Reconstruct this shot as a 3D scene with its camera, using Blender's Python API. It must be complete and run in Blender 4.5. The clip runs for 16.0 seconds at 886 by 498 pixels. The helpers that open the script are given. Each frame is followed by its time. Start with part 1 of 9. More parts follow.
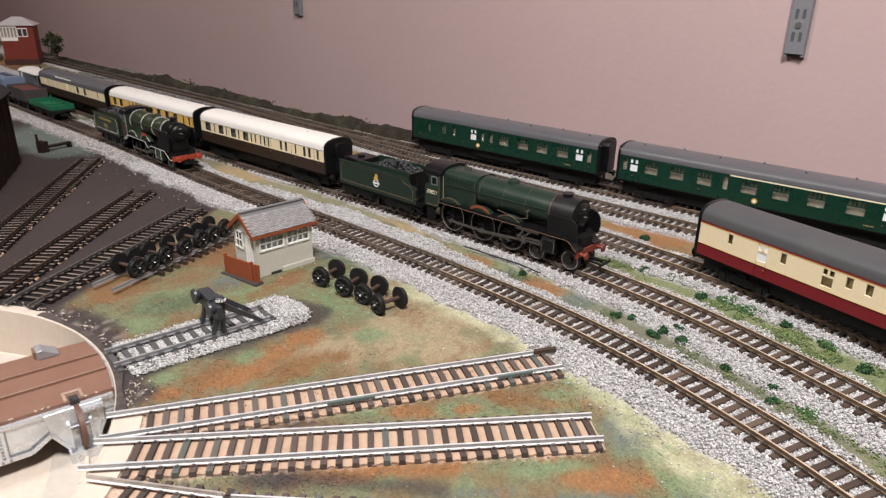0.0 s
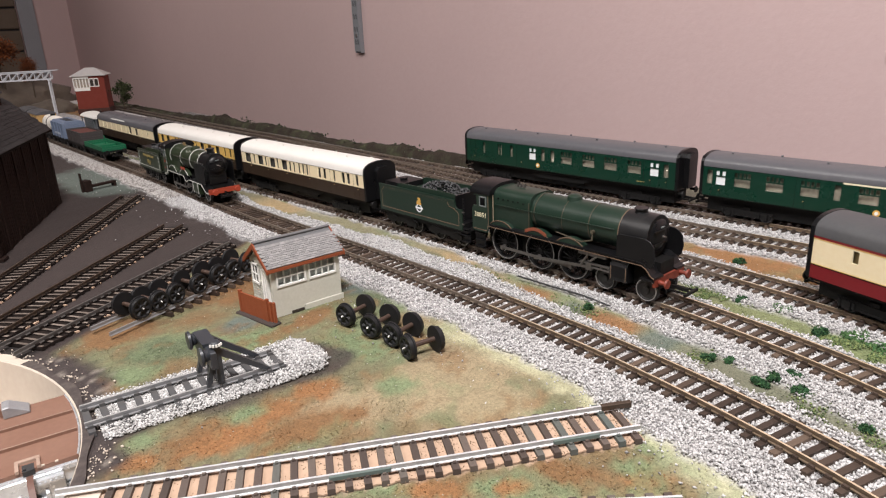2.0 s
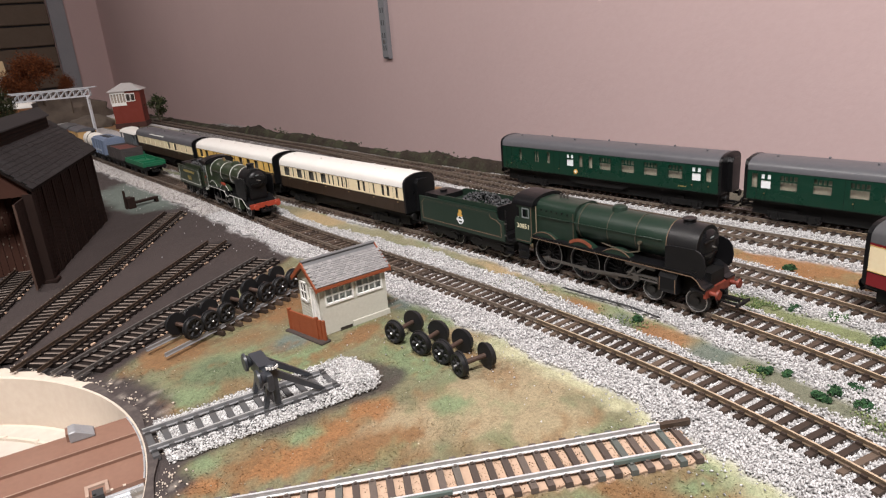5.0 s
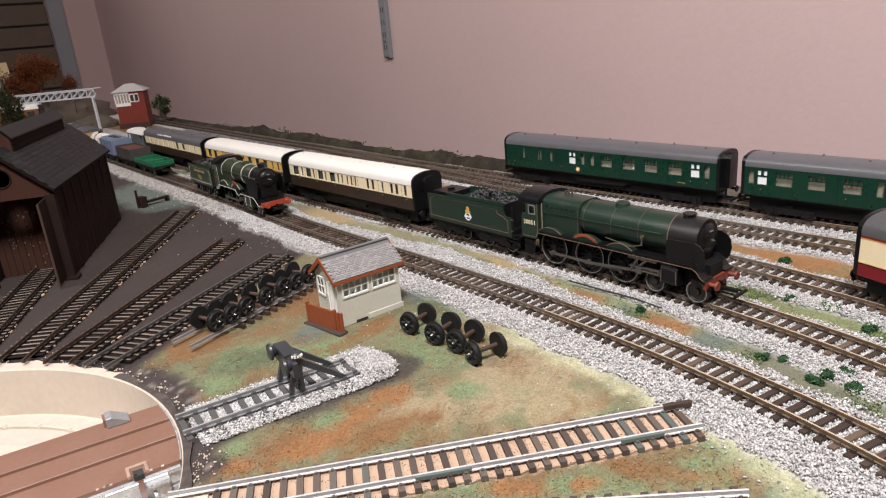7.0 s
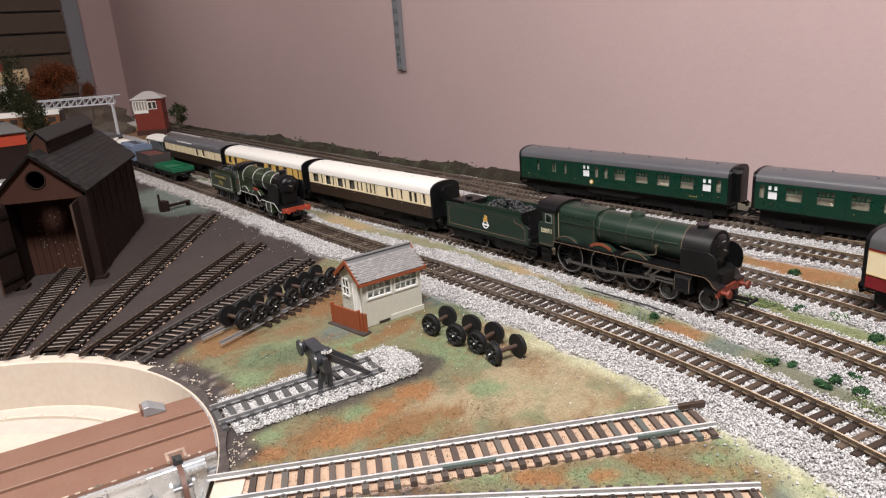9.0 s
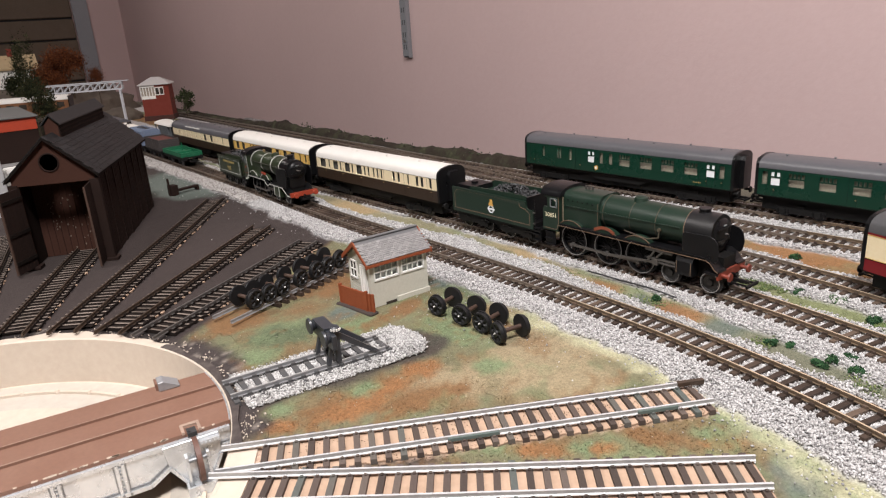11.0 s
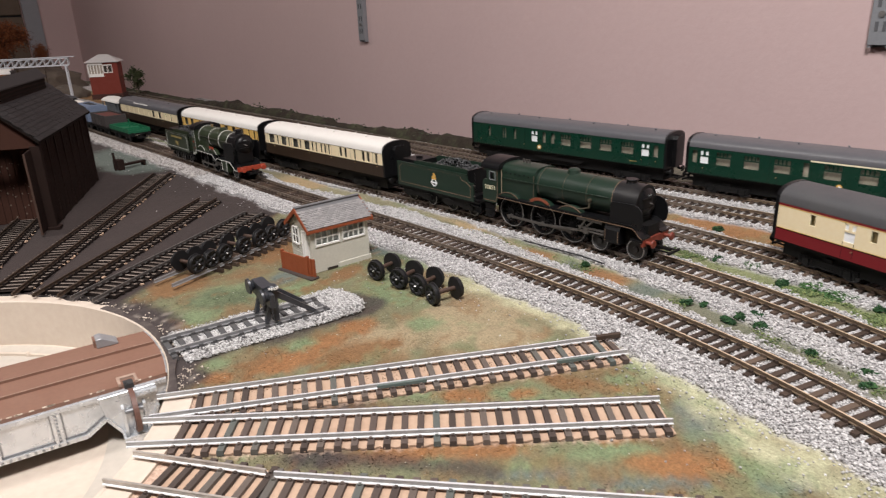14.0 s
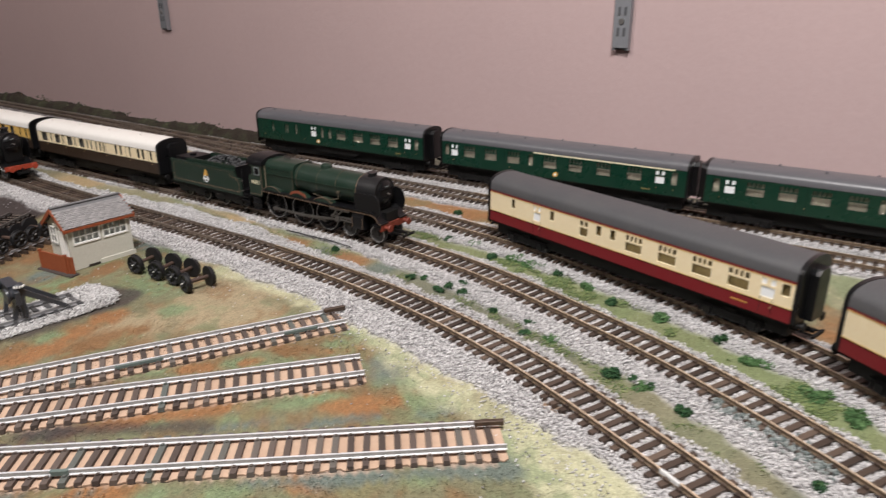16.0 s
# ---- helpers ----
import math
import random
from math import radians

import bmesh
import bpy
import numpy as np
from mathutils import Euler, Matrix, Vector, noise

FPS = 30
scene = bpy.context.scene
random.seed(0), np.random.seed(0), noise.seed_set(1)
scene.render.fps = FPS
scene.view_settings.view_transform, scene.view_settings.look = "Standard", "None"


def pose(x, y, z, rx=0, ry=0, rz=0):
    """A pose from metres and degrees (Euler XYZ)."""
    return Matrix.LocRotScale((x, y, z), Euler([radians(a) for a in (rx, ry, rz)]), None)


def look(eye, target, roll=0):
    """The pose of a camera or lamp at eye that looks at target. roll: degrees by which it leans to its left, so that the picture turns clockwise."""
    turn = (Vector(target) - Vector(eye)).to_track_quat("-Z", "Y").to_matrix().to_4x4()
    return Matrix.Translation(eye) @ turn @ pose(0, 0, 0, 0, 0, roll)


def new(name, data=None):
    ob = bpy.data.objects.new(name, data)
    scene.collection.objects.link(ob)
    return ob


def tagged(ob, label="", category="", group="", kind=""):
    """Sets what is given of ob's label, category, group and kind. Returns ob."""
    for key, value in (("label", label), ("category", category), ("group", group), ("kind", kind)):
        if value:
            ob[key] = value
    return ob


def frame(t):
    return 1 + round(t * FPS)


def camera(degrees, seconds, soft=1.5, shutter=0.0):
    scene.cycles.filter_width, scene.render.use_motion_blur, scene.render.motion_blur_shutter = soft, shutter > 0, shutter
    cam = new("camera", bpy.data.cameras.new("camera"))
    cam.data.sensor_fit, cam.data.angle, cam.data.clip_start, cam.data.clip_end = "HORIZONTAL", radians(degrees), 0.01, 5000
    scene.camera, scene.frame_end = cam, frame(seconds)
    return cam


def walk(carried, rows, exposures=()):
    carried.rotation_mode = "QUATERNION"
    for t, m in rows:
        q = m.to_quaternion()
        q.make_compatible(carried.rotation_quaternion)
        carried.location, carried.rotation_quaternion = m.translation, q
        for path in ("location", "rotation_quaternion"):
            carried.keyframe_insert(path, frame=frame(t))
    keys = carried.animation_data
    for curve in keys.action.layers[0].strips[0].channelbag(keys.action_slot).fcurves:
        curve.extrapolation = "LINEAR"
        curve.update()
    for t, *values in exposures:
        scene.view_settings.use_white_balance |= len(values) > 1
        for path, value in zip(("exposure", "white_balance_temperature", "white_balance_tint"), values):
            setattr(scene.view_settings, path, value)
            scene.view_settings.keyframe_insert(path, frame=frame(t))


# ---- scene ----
cam = camera(66.1, 16.0, 1.2, 0.35)
PATH = [
    (0, (0.188, 0.186, 0.2), (1.526, 1.474, -0.542), 1.1),
    (0.5, (0.178, 0.19, 0.207), (1.499, 1.522, -0.486), 0.4),
    (1, (0.183, 0.194, 0.2), (1.484, 1.593, -0.391), 0.9),
    (1.5, (0.213, 0.202, 0.197), (1.45, 1.661, -0.389), -2.0),
    (2, (0.251, 0.223, 0.167), (1.455, 1.689, -0.467), -2.6),
    (2.5, (0.256, 0.226, 0.167), (1.416, 1.722, -0.477), -3.8),
    (3, (0.254, 0.228, 0.169), (1.408, 1.728, -0.479), -4.1),
    (3.5, (0.249, 0.231, 0.168), (1.404, 1.733, -0.472), -3.7),
    (4, (0.25, 0.229, 0.17), (1.404, 1.729, -0.477), -4.5),
    (4.5, (0.245, 0.229, 0.171), (1.382, 1.743, -0.473), -4.7),
    (4.7, (0.245, 0.231, 0.174), (1.384, 1.749, -0.455), -4.7),
    (7, (0.226, 0.221, 0.182), (1.369, 1.735, -0.454), -5.0),
    (7.5, (0.222, 0.215, 0.182), (1.378, 1.722, -0.445), -4.0),
    (8, (0.213, 0.214, 0.186), (1.37, 1.722, -0.437), -4.2),
    (8.5, (0.204, 0.213, 0.184), (1.348, 1.736, -0.424), -4.5),
    (8.7, (0.207, 0.214, 0.183), (1.351, 1.741, -0.417), -4.1),
    (10.8, (0.199, 0.209, 0.184), (1.325, 1.742, -0.434), -3.7),
    (11, (0.2, 0.207, 0.182), (1.321, 1.738, -0.448), -3.8),
    (11.5, (0.198, 0.204, 0.18), (1.322, 1.732, -0.454), -3.5),
    (12, (0.198, 0.2, 0.181), (1.331, 1.721, -0.451), -3.5),
    (12.5, (0.197, 0.201, 0.18), (1.34, 1.715, -0.452), -3.0),
    (13, (0.199, 0.201, 0.177), (1.354, 1.705, -0.456), -2.9),
    (13.5, (0.2, 0.195, 0.172), (1.369, 1.679, -0.485), -2.7),
    (14, (0.198, 0.183, 0.171), (1.405, 1.633, -0.491), -2.2),
    (14.5, (0.2, 0.163, 0.168), (1.475, 1.545, -0.514), -2.3),
    (15, (0.204, 0.144, 0.164), (1.54, 1.454, -0.541), -1.8),
    (15.5, (0.212, 0.127, 0.168), (1.615, 1.35, -0.565), -1.2),
    (16, (0.202, 0.095, 0.19), (1.71, 1.202, -0.518), -0.2),
]
walk(cam, [(t, look(eye, target, roll)) for t, eye, target, roll in PATH], exposures=((0, -0.10), (0.8, -0.08), (1.6, 0.06), (13, -0.02), (14, -0.17), (15, -0.2), (16, -0.24)))

# ---- light ----
world = bpy.data.worlds.new("room_air")
scene.world = world
world.use_nodes = True
world.node_tree.nodes["Background"].inputs[0].default_value = (1.0, 0.95, 0.92, 1)
world.node_tree.nodes["Background"].inputs[1].default_value = 0.02


def area_lamp(name, eye, target, size, power, colour):
    data = bpy.data.lights.new(name, "AREA")
    data.shape, data.size, data.energy, data.color = "DISK", size, power, colour
    ob = new(name, data)
    ob.matrix_world = look(eye, target)
    return ob


area_lamp("ceiling_light", (0.02, -0.06, 1.34), (0.44, 0.25, 0.0), 0.34, 35.5, (1.0, 0.962, 0.955))
area_lamp("ceiling_light_left", (-0.62, 1.00, 1.40), (0.40, 0.60, 0.0), 0.30, 15, (1.0, 0.935, 0.905))
# unseen lamp, turned sideways to brighten the far walls
area_lamp("ceiling_light_far", (-0.1, 3.05, 1.42), (1.3, 3.4, 0.3), 0.30, 9.0, (1.0, 0.92, 0.88))


# ---- materials ----
class Nodes:
    """Short hand for building a node tree."""

    def __init__(self, name):
        self.mat = bpy.data.materials.new(name)
        self.mat.use_nodes = True
        self.tree = self.mat.node_tree
        self.bsdf = self.tree.nodes["Principled BSDF"]

    def add(self, kind, **sets):
        n = self.tree.nodes.new(kind)
        for k, v in sets.items():
            n.inputs[k].default_value = v
        return n

    def link(self, a, b):
        self.tree.links.new(a, b)

    def coords(self):
        return self.tree.nodes.new("ShaderNodeTexCoord").outputs["Object"]

    def noise(self, scale, detail=3, rough=0.6):
        n = self.add("ShaderNodeTexNoise", Scale=scale, Detail=detail, Roughness=rough)
        self.link(self.coords(), n.inputs["Vector"])
        return n.outputs["Fac"]

    def ramp(self, fac, stops):
        n = self.tree.nodes.new("ShaderNodeValToRGB")
        e = n.color_ramp.elements
        while len(e) < len(stops):
            e.new(0.5)
        for el, (p, c) in zip(e, stops):
            el.position, el.color = p, (*c, 1) if len(c) == 3 else c
        self.link(fac, n.inputs[0])
        return n.outputs["Color"]

    def mix(self, mode, fac, a, b):
        n = self.tree.nodes.new("ShaderNodeMix")
        n.data_type, n.blend_type = "RGBA", mode
        for sock, v in ((n.inputs[0], fac), (n.inputs[6], a), (n.inputs[7], b)):
            if hasattr(v, "is_linked"):
                self.link(v, sock)
            else:
                sock.default_value = v if not isinstance(v, tuple) else (*v, 1)
        return n.outputs[2]

    def bump(self, height, strength, distance):
        n = self.add("ShaderNodeBump", Strength=strength, Distance=distance)
        self.link(height, n.inputs["Height"])
        self.link(n.outputs[0], self.bsdf.inputs["Normal"])

    def out(self, colour, rough=0.6, metal=0.0):
        if hasattr(colour, "is_linked"):
            self.link(colour, self.bsdf.inputs["Base Color"])
        else:
            self.bsdf.inputs["Base Color"].default_value = (*colour, 1)
        if hasattr(rough, "is_linked"):
            self.link(rough, self.bsdf.inputs["Roughness"])
        else:
            self.bsdf.inputs["Roughness"].default_value = rough
        self.bsdf.inputs["Metallic"].default_value = metal
        return self.mat


def paint(name, colour, rough=0.5, wear=0.25, scale=60.0, metal=0.0, dirt=(0.10, 0.075, 0.055), bump=0.15, gloss=0.5):
    """Painted or moulded surface with mottling at two scales and a little dust."""
    n = Nodes(name)
    big, fine = n.noise(scale, 4), n.noise(scale * 9, 3)
    dust = n.ramp(big, [(0.42, (0, 0, 0)), (0.85, (wear, wear, wear))])
    c = n.mix("MIX", dust, colour, dirt)
    c = n.mix("OVERLAY", 0.18, c, n.ramp(fine, [(0.3, (0.35, 0.35, 0.35)), (0.7, (0.65, 0.65, 0.65))]))
    n.bump(fine, bump, 0.0002)
    r = n.ramp(big, [(0.2, (rough - 0.08,) * 3), (0.8, (min(1, rough + 0.12),) * 3)])
    n.bsdf.inputs["Specular IOR Level"].default_value = gloss
    return n.out(c, r, metal)


def per_piece(name, stops, rough=0.8, scale=700.0, island=False, bump=0.4, gloss=0.5):
    """Colour that varies from piece to piece and by grain."""
    n = Nodes(name)
    if island:
        rnd = n.tree.nodes.new("ShaderNodeNewGeometry").outputs["Random Per Island"]
    else:
        rnd = n.tree.nodes.new("ShaderNodeObjectInfo").outputs["Random"]
    fine = n.noise(scale, 3)
    c = n.mix("OVERLAY", 0.35, n.ramp(rnd, stops), n.ramp(fine, [(0.25, (0.3,) * 3), (0.75, (0.7,) * 3)]))
    n.bump(fine, bump, 0.0002)
    n.bsdf.inputs["Specular IOR Level"].default_value = gloss
    return n.out(c, rough)


def ground_paint():
    n = Nodes("scenic_ground")
    a = n.tree.nodes.new("ShaderNodeVertexColor")
    a.layer_name = "paint"
    fine, mid, speck = n.noise(620, 4, 0.75), n.noise(190, 4, 0.7), n.noise(1700, 3, 0.7)
    c = n.mix("OVERLAY", 0.5, a.outputs["Color"], n.ramp(fine, [(0.34, (0.28,) * 3), (0.66, (0.72,) * 3)]))
    c = n.mix("OVERLAY", 0.42, c, n.ramp(speck, [(0.36, (0.28,) * 3), (0.64, (0.72,) * 3)]))
    c = n.mix("OVERLAY", 0.28, c, n.ramp(mid, [(0.35, (0.3,) * 3), (0.65, (0.7,) * 3)]))
    n.bump(n.mix("ADD", 0.6, n.ramp(fine, [(0, (0,) * 3), (1, (1,) * 3)]), n.ramp(speck, [(0, (0,) * 3), (1, (1,) * 3)])), 0.7, 0.0008)
    return n.out(c, 0.93)


def crumb_paint():
    n = Nodes("turf_crumbs")
    a = n.tree.nodes.new("ShaderNodeVertexColor")
    a.layer_name = "paint"
    rnd = n.tree.nodes.new("ShaderNodeNewGeometry").outputs["Random Per Island"]
    c = n.mix("OVERLAY", 0.45, a.outputs["Color"], n.ramp(rnd, [(0, (0.44,) * 3), (0.9, (0.72,) * 3), (1, (0.95,) * 3)]))
    return n.out(c, 0.95)


def hill_paint():
    n = Nodes("hill_turf")
    big, fine = n.noise(38, 5, 0.7), n.noise(420, 4, 0.7)
    c = n.ramp(big, [(0.30, (0.020, 0.015, 0.012)), (0.48, (0.036, 0.028, 0.021)), (0.58, (0.046, 0.045, 0.028)), (0.68, (0.075, 0.076, 0.046)), (0.82, (0.13, 0.12, 0.09))])
    c = n.mix("OVERLAY", 0.5, c, n.ramp(fine, [(0.3, (0.25,) * 3), (0.7, (0.75,) * 3)]))
    n.bump(fine, 0.9, 0.002)
    n.bsdf.inputs["Specular IOR Level"].default_value = 0.2
    return n.out(c, 0.95)


def wall_paint():
    n = Nodes("pink_plaster")
    big, fine = n.noise(1.6, 4), n.noise(90, 5)
    c = n.mix("OVERLAY", 0.10, n.ramp(big, [(0.3, (0.61, 0.456, 0.448)), (0.7, (0.65, 0.486, 0.476))]), n.ramp(fine, [(0.3, (0.4,) * 3), (0.7, (0.6,) * 3)]))
    n.bump(fine, 0.25, 0.002)
    return n.out(c, 0.85)


def glass():
    n = Nodes("clear_pane")
    n.bsdf.inputs["Base Color"].default_value = (0.9, 0.95, 0.95, 1)
    n.bsdf.inputs["Roughness"].default_value = 0.06
    n.bsdf.inputs["Transmission Weight"].default_value = 1.0
    n.bsdf.inputs["IOR"].default_value = 1.05
    return n.mat


M_GROUND, M_CRUMB, M_WALL, M_GLASS = ground_paint(), crumb_paint(), wall_paint(), glass()
M_CEIL = paint("white_ceiling", (0.60, 0.58, 0.57), 0.9, 0.05, 3)
M_ROOMFLOOR = paint("grey_floor", (0.16, 0.15, 0.15), 0.8, 0.2, 3)
# unseen walls, kept dark to cut reflections and fill light
M_OTHERWALL = paint("dull_room_wall", (0.24, 0.205, 0.195), 0.85, 0.1, 3)
M_BALLAST = per_piece("granite_ballast", [(0.0, (0.22, 0.213, 0.212)), (0.25, (0.41, 0.399, 0.396)), (0.65, (0.54, 0.526, 0.522)), (1.0, (0.71, 0.696, 0.692))], 0.85, 1500, island=True)
M_BALLAST_DUSTY = per_piece("dusty_ballast", [(0.0, (0.17, 0.15, 0.138)), (0.3, (0.33, 0.305, 0.29)), (1.0, (0.58, 0.55, 0.53))], 0.85, 1500, island=True)
M_DARKBALLAST = per_piece("dull_ballast", [(0.0, (0.06, 0.052, 0.048)), (0.5, (0.17, 0.155, 0.148)), (1.0, (0.38, 0.36, 0.355))], 0.85, 1500, island=True)
M_SLEEPER = per_piece("brown_sleeper", [(0.0, (0.033, 0.021, 0.0152)), (0.6, (0.062, 0.041, 0.030)), (1.0, (0.115, 0.080, 0.058))], 0.62, 900, gloss=0.5)
# for the sleeper tops in the yard, lightened as faces that catch the light
M_SLEEPER_YARD = per_piece("yard_sleeper_lit", [(0.0, (0.105, 0.083, 0.069)), (1.0, (0.225, 0.183, 0.155))], 0.7, 900, gloss=0.4)
M_SLEEPER_GREEN = per_piece("painted_sleeper", [(0.0, (0.050, 0.036, 0.030)), (0.50, (0.088, 0.064, 0.054)), (0.75, (0.115, 0.090, 0.076)), (1.0, (0.085, 0.100, 0.093))], 0.8, 700, bump=0.6)
M_RAIL_TOP = paint("rail_head_brass", (0.70, 0.57, 0.41), 0.30, 0.35, 200, 0.5, (0.26, 0.19, 0.13))
M_RAIL_SIDE = paint("rail_side_rust", (0.165, 0.118, 0.078), 0.48, 0.5, 200, 0.3, (0.060, 0.043, 0.032))
M_RAIL_SILVER = paint("rail_nickel", (0.76, 0.77, 0.79), 0.34, 0.55, 130, 0.35, (0.32, 0.32, 0.325))
M_RAIL_GREY = paint("rail_grey", (0.30, 0.30, 0.308), 0.45, 0.35, 250, 0.35, (0.12, 0.11, 0.105))
M_RAIL_FOOT_LIT = paint("rail_foot_lit", (0.84, 0.845, 0.855), 0.34, 0.5, 70, 0.35, (0.40, 0.41, 0.41))
M_RAIL_PALEGREY = paint("rail_pale_grey", (0.40, 0.395, 0.39), 0.45, 0.5, 180, 0.2, (0.24, 0.235, 0.23))
M_RAIL_TARNISHED = paint("rail_tarnished", (0.52, 0.475, 0.43), 0.38, 0.7, 110, 0.4, (0.20, 0.165, 0.14))
M_RAIL_YARD = paint("rail_dull", (0.085, 0.059, 0.043), 0.42, 0.5, 250, 0.4, (0.040, 0.029, 0.022))
M_CREAM_PLASTIC = paint("cream_turntable_plastic", (0.60, 0.515, 0.43), 0.55, 0.15, 25, 0, (0.32, 0.25, 0.19))
M_CREAM_DARK = paint("cream_pit_floor", (0.50, 0.455, 0.395), 0.6, 0.18, 20, 0, (0.35, 0.29, 0.235))
M_DECK = paint("brown_deck", (0.208, 0.110, 0.076), 0.58, 0.25, 45, 0, (0.31, 0.20, 0.145))
M_DECK_EDGE = paint("deck_rail_strip", (0.40, 0.29, 0.23), 0.5, 0.45, 120, 0, (0.15, 0.085, 0.062))
M_GIRDER = paint("silver_girder", (0.68, 0.70, 0.72), 0.25, 0.5, 110, 0.55, (0.24, 0.245, 0.255))
M_BLACK = paint("loco_black", (0.0062, 0.0062, 0.0070), 0.32, 0.14, 90, 0, (0.016, 0.015, 0.0155), gloss=0.3)
M_SATINBLACK = paint("underframe_black", (0.0062, 0.0060, 0.0060), 0.6, 0.3, 120, 0, (0.015, 0.013, 0.012), gloss=0.25)
M_GREEN_DARK = paint("brunswick_green", (0.0115, 0.0265, 0.0175), 0.33, 0.25, 60, 0, (0.030, 0.036, 0.027), gloss=0.5)
M_SMOKEBOX = paint("worn_smokebox_black", (0.012, 0.012, 0.0128), 0.36, 0.5, 120, 0, (0.026, 0.025, 0.024), gloss=0.42)
M_GREEN_OLIVE = paint("malachite_olive_green", (0.022, 0.0315, 0.016), 0.36, 0.18, 70, 0, (0.05, 0.05, 0.032))
M_GREEN_COACH = paint("coach_green", (0.0022, 0.029, 0.017), 0.28, 0.08, 40, 0, (0.03, 0.055, 0.035))
M_COACHROOF = paint("grey_roof", (0.088, 0.088, 0.097), 0.36, 0.15, 40, 0, (0.13, 0.127, 0.127))
M_ROOF_DARK = paint("charcoal_roof", (0.060, 0.060, 0.064), 0.55, 0.2, 50, 0, (0.12, 0.11, 0.10))
M_ROOF_WHITE = paint("white_roof", (0.70, 0.675, 0.635), 0.5, 0.15, 40, 0, (0.48, 0.445, 0.39))
M_CREAM = paint("coach_cream", (0.78, 0.66, 0.44), 0.4, 0.08, 50, 0, (0.55, 0.42, 0.25))
M_MUSTARD = paint("coach_yellow_cream", (0.66, 0.42, 0.12), 0.4, 0.12, 50, 0, (0.42, 0.26, 0.09))
M_CHOC = paint("chocolate_brown", (0.032, 0.0195, 0.0125), 0.4, 0.15, 60, 0, (0.055, 0.042, 0.031))
M_CRIMSON = paint("crimson_lower_panel", (0.165, 0.0095, 0.0145), 0.33, 0.10, 60, 0, (0.13, 0.04, 0.035))
M_RED = paint("buffer_beam_red", (0.36, 0.050, 0.022), 0.5, 0.5, 150, 0, (0.12, 0.03, 0.02))
M_RIM = paint("bare_tyre_rim", (0.33, 0.32, 0.31), 0.38, 0.5, 200, 0.5, (0.10, 0.09, 0.08))
M_HOOP = paint("faint_boiler_band", (0.075, 0.062, 0.042), 0.45, 0.4, 150, 0, (0.03, 0.034, 0.022))
M_DULLRED = paint("splasher_red", (0.22, 0.06, 0.03), 0.45, 0.30, 150, 0, (0.10, 0.05, 0.04))
M_STEEL = paint("bright_steel", (0.42, 0.41, 0.40), 0.35, 0.35, 200, 0.8, (0.12, 0.10, 0.08))
M_DULLSTEEL = paint("rod_steel_dull", (0.15, 0.14, 0.13), 0.42, 0.4, 200, 0.7, (0.06, 0.05, 0.04))
M_BRASS = paint("pale_brass", (0.45, 0.33, 0.17), 0.35, 0.3, 200, 0.8, (0.15, 0.10, 0.05))
M_LINING = paint("lining_dull", (0.170, 0.112, 0.074), 0.5, 0.6, 200, 0, (0.050, 0.038, 0.030))
M_WHITE_LINE = paint("lining_white", (0.60, 0.60, 0.56), 0.5, 0.3, 200, 0, (0.2, 0.2, 0.18))
M_GOLD = paint("gilt_lettering", (0.62, 0.36, 0.08), 0.45, 0.1, 200)
M_DULLGOLD = paint("dull_gilt", (0.30, 0.23, 0.08), 0.5, 0.3, 200)
M_NUMBER = paint("cream_numerals", (0.78, 0.72, 0.50), 0.45, 0.05, 200)
M_COAL = per_piece("coal", [(0.0, (0.008, 0.008, 0.009)), (0.7, (0.022, 0.022, 0.024)), (1.0, (0.055, 0.055, 0.058))], 0.5, 1500, island=True, gloss=0.3)
M_PEN_WHITE = paint("frosted_white_pane", (0.80, 0.82, 0.84), 0.35, 0.05, 60)
M_SEAT = paint("tan_interior", (0.22, 0.185, 0.14), 0.7, 0.25, 120, 0, (0.13, 0.10, 0.07))
M_DARKGAP = paint("dark_interior", (0.030, 0.022, 0.016), 0.8, 0.1, 60)
M_HUT = paint("hut_grey_cream", (0.545, 0.535, 0.465), 0.65, 0.12, 70, 0, (0.38, 0.36, 0.29))
M_WHITE = paint("white_joinery", (0.80, 0.79, 0.75), 0.55, 0.08, 90)
M_TERRA = paint("terracotta_paint", (0.25, 0.060, 0.020), 0.6, 0.25, 90, 0, (0.13, 0.04, 0.02))
M_SLATE = per_piece("slates", [(0.0, (0.185, 0.180, 0.180)), (0.5, (0.215, 0.208, 0.207)), (1.0, (0.26, 0.252, 0.248))], 0.8, 900)
M_SLATE_DARK = per_piece("dark_slates", [(0.0, (0.0095, 0.0098, 0.0104)), (0.6, (0.0145, 0.0150, 0.0158)), (1.0, (0.025, 0.0256, 0.0265))], 0.5, 900, gloss=0.3)
M_RIDGE = paint("ridge_lead", (0.13, 0.13, 0.135), 0.7, 0.2, 80)
M_SHED = paint("engine_shed_brown", (0.0200, 0.0112, 0.0090), 0.85, 0.3, 45, 0, (0.036, 0.022, 0.017), 0.5, 0.15)
M_SHED_DARK = paint("shed_soot", (0.010, 0.0068, 0.0056), 0.85, 0.25, 45, 0, (0.024, 0.016, 0.012), 0.4, 0.12)
M_BRICKRED = paint("brick_red", (0.165, 0.022, 0.011), 0.75, 0.2, 90, 0, (0.10, 0.026, 0.016))
M_BUFFERSTOP = paint("grey_black_plastic", (0.034, 0.037, 0.044), 0.36, 0.3, 160, 0, (0.085, 0.088, 0.096))
M_AXLE = paint("brown_axle", (0.062, 0.036, 0.026), 0.55, 0.3, 200, 0, (0.035, 0.025, 0.02))
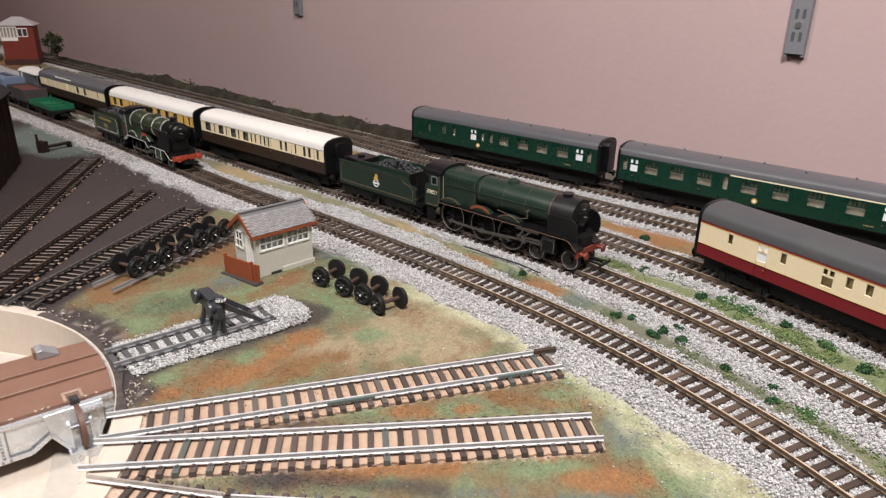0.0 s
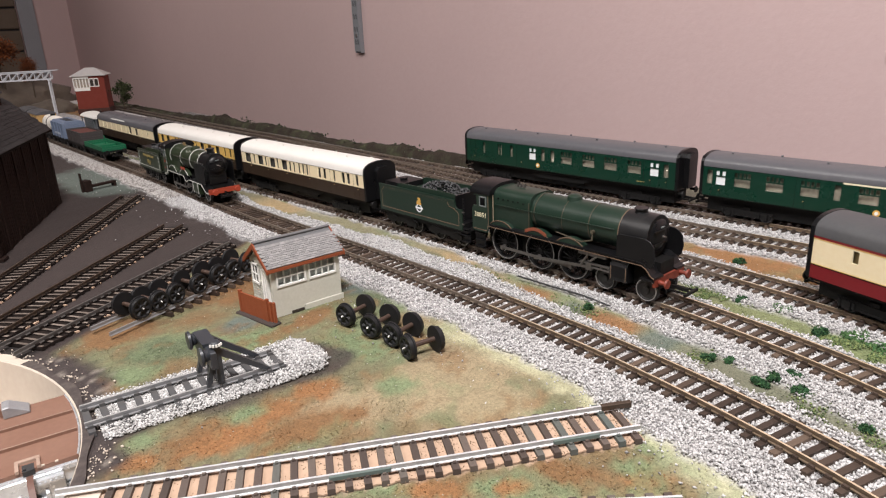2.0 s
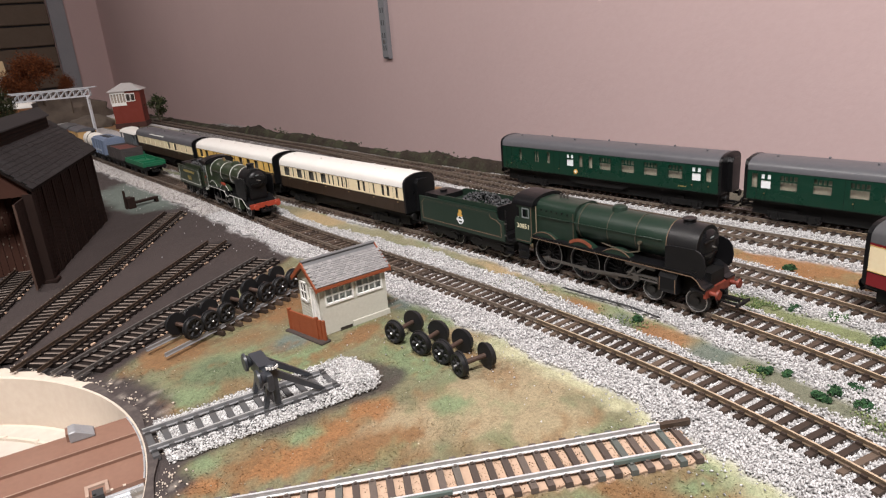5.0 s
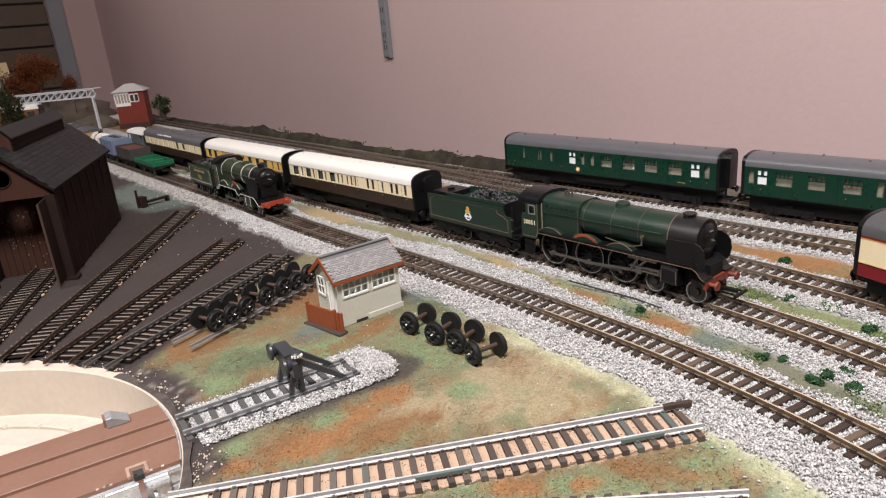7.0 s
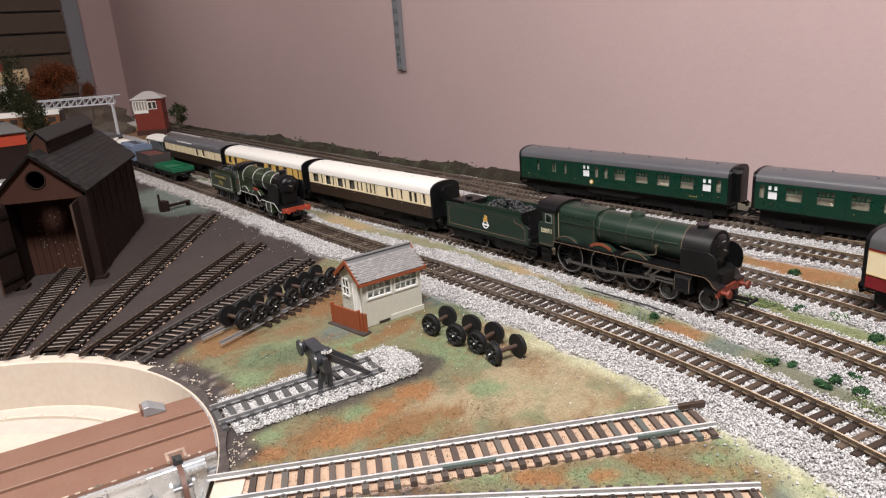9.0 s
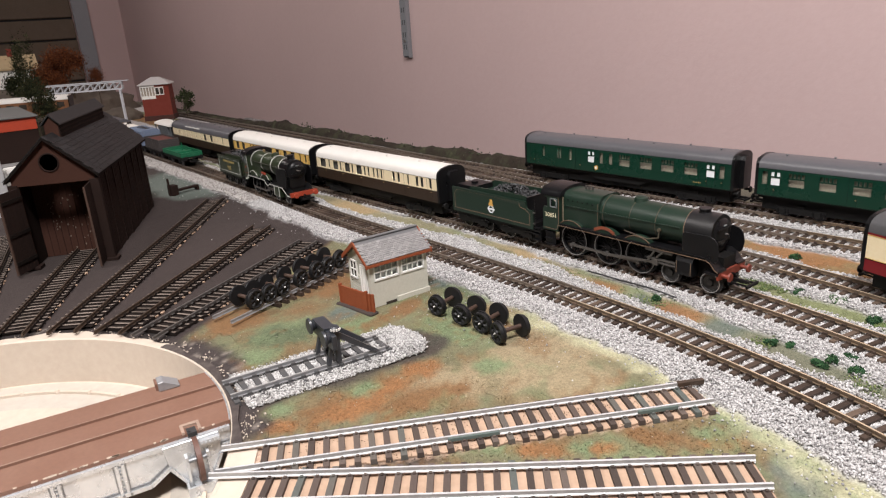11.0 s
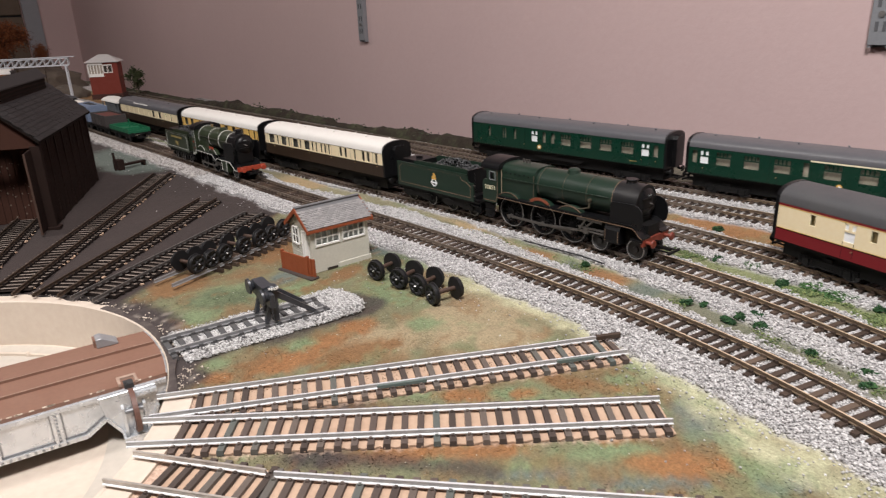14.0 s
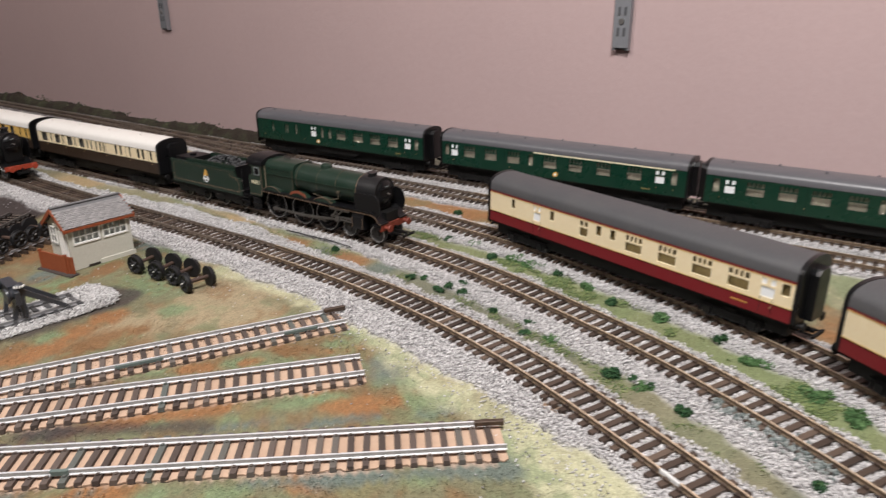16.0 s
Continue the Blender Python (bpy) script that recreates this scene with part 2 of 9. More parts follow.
M_WHEEL_BROWN = paint("red_brown_wheel", (0.135, 0.068, 0.052), 0.55, 0.4, 200, 0, (0.07, 0.04, 0.032))
M_RIVET = paint("dark_silver", (0.24, 0.245, 0.255), 0.35, 0.6, 300, 0.5, (0.09, 0.09, 0.095))
M_WHEEL = paint("black_wheel_plastic", (0.010, 0.010, 0.0112), 0.5, 0.2, 150, 0, (0.026, 0.025, 0.025), gloss=0.35)
M_TYRE = paint("dull_tyre", (0.10, 0.10, 0.105), 0.4, 0.3, 200, 0.5, (0.05, 0.05, 0.05))
M_GREYWHEEL = paint("worn_grey_wheel", (0.022, 0.021, 0.020), 0.45, 0.45, 200, 0.1, (0.05, 0.046, 0.042))
M_TANKWHITE = paint("tank_white", (0.74, 0.70, 0.64), 0.5, 0.15, 60, 0, (0.40, 0.34, 0.28))
M_BLUE = paint("pale_blue_wagon", (0.13, 0.17, 0.25), 0.6, 0.25, 80, 0, (0.25, 0.28, 0.36))
M_WAGONGREY = paint("dark_wagon_grey", (0.045, 0.038, 0.038), 0.65, 0.2, 80)
M_MAROON = paint("maroon_load", (0.10, 0.026, 0.020), 0.85, 0.2, 200)
M_GREENWAGON = paint("bright_green_wagon", (0.008, 0.12, 0.055), 0.45, 0.1, 80, 0, (0.05, 0.15, 0.08))
M_TANVAN = paint("tan_van", (0.50, 0.31, 0.12), 0.55, 0.15, 80)
M_BROWNVAN = paint("bauxite_van", (0.13, 0.040, 0.022), 0.6, 0.2, 80)
M_GREYVAN = paint("brake_van_grey", (0.10, 0.11, 0.12), 0.6, 0.2, 80)
M_GANTRY = paint("gantry_grey", (0.52, 0.53, 0.56), 0.55, 0.1, 80)
M_UPRIGHT = paint("grey_steel_upright", (0.27, 0.28, 0.30), 0.5, 0.12, 30, 0.15, (0.21, 0.21, 0.225))
M_UPRIGHT_PALE = paint("pale_steel_upright", (0.30, 0.31, 0.335), 0.5, 0.12, 30, 0.1, (0.22, 0.22, 0.24))
M_SLOT_GREY = paint("grey_slot", (0.105, 0.108, 0.118), 0.7, 0.15, 60)
M_RAIL_DULLGREY = paint("rail_dull_grey", (0.150, 0.138, 0.130), 0.42, 0.5, 250, 0.4, (0.06, 0.052, 0.047))
# rails where they reflect less: the missing sheen is put into the colour
M_RAIL_DIMMED = paint("rail_dimmed", (0.215, 0.175, 0.140), 0.42, 0.6, 200, 0.4, (0.085, 0.066, 0.053))
M_WHITESPLASH = paint("white_splash", (0.62, 0.62, 0.61), 0.5, 0.5, 160, 0, (0.5, 0.49, 0.47))
M_PLY = paint("bare_ply", (0.48, 0.335, 0.240), 0.85, 0.7, 45, 0, (0.33, 0.215, 0.145), 0.3)
# shade on the yard sleepers' sides and in their gaps, put into the colour
M_YARD_SHADE = paint("yard_sleeper_shade", (0.017, 0.0125, 0.011), 0.95, 0.4, 90, 0, (0.034, 0.026, 0.023), 0.5, 0.1)
M_TEALPAINT = paint("teal_scenery_paint", (0.105, 0.138, 0.128), 0.75, 0.3, 120, 0, (0.16, 0.20, 0.15))
M_SLOT = paint("slot_shadow", (0.03, 0.03, 0.032), 0.8, 0.1, 60)
M_PANEL = paint("dark_slatted_panel", (0.135, 0.100, 0.072), 0.75, 0.2, 8)
M_HILL = hill_paint()
M_FARBANK = paint("far_bank_earth", (0.085, 0.066, 0.052), 0.9, 0.9, 22, 0, (0.16, 0.13, 0.10), 0.6)
M_BUSH = per_piece("dark_green_foam", [(0.0, (0.010, 0.040, 0.015)), (0.6, (0.022, 0.075, 0.026)), (1.0, (0.06, 0.13, 0.045))], 0.95, 1200, island=True)
M_BUSH_BRIGHT = per_piece("bright_green_foam", [(0.0, (0.035, 0.10, 0.03)), (1.0, (0.11, 0.20, 0.075))], 0.95, 1200, island=True)
M_LEAF = per_piece("tree_leaves", [(0.0, (0.009, 0.014, 0.006)), (0.6, (0.024, 0.029, 0.012)), (1.0, (0.060, 0.056, 0.024))], 0.9, 400, island=True, gloss=0.2)
M_LEAF_DULL = per_piece("dull_leaves", [(0.0, (0.018, 0.026, 0.012)), (0.6, (0.050, 0.062, 0.030)), (1.0, (0.10, 0.11, 0.055))], 0.9, 400, island=True, gloss=0.2)
M_LEAF_RUST = per_piece("rust_leaves", [(0.0, (0.055, 0.020, 0.010)), (0.5, (0.13, 0.042, 0.016)), (1.0, (0.22, 0.068, 0.022))], 0.9, 400, island=True, gloss=0.2)
M_BARK = paint("bark", (0.06, 0.042, 0.028), 0.9, 0.2, 200)
M_ROPE = paint("black_thread", (0.03, 0.03, 0.032), 0.7, 0.1, 200)
M_ORANGEWALL = paint("orange_red_wall", (0.42, 0.045, 0.013), 0.6, 0.15, 40)
M_FELT = paint("grey_felt_roof", (0.105, 0.105, 0.102), 0.85, 0.2, 40)
M_TANBOARD = paint("straw_board", (0.40, 0.30, 0.17), 0.8, 0.2, 30)


# ---- mesh helpers ----
def finish(bm, name, mats, parent=None, label="", smooth=False):
    bmesh.ops.recalc_face_normals(bm, faces=bm.faces[:])
    me = bpy.data.meshes.new(name)
    bm.to_mesh(me)
    bm.free()
    for m in mats if isinstance(mats, (list, tuple)) else [mats]:
        me.materials.append(m)
    if smooth:
        for p in me.polygons:
            p.use_smooth = True
        me.set_sharp_from_angle(angle=radians(38))
    ob = new(name, me)
    ob.parent = parent
    if label:
        ob["label"] = label
    return ob


def part(name, bm, mat, parent, label="", smooth=False):
    return finish(bm, name, mat, parent, label, smooth)


def thing(name, label, category, group="", kind=""):
    return tagged(new(name), label, category, group, kind)


def box(bm, x0, x1, y0, y1, z0, z1, mi=0):
    v = [bm.verts.new((x, y, z)) for z in (z0, z1) for y in (y0, y1) for x in (x0, x1)]
    for f in ((0, 2, 3, 1), (4, 5, 7, 6), (0, 1, 5, 4), (2, 6, 7, 3), (0, 4, 6, 2), (1, 3, 7, 5)):
        bm.faces.new([v[i] for i in f]).material_index = mi
    return v


def ext(bm, poly, a, b, axis="y", mi=0):
    """Polygon of (u, v) swept from a to b; axis y: (u, v) are x, z; axis x: y, z; axis z: x, y."""
    put = {"y": lambda u, v, w: (u, w, v), "x": lambda u, v, w: (w, u, v), "z": lambda u, v, w: (u, v, w)}[axis]
    lo = [bm.verts.new(put(u, v, a)) for u, v in poly]
    hi = [bm.verts.new(put(u, v, b)) for u, v in poly]
    n = len(poly)
    bm.faces.new(lo).material_index = mi
    bm.faces.new(hi[::-1]).material_index = mi
    for i in range(n):
        bm.faces.new((lo[i], hi[i], hi[(i + 1) % n], lo[(i + 1) % n])).material_index = mi


def rod(bm, p, q, r, seg=8, r2=None, mi=0):
    p, q = Vector(p), Vector(q)
    d = q - p
    rot = d.to_track_quat("Z", "Y").to_matrix()
    rings = []
    for c, rr in ((p, r), (q, r if r2 is None else r2)):
        rings.append([bm.verts.new(c + rot @ Vector((rr * math.cos(2 * math.pi * i / seg), rr * math.sin(2 * math.pi * i / seg), 0))) for i in range(seg)])
    for i in range(seg):
        bm.faces.new((rings[0][i], rings[0][(i + 1) % seg], rings[1][(i + 1) % seg], rings[1][i])).material_index = mi
    bm.faces.new(rings[0][::-1]).material_index = mi
    bm.faces.new(rings[1]).material_index = mi


def lathe(bm, prof, centre, axis="z", seg=24, mi=0):
    """Rings (distance along the axis, radius) turned about the axis through centre."""
    rings = []
    for h, r in prof:
        ring = []
        for i in range(seg):
            a = 2 * math.pi * i / seg
            c, s = r * math.cos(a), r * math.sin(a)
            o = {"z": (c, s, h), "x": (h, c, s), "y": (c, h, s)}[axis]
            ring.append(bm.verts.new((centre[0] + o[0], centre[1] + o[1], centre[2] + o[2])))
        rings.append(ring)
    for a, b in zip(rings, rings[1:]):
        for i in range(seg):
            bm.faces.new((a[i], a[(i + 1) % seg], b[(i + 1) % seg], b[i])).material_index = mi
    bm.faces.new(rings[0][::-1]).material_index = mi
    bm.faces.new(rings[-1]).material_index = mi


def strip(bm, pts, width, thick, y, side):
    """A raised line along points (x, z) on a side plane at y, outward by side: one mitred band."""
    P = np.array(pts, float)
    d = np.diff(P, axis=0)
    d /= np.maximum(np.linalg.norm(d, axis=1), 1e-9)[:, None]
    closed = np.allclose(P[0], P[-1]) and len(P) > 3
    first = d[0] + d[-1] if closed else d[0]
    last = first if closed else d[-1]
    t = np.array([first] + [d[k] + d[k + 1] for k in range(len(d) - 1)] + [last])
    t /= np.maximum(np.linalg.norm(t, axis=1), 1e-9)[:, None]
    ref = np.vstack([d[:1], d])
    n = np.c_[-t[:, 1], t[:, 0]] * (width / 2 / np.maximum((t * ref).sum(1), 0.45))[:, None]
    a, b = sorted((y, y + side * thick))
    rings = [[bm.verts.new((q[0], yy, q[1])) for q, yy in ((p - m, a), (p + m, a), (p + m, b), (p - m, b))] for p, m in zip(P, n)]
    for r0, r1 in zip(rings, rings[1:]):
        for k in range(4):
            bm.faces.new((r0[k], r1[k], r1[(k + 1) % 4], r0[(k + 1) % 4]))
    bm.faces.new(rings[0])
    bm.faces.new(rings[-1][::-1])


def bevelled(bm, width, seg=2):
    bmesh.ops.bevel(bm, geom=bm.edges[:], offset=width, segments=seg, affect="EDGES", profile=0.5, clamp_overlap=True)
    return bm


# ---- plan of the tracks: (y, x) of each centre line ----
GAUGE, RAIL_TOP = 0.0178, 0.0052
MAIN = [
    [(-0.30, 0.190), (-0.10, 0.318), (0.03, 0.389), (0.135, 0.440), (0.180, 0.460), (0.245, 0.485), (0.313, 0.503), (0.388, 0.514), (0.49, 0.518), (0.62, 0.515), (0.80, 0.508), (1.0, 0.507), (1.3, 0.499), (1.6, 0.492), (2.2, 0.480)],
    [(-0.30, 0.240), (-0.10, 0.380), (0.0, 0.442), (0.083, 0.489), (0.182, 0.535), (0.268, 0.562), (0.33, 0.578), (0.43, 0.590), (0.55, 0.589), (0.70, 0.581), (0.92, 0.566), (1.36, 0.547), (1.7, 0.540), (2.2, 0.535)],
    [(-0.30, 0.310), (-0.10, 0.450), (0.0, 0.514), (0.092, 0.568), (0.135, 0.590), (0.204, 0.616), (0.268, 0.634), (0.385, 0.653), (0.456, 0.657), (0.60, 0.652), (0.80, 0.638), (1.1, 0.620), (1.5, 0.602), (2.2, 0.59)],
    [(-0.30, 0.775), (0.0, 0.762), (0.18, 0.752), (0.30, 0.744), (0.40, 0.7355), (0.50, 0.729), (0.65, 0.7255), (0.83, 0.7275), (1.0, 0.736), (1.2, 0.7425)],
    [(-0.30, 0.835), (0.0, 0.812), (0.115, 0.804), (0.26, 0.796), (0.42, 0.786), (0.54, 0.776), (0.81, 0.757), (0.93, 0.751), (1.22, 0.743), (1.7, 0.730), (2.2, 0.72)],
]


class Curve:
    """Smooth line x(y) through control points, with its length."""

    def __init__(self, pts):
        self.y = np.array([p[0] for p in pts])
        self.x = np.array([p[1] for p in pts])
        m = np.gradient(self.x, self.y)
        self.m = m

    def at(self, y):
        y = np.asarray(y, float)
        i = np.clip(np.searchsorted(self.y, y) - 1, 0, len(self.y) - 2)
        h = self.y[i + 1] - self.y[i]
        t = (y - self.y[i]) / h
        h00, h10, h01, h11 = 2 * t**3 - 3 * t**2 + 1, t**3 - 2 * t**2 + t, -2 * t**3 + 3 * t**2, t**3 - t**2
        return h00 * self.x[i] + h10 * h * self.m[i] + h01 * self.x[i + 1] + h11 * h * self.m[i + 1]

    def line(self, y0, y1, step):
        """Points about step apart, from y0 to y1."""
        ys = np.linspace(y0, y1, 2000)
        xs = self.at(ys)
        s = np.r_[0, np.cumsum(np.hypot(np.diff(xs), np.diff(ys)))]
        k = np.arange(0, s[-1], step)
        return np.c_[np.interp(k, s, xs), np.interp(k, s, ys)]


CURVES = [Curve(p) for p in MAIN]
TT, TT_R, PIT = (0.133, 0.565), 0.1635, 0.030
SIDINGS = {
    "siding_one": ((0.2735, 0.4765), (0.471, 0.3685)), "siding_two": ((0.260, 0.4605), (0.434, 0.318)), "siding_lead": ((0.2462, 0.4388), (0.2795, 0.3920)), "siding_three": ((0.2798, 0.3907), (0.4235, 0.2265)), "siding_four": ((0.2089, 0.4197), (0.2445, 0.3537)),
    "buffer_road": ((0.296, 0.5385), (0.392, 0.5275)), "wheel_road": ((0.328, 0.6336), (0.462, 0.6825)), "yard_one": ((0.2625, 0.6345), (0.4495, 0.750)),
    "yard_two": ((0.247, 0.6545), (0.4395, 0.8325)), "yard_three": ((0.226, 0.6745), (0.448, 0.988)), "yard_four": ((0.205, 0.7005), (0.345, 1.005)),
    "yard_five": ((0.178, 0.716), (0.240, 1.02)), "yard_six": ((0.138, 0.722), (0.150, 1.02)),
}


def vnoise(x, y, cell, seed):
    """Smooth value noise of about cell metres, 0 to 1."""
    rng = np.random.RandomState(seed)
    g = rng.rand(128, 128)
    u, v = x / cell + 37.3, y / cell + 51.7
    i, j = np.floor(u).astype(int), np.floor(v).astype(int)
    fu, fv = u - i, v - j
    fu, fv = fu * fu * (3 - 2 * fu), fv * fv * (3 - 2 * fv)
    a, b, c, d = g[i % 128, j % 128], g[(i + 1) % 128, j % 128], g[i % 128, (j + 1) % 128], g[(i + 1) % 128, (j + 1) % 128]
    return (a * (1 - fu) + b * fu) * (1 - fv) + (c * (1 - fu) + d * fu) * fv


def fractal(x, y, cell, seed):
    return 0.5 * vnoise(x, y, cell, seed) + 0.3 * vnoise(x, y, cell / 2.3, seed + 1) + 0.2 * vnoise(x, y, cell / 5.1, seed + 2)


def seg_dist(x, y, a, b):
    """Distance from the line a-b, and the share of the way along it."""
    dx, dy = b[0] - a[0], b[1] - a[1]
    t = ((x - a[0]) * dx + (y - a[1]) * dy) / (dx * dx + dy * dy)
    tc = np.clip(t, 0, 1)
    return np.hypot(x - a[0] - tc * dx, y - a[1] - tc * dy), t


BED = [(0.036, 0.023), (0.036, 0.021), (0.030, 0.022), (0.026, 0.030), (0.030, 0.020)]


def ballast_mask(x, y):
    """1 inside the ballast beds, fading to 0 over their ragged edges."""
    out = np.zeros_like(x)
    rag = (fractal(x, y, 0.02, 7) - 0.5) * 0.014
    for c, (left, right) in zip(CURVES, BED):
        d = x - c.at(np.clip(y, -0.3, 2.2))
        if c is CURVES[0]:
            left = np.interp(y, (0.10, 0.18, 0.20, 0.22, 0.26, 0.31, 0.35, 0.42), (0.024, 0.026, 0.0285, 0.032, 0.0355, 0.0395, 0.041, 0.037))
            right = np.interp(y, (0.46, 0.55, 0.67, 0.70, 0.765, 0.823), (0.023, 0.036, 0.038, 0.034, 0.0285, 0.025))
        if c is CURVES[1]:
            left = np.interp(y, (0.35, 0.45, 0.55, 0.60, 0.67, 0.75), (0.034, 0.030, 0.024, 0.0195, 0.0170, 0.0155))
        m = np.clip((np.where(d < 0, left + d, right - d) + rag) / 0.004 + 0.5, 0, 1)
        out = np.maximum(out, m)
    # a bare brown spot beside the first line
    return out * np.clip(np.hypot((x - 0.4615) / 0.0035, (y - 0.2185) / 0.0085) - 0.4, 0, 1)


C = dict(yard=(0.039, 0.0278, 0.0255), teal=(0.115, 0.142, 0.124), orange=(0.270, 0.125, 0.048), rust=(0.195, 0.102, 0.042), olive=(0.165, 0.155, 0.088), green=(0.165, 0.215, 0.112),
         deep=(0.105, 0.130, 0.072), pale=(0.43, 0.420, 0.272), ply=(0.56, 0.40, 0.305), sand=(0.31, 0.248, 0.152), ring=(0.048, 0.037, 0.035), bed=(0.48, 0.466, 0.462), back=(0.10, 0.09, 0.065))
# painted patches: colour, place and half-widths
PATCHES_NORTH = [("rust", 0.42, 0.652, 0.035, 0.030), ("rust", 0.33, 0.640, 0.030, 0.022), ("green", 0.322, 0.572, 0.018, 0.012), ("orange", 0.306, 0.570, 0.010, 0.018), ("deep", 0.345, 0.590, 0.020, 0.016),
                 ("green", 0.395, 0.567, 0.022, 0.014), ("teal", 0.395, 0.593, 0.012, 0.012), ("rust", 0.418, 0.565, 0.020, 0.012), ("deep", 0.476, 0.582, 0.020, 0.030), ("teal", 0.474, 0.588, 0.010, 0.016)]
PATCHES_EAST = [("sand", 0.440, 0.450, 0.050, 0.036), ("sand", 0.392, 0.470, 0.022, 0.018), ("green", 0.430, 0.520, 0.016, 0.028), ("green", 0.416, 0.466, 0.010, 0.012), ("orange", 0.386, 0.492, 0.016, 0.012),
                ("orange", 0.366, 0.488, 0.012, 0.008), ("green", 0.352, 0.494, 0.010, 0.006), ("rust", 0.327, 0.490, 0.018, 0.012), ("orange", 0.337, 0.481, 0.022, 0.010), ("rust", 0.362, 0.461, 0.030, 0.011), ("green", 0.310, 0.507, 0.010, 0.010), ("orange", 0.303, 0.492, 0.010, 0.008)]
# these lie along the sidings: half-widths along and across them
PATCHES_SOUTH = [("ring", 0.325, 0.434, 0.024, 0.005), ("green", 0.366, 0.409, 0.015, 0.006), ("orange", 0.381, 0.393, 0.017, 0.006), ("green", 0.399, 0.380, 0.010, 0.005), ("orange", 0.404, 0.374, 0.008, 0.004), ("rust", 0.424, 0.368, 0.013, 0.007),
                 ("green", 0.447, 0.351, 0.011, 0.006), ("orange", 0.445, 0.342, 0.013, 0.004), ("green", 0.463, 0.352, 0.010, 0.007), ("orange", 0.333, 0.377, 0.028, 0.008), ("orange", 0.352, 0.366, 0.022, 0.010),
                 ("green", 0.340, 0.364, 0.008, 0.004), ("orange", 0.366, 0.353, 0.018, 0.007), ("teal", 0.360, 0.334, 0.020, 0.003), ("green", 0.362, 0.339, 0.012, 0.004), ("green", 0.393, 0.322, 0.022, 0.006),
                 ("orange", 0.404, 0.327, 0.022, 0.004), ("orange", 0.412, 0.293, 0.022, 0.008), ("teal", 0.391, 0.297, 0.024, 0.003), ("ring", 0.305, 0.399, 0.020, 0.007)]
PATCHES_EDGE = [("green", 0.434, 0.269, 0.016, 0.011), ("teal", 0.428, 0.262, 0.014, 0.005), ("teal", 0.446, 0.309, 0.015, 0.017), ("orange", 0.271, 0.371, 0.014, 0.006), ("green", 0.272, 0.359, 0.010, 0.006), ("orange", 0.292, 0.343, 0.026, 0.009),
                ("green", 0.313, 0.321, 0.012, 0.006), ("rust", 0.322, 0.288, 0.018, 0.010), ("green", 0.327, 0.300, 0.014, 0.007), ("orange", 0.354, 0.276, 0.012, 0.008), ("teal", 0.366, 0.263, 0.020, 0.006), ("green", 0.385, 0.238, 0.016, 0.009)]


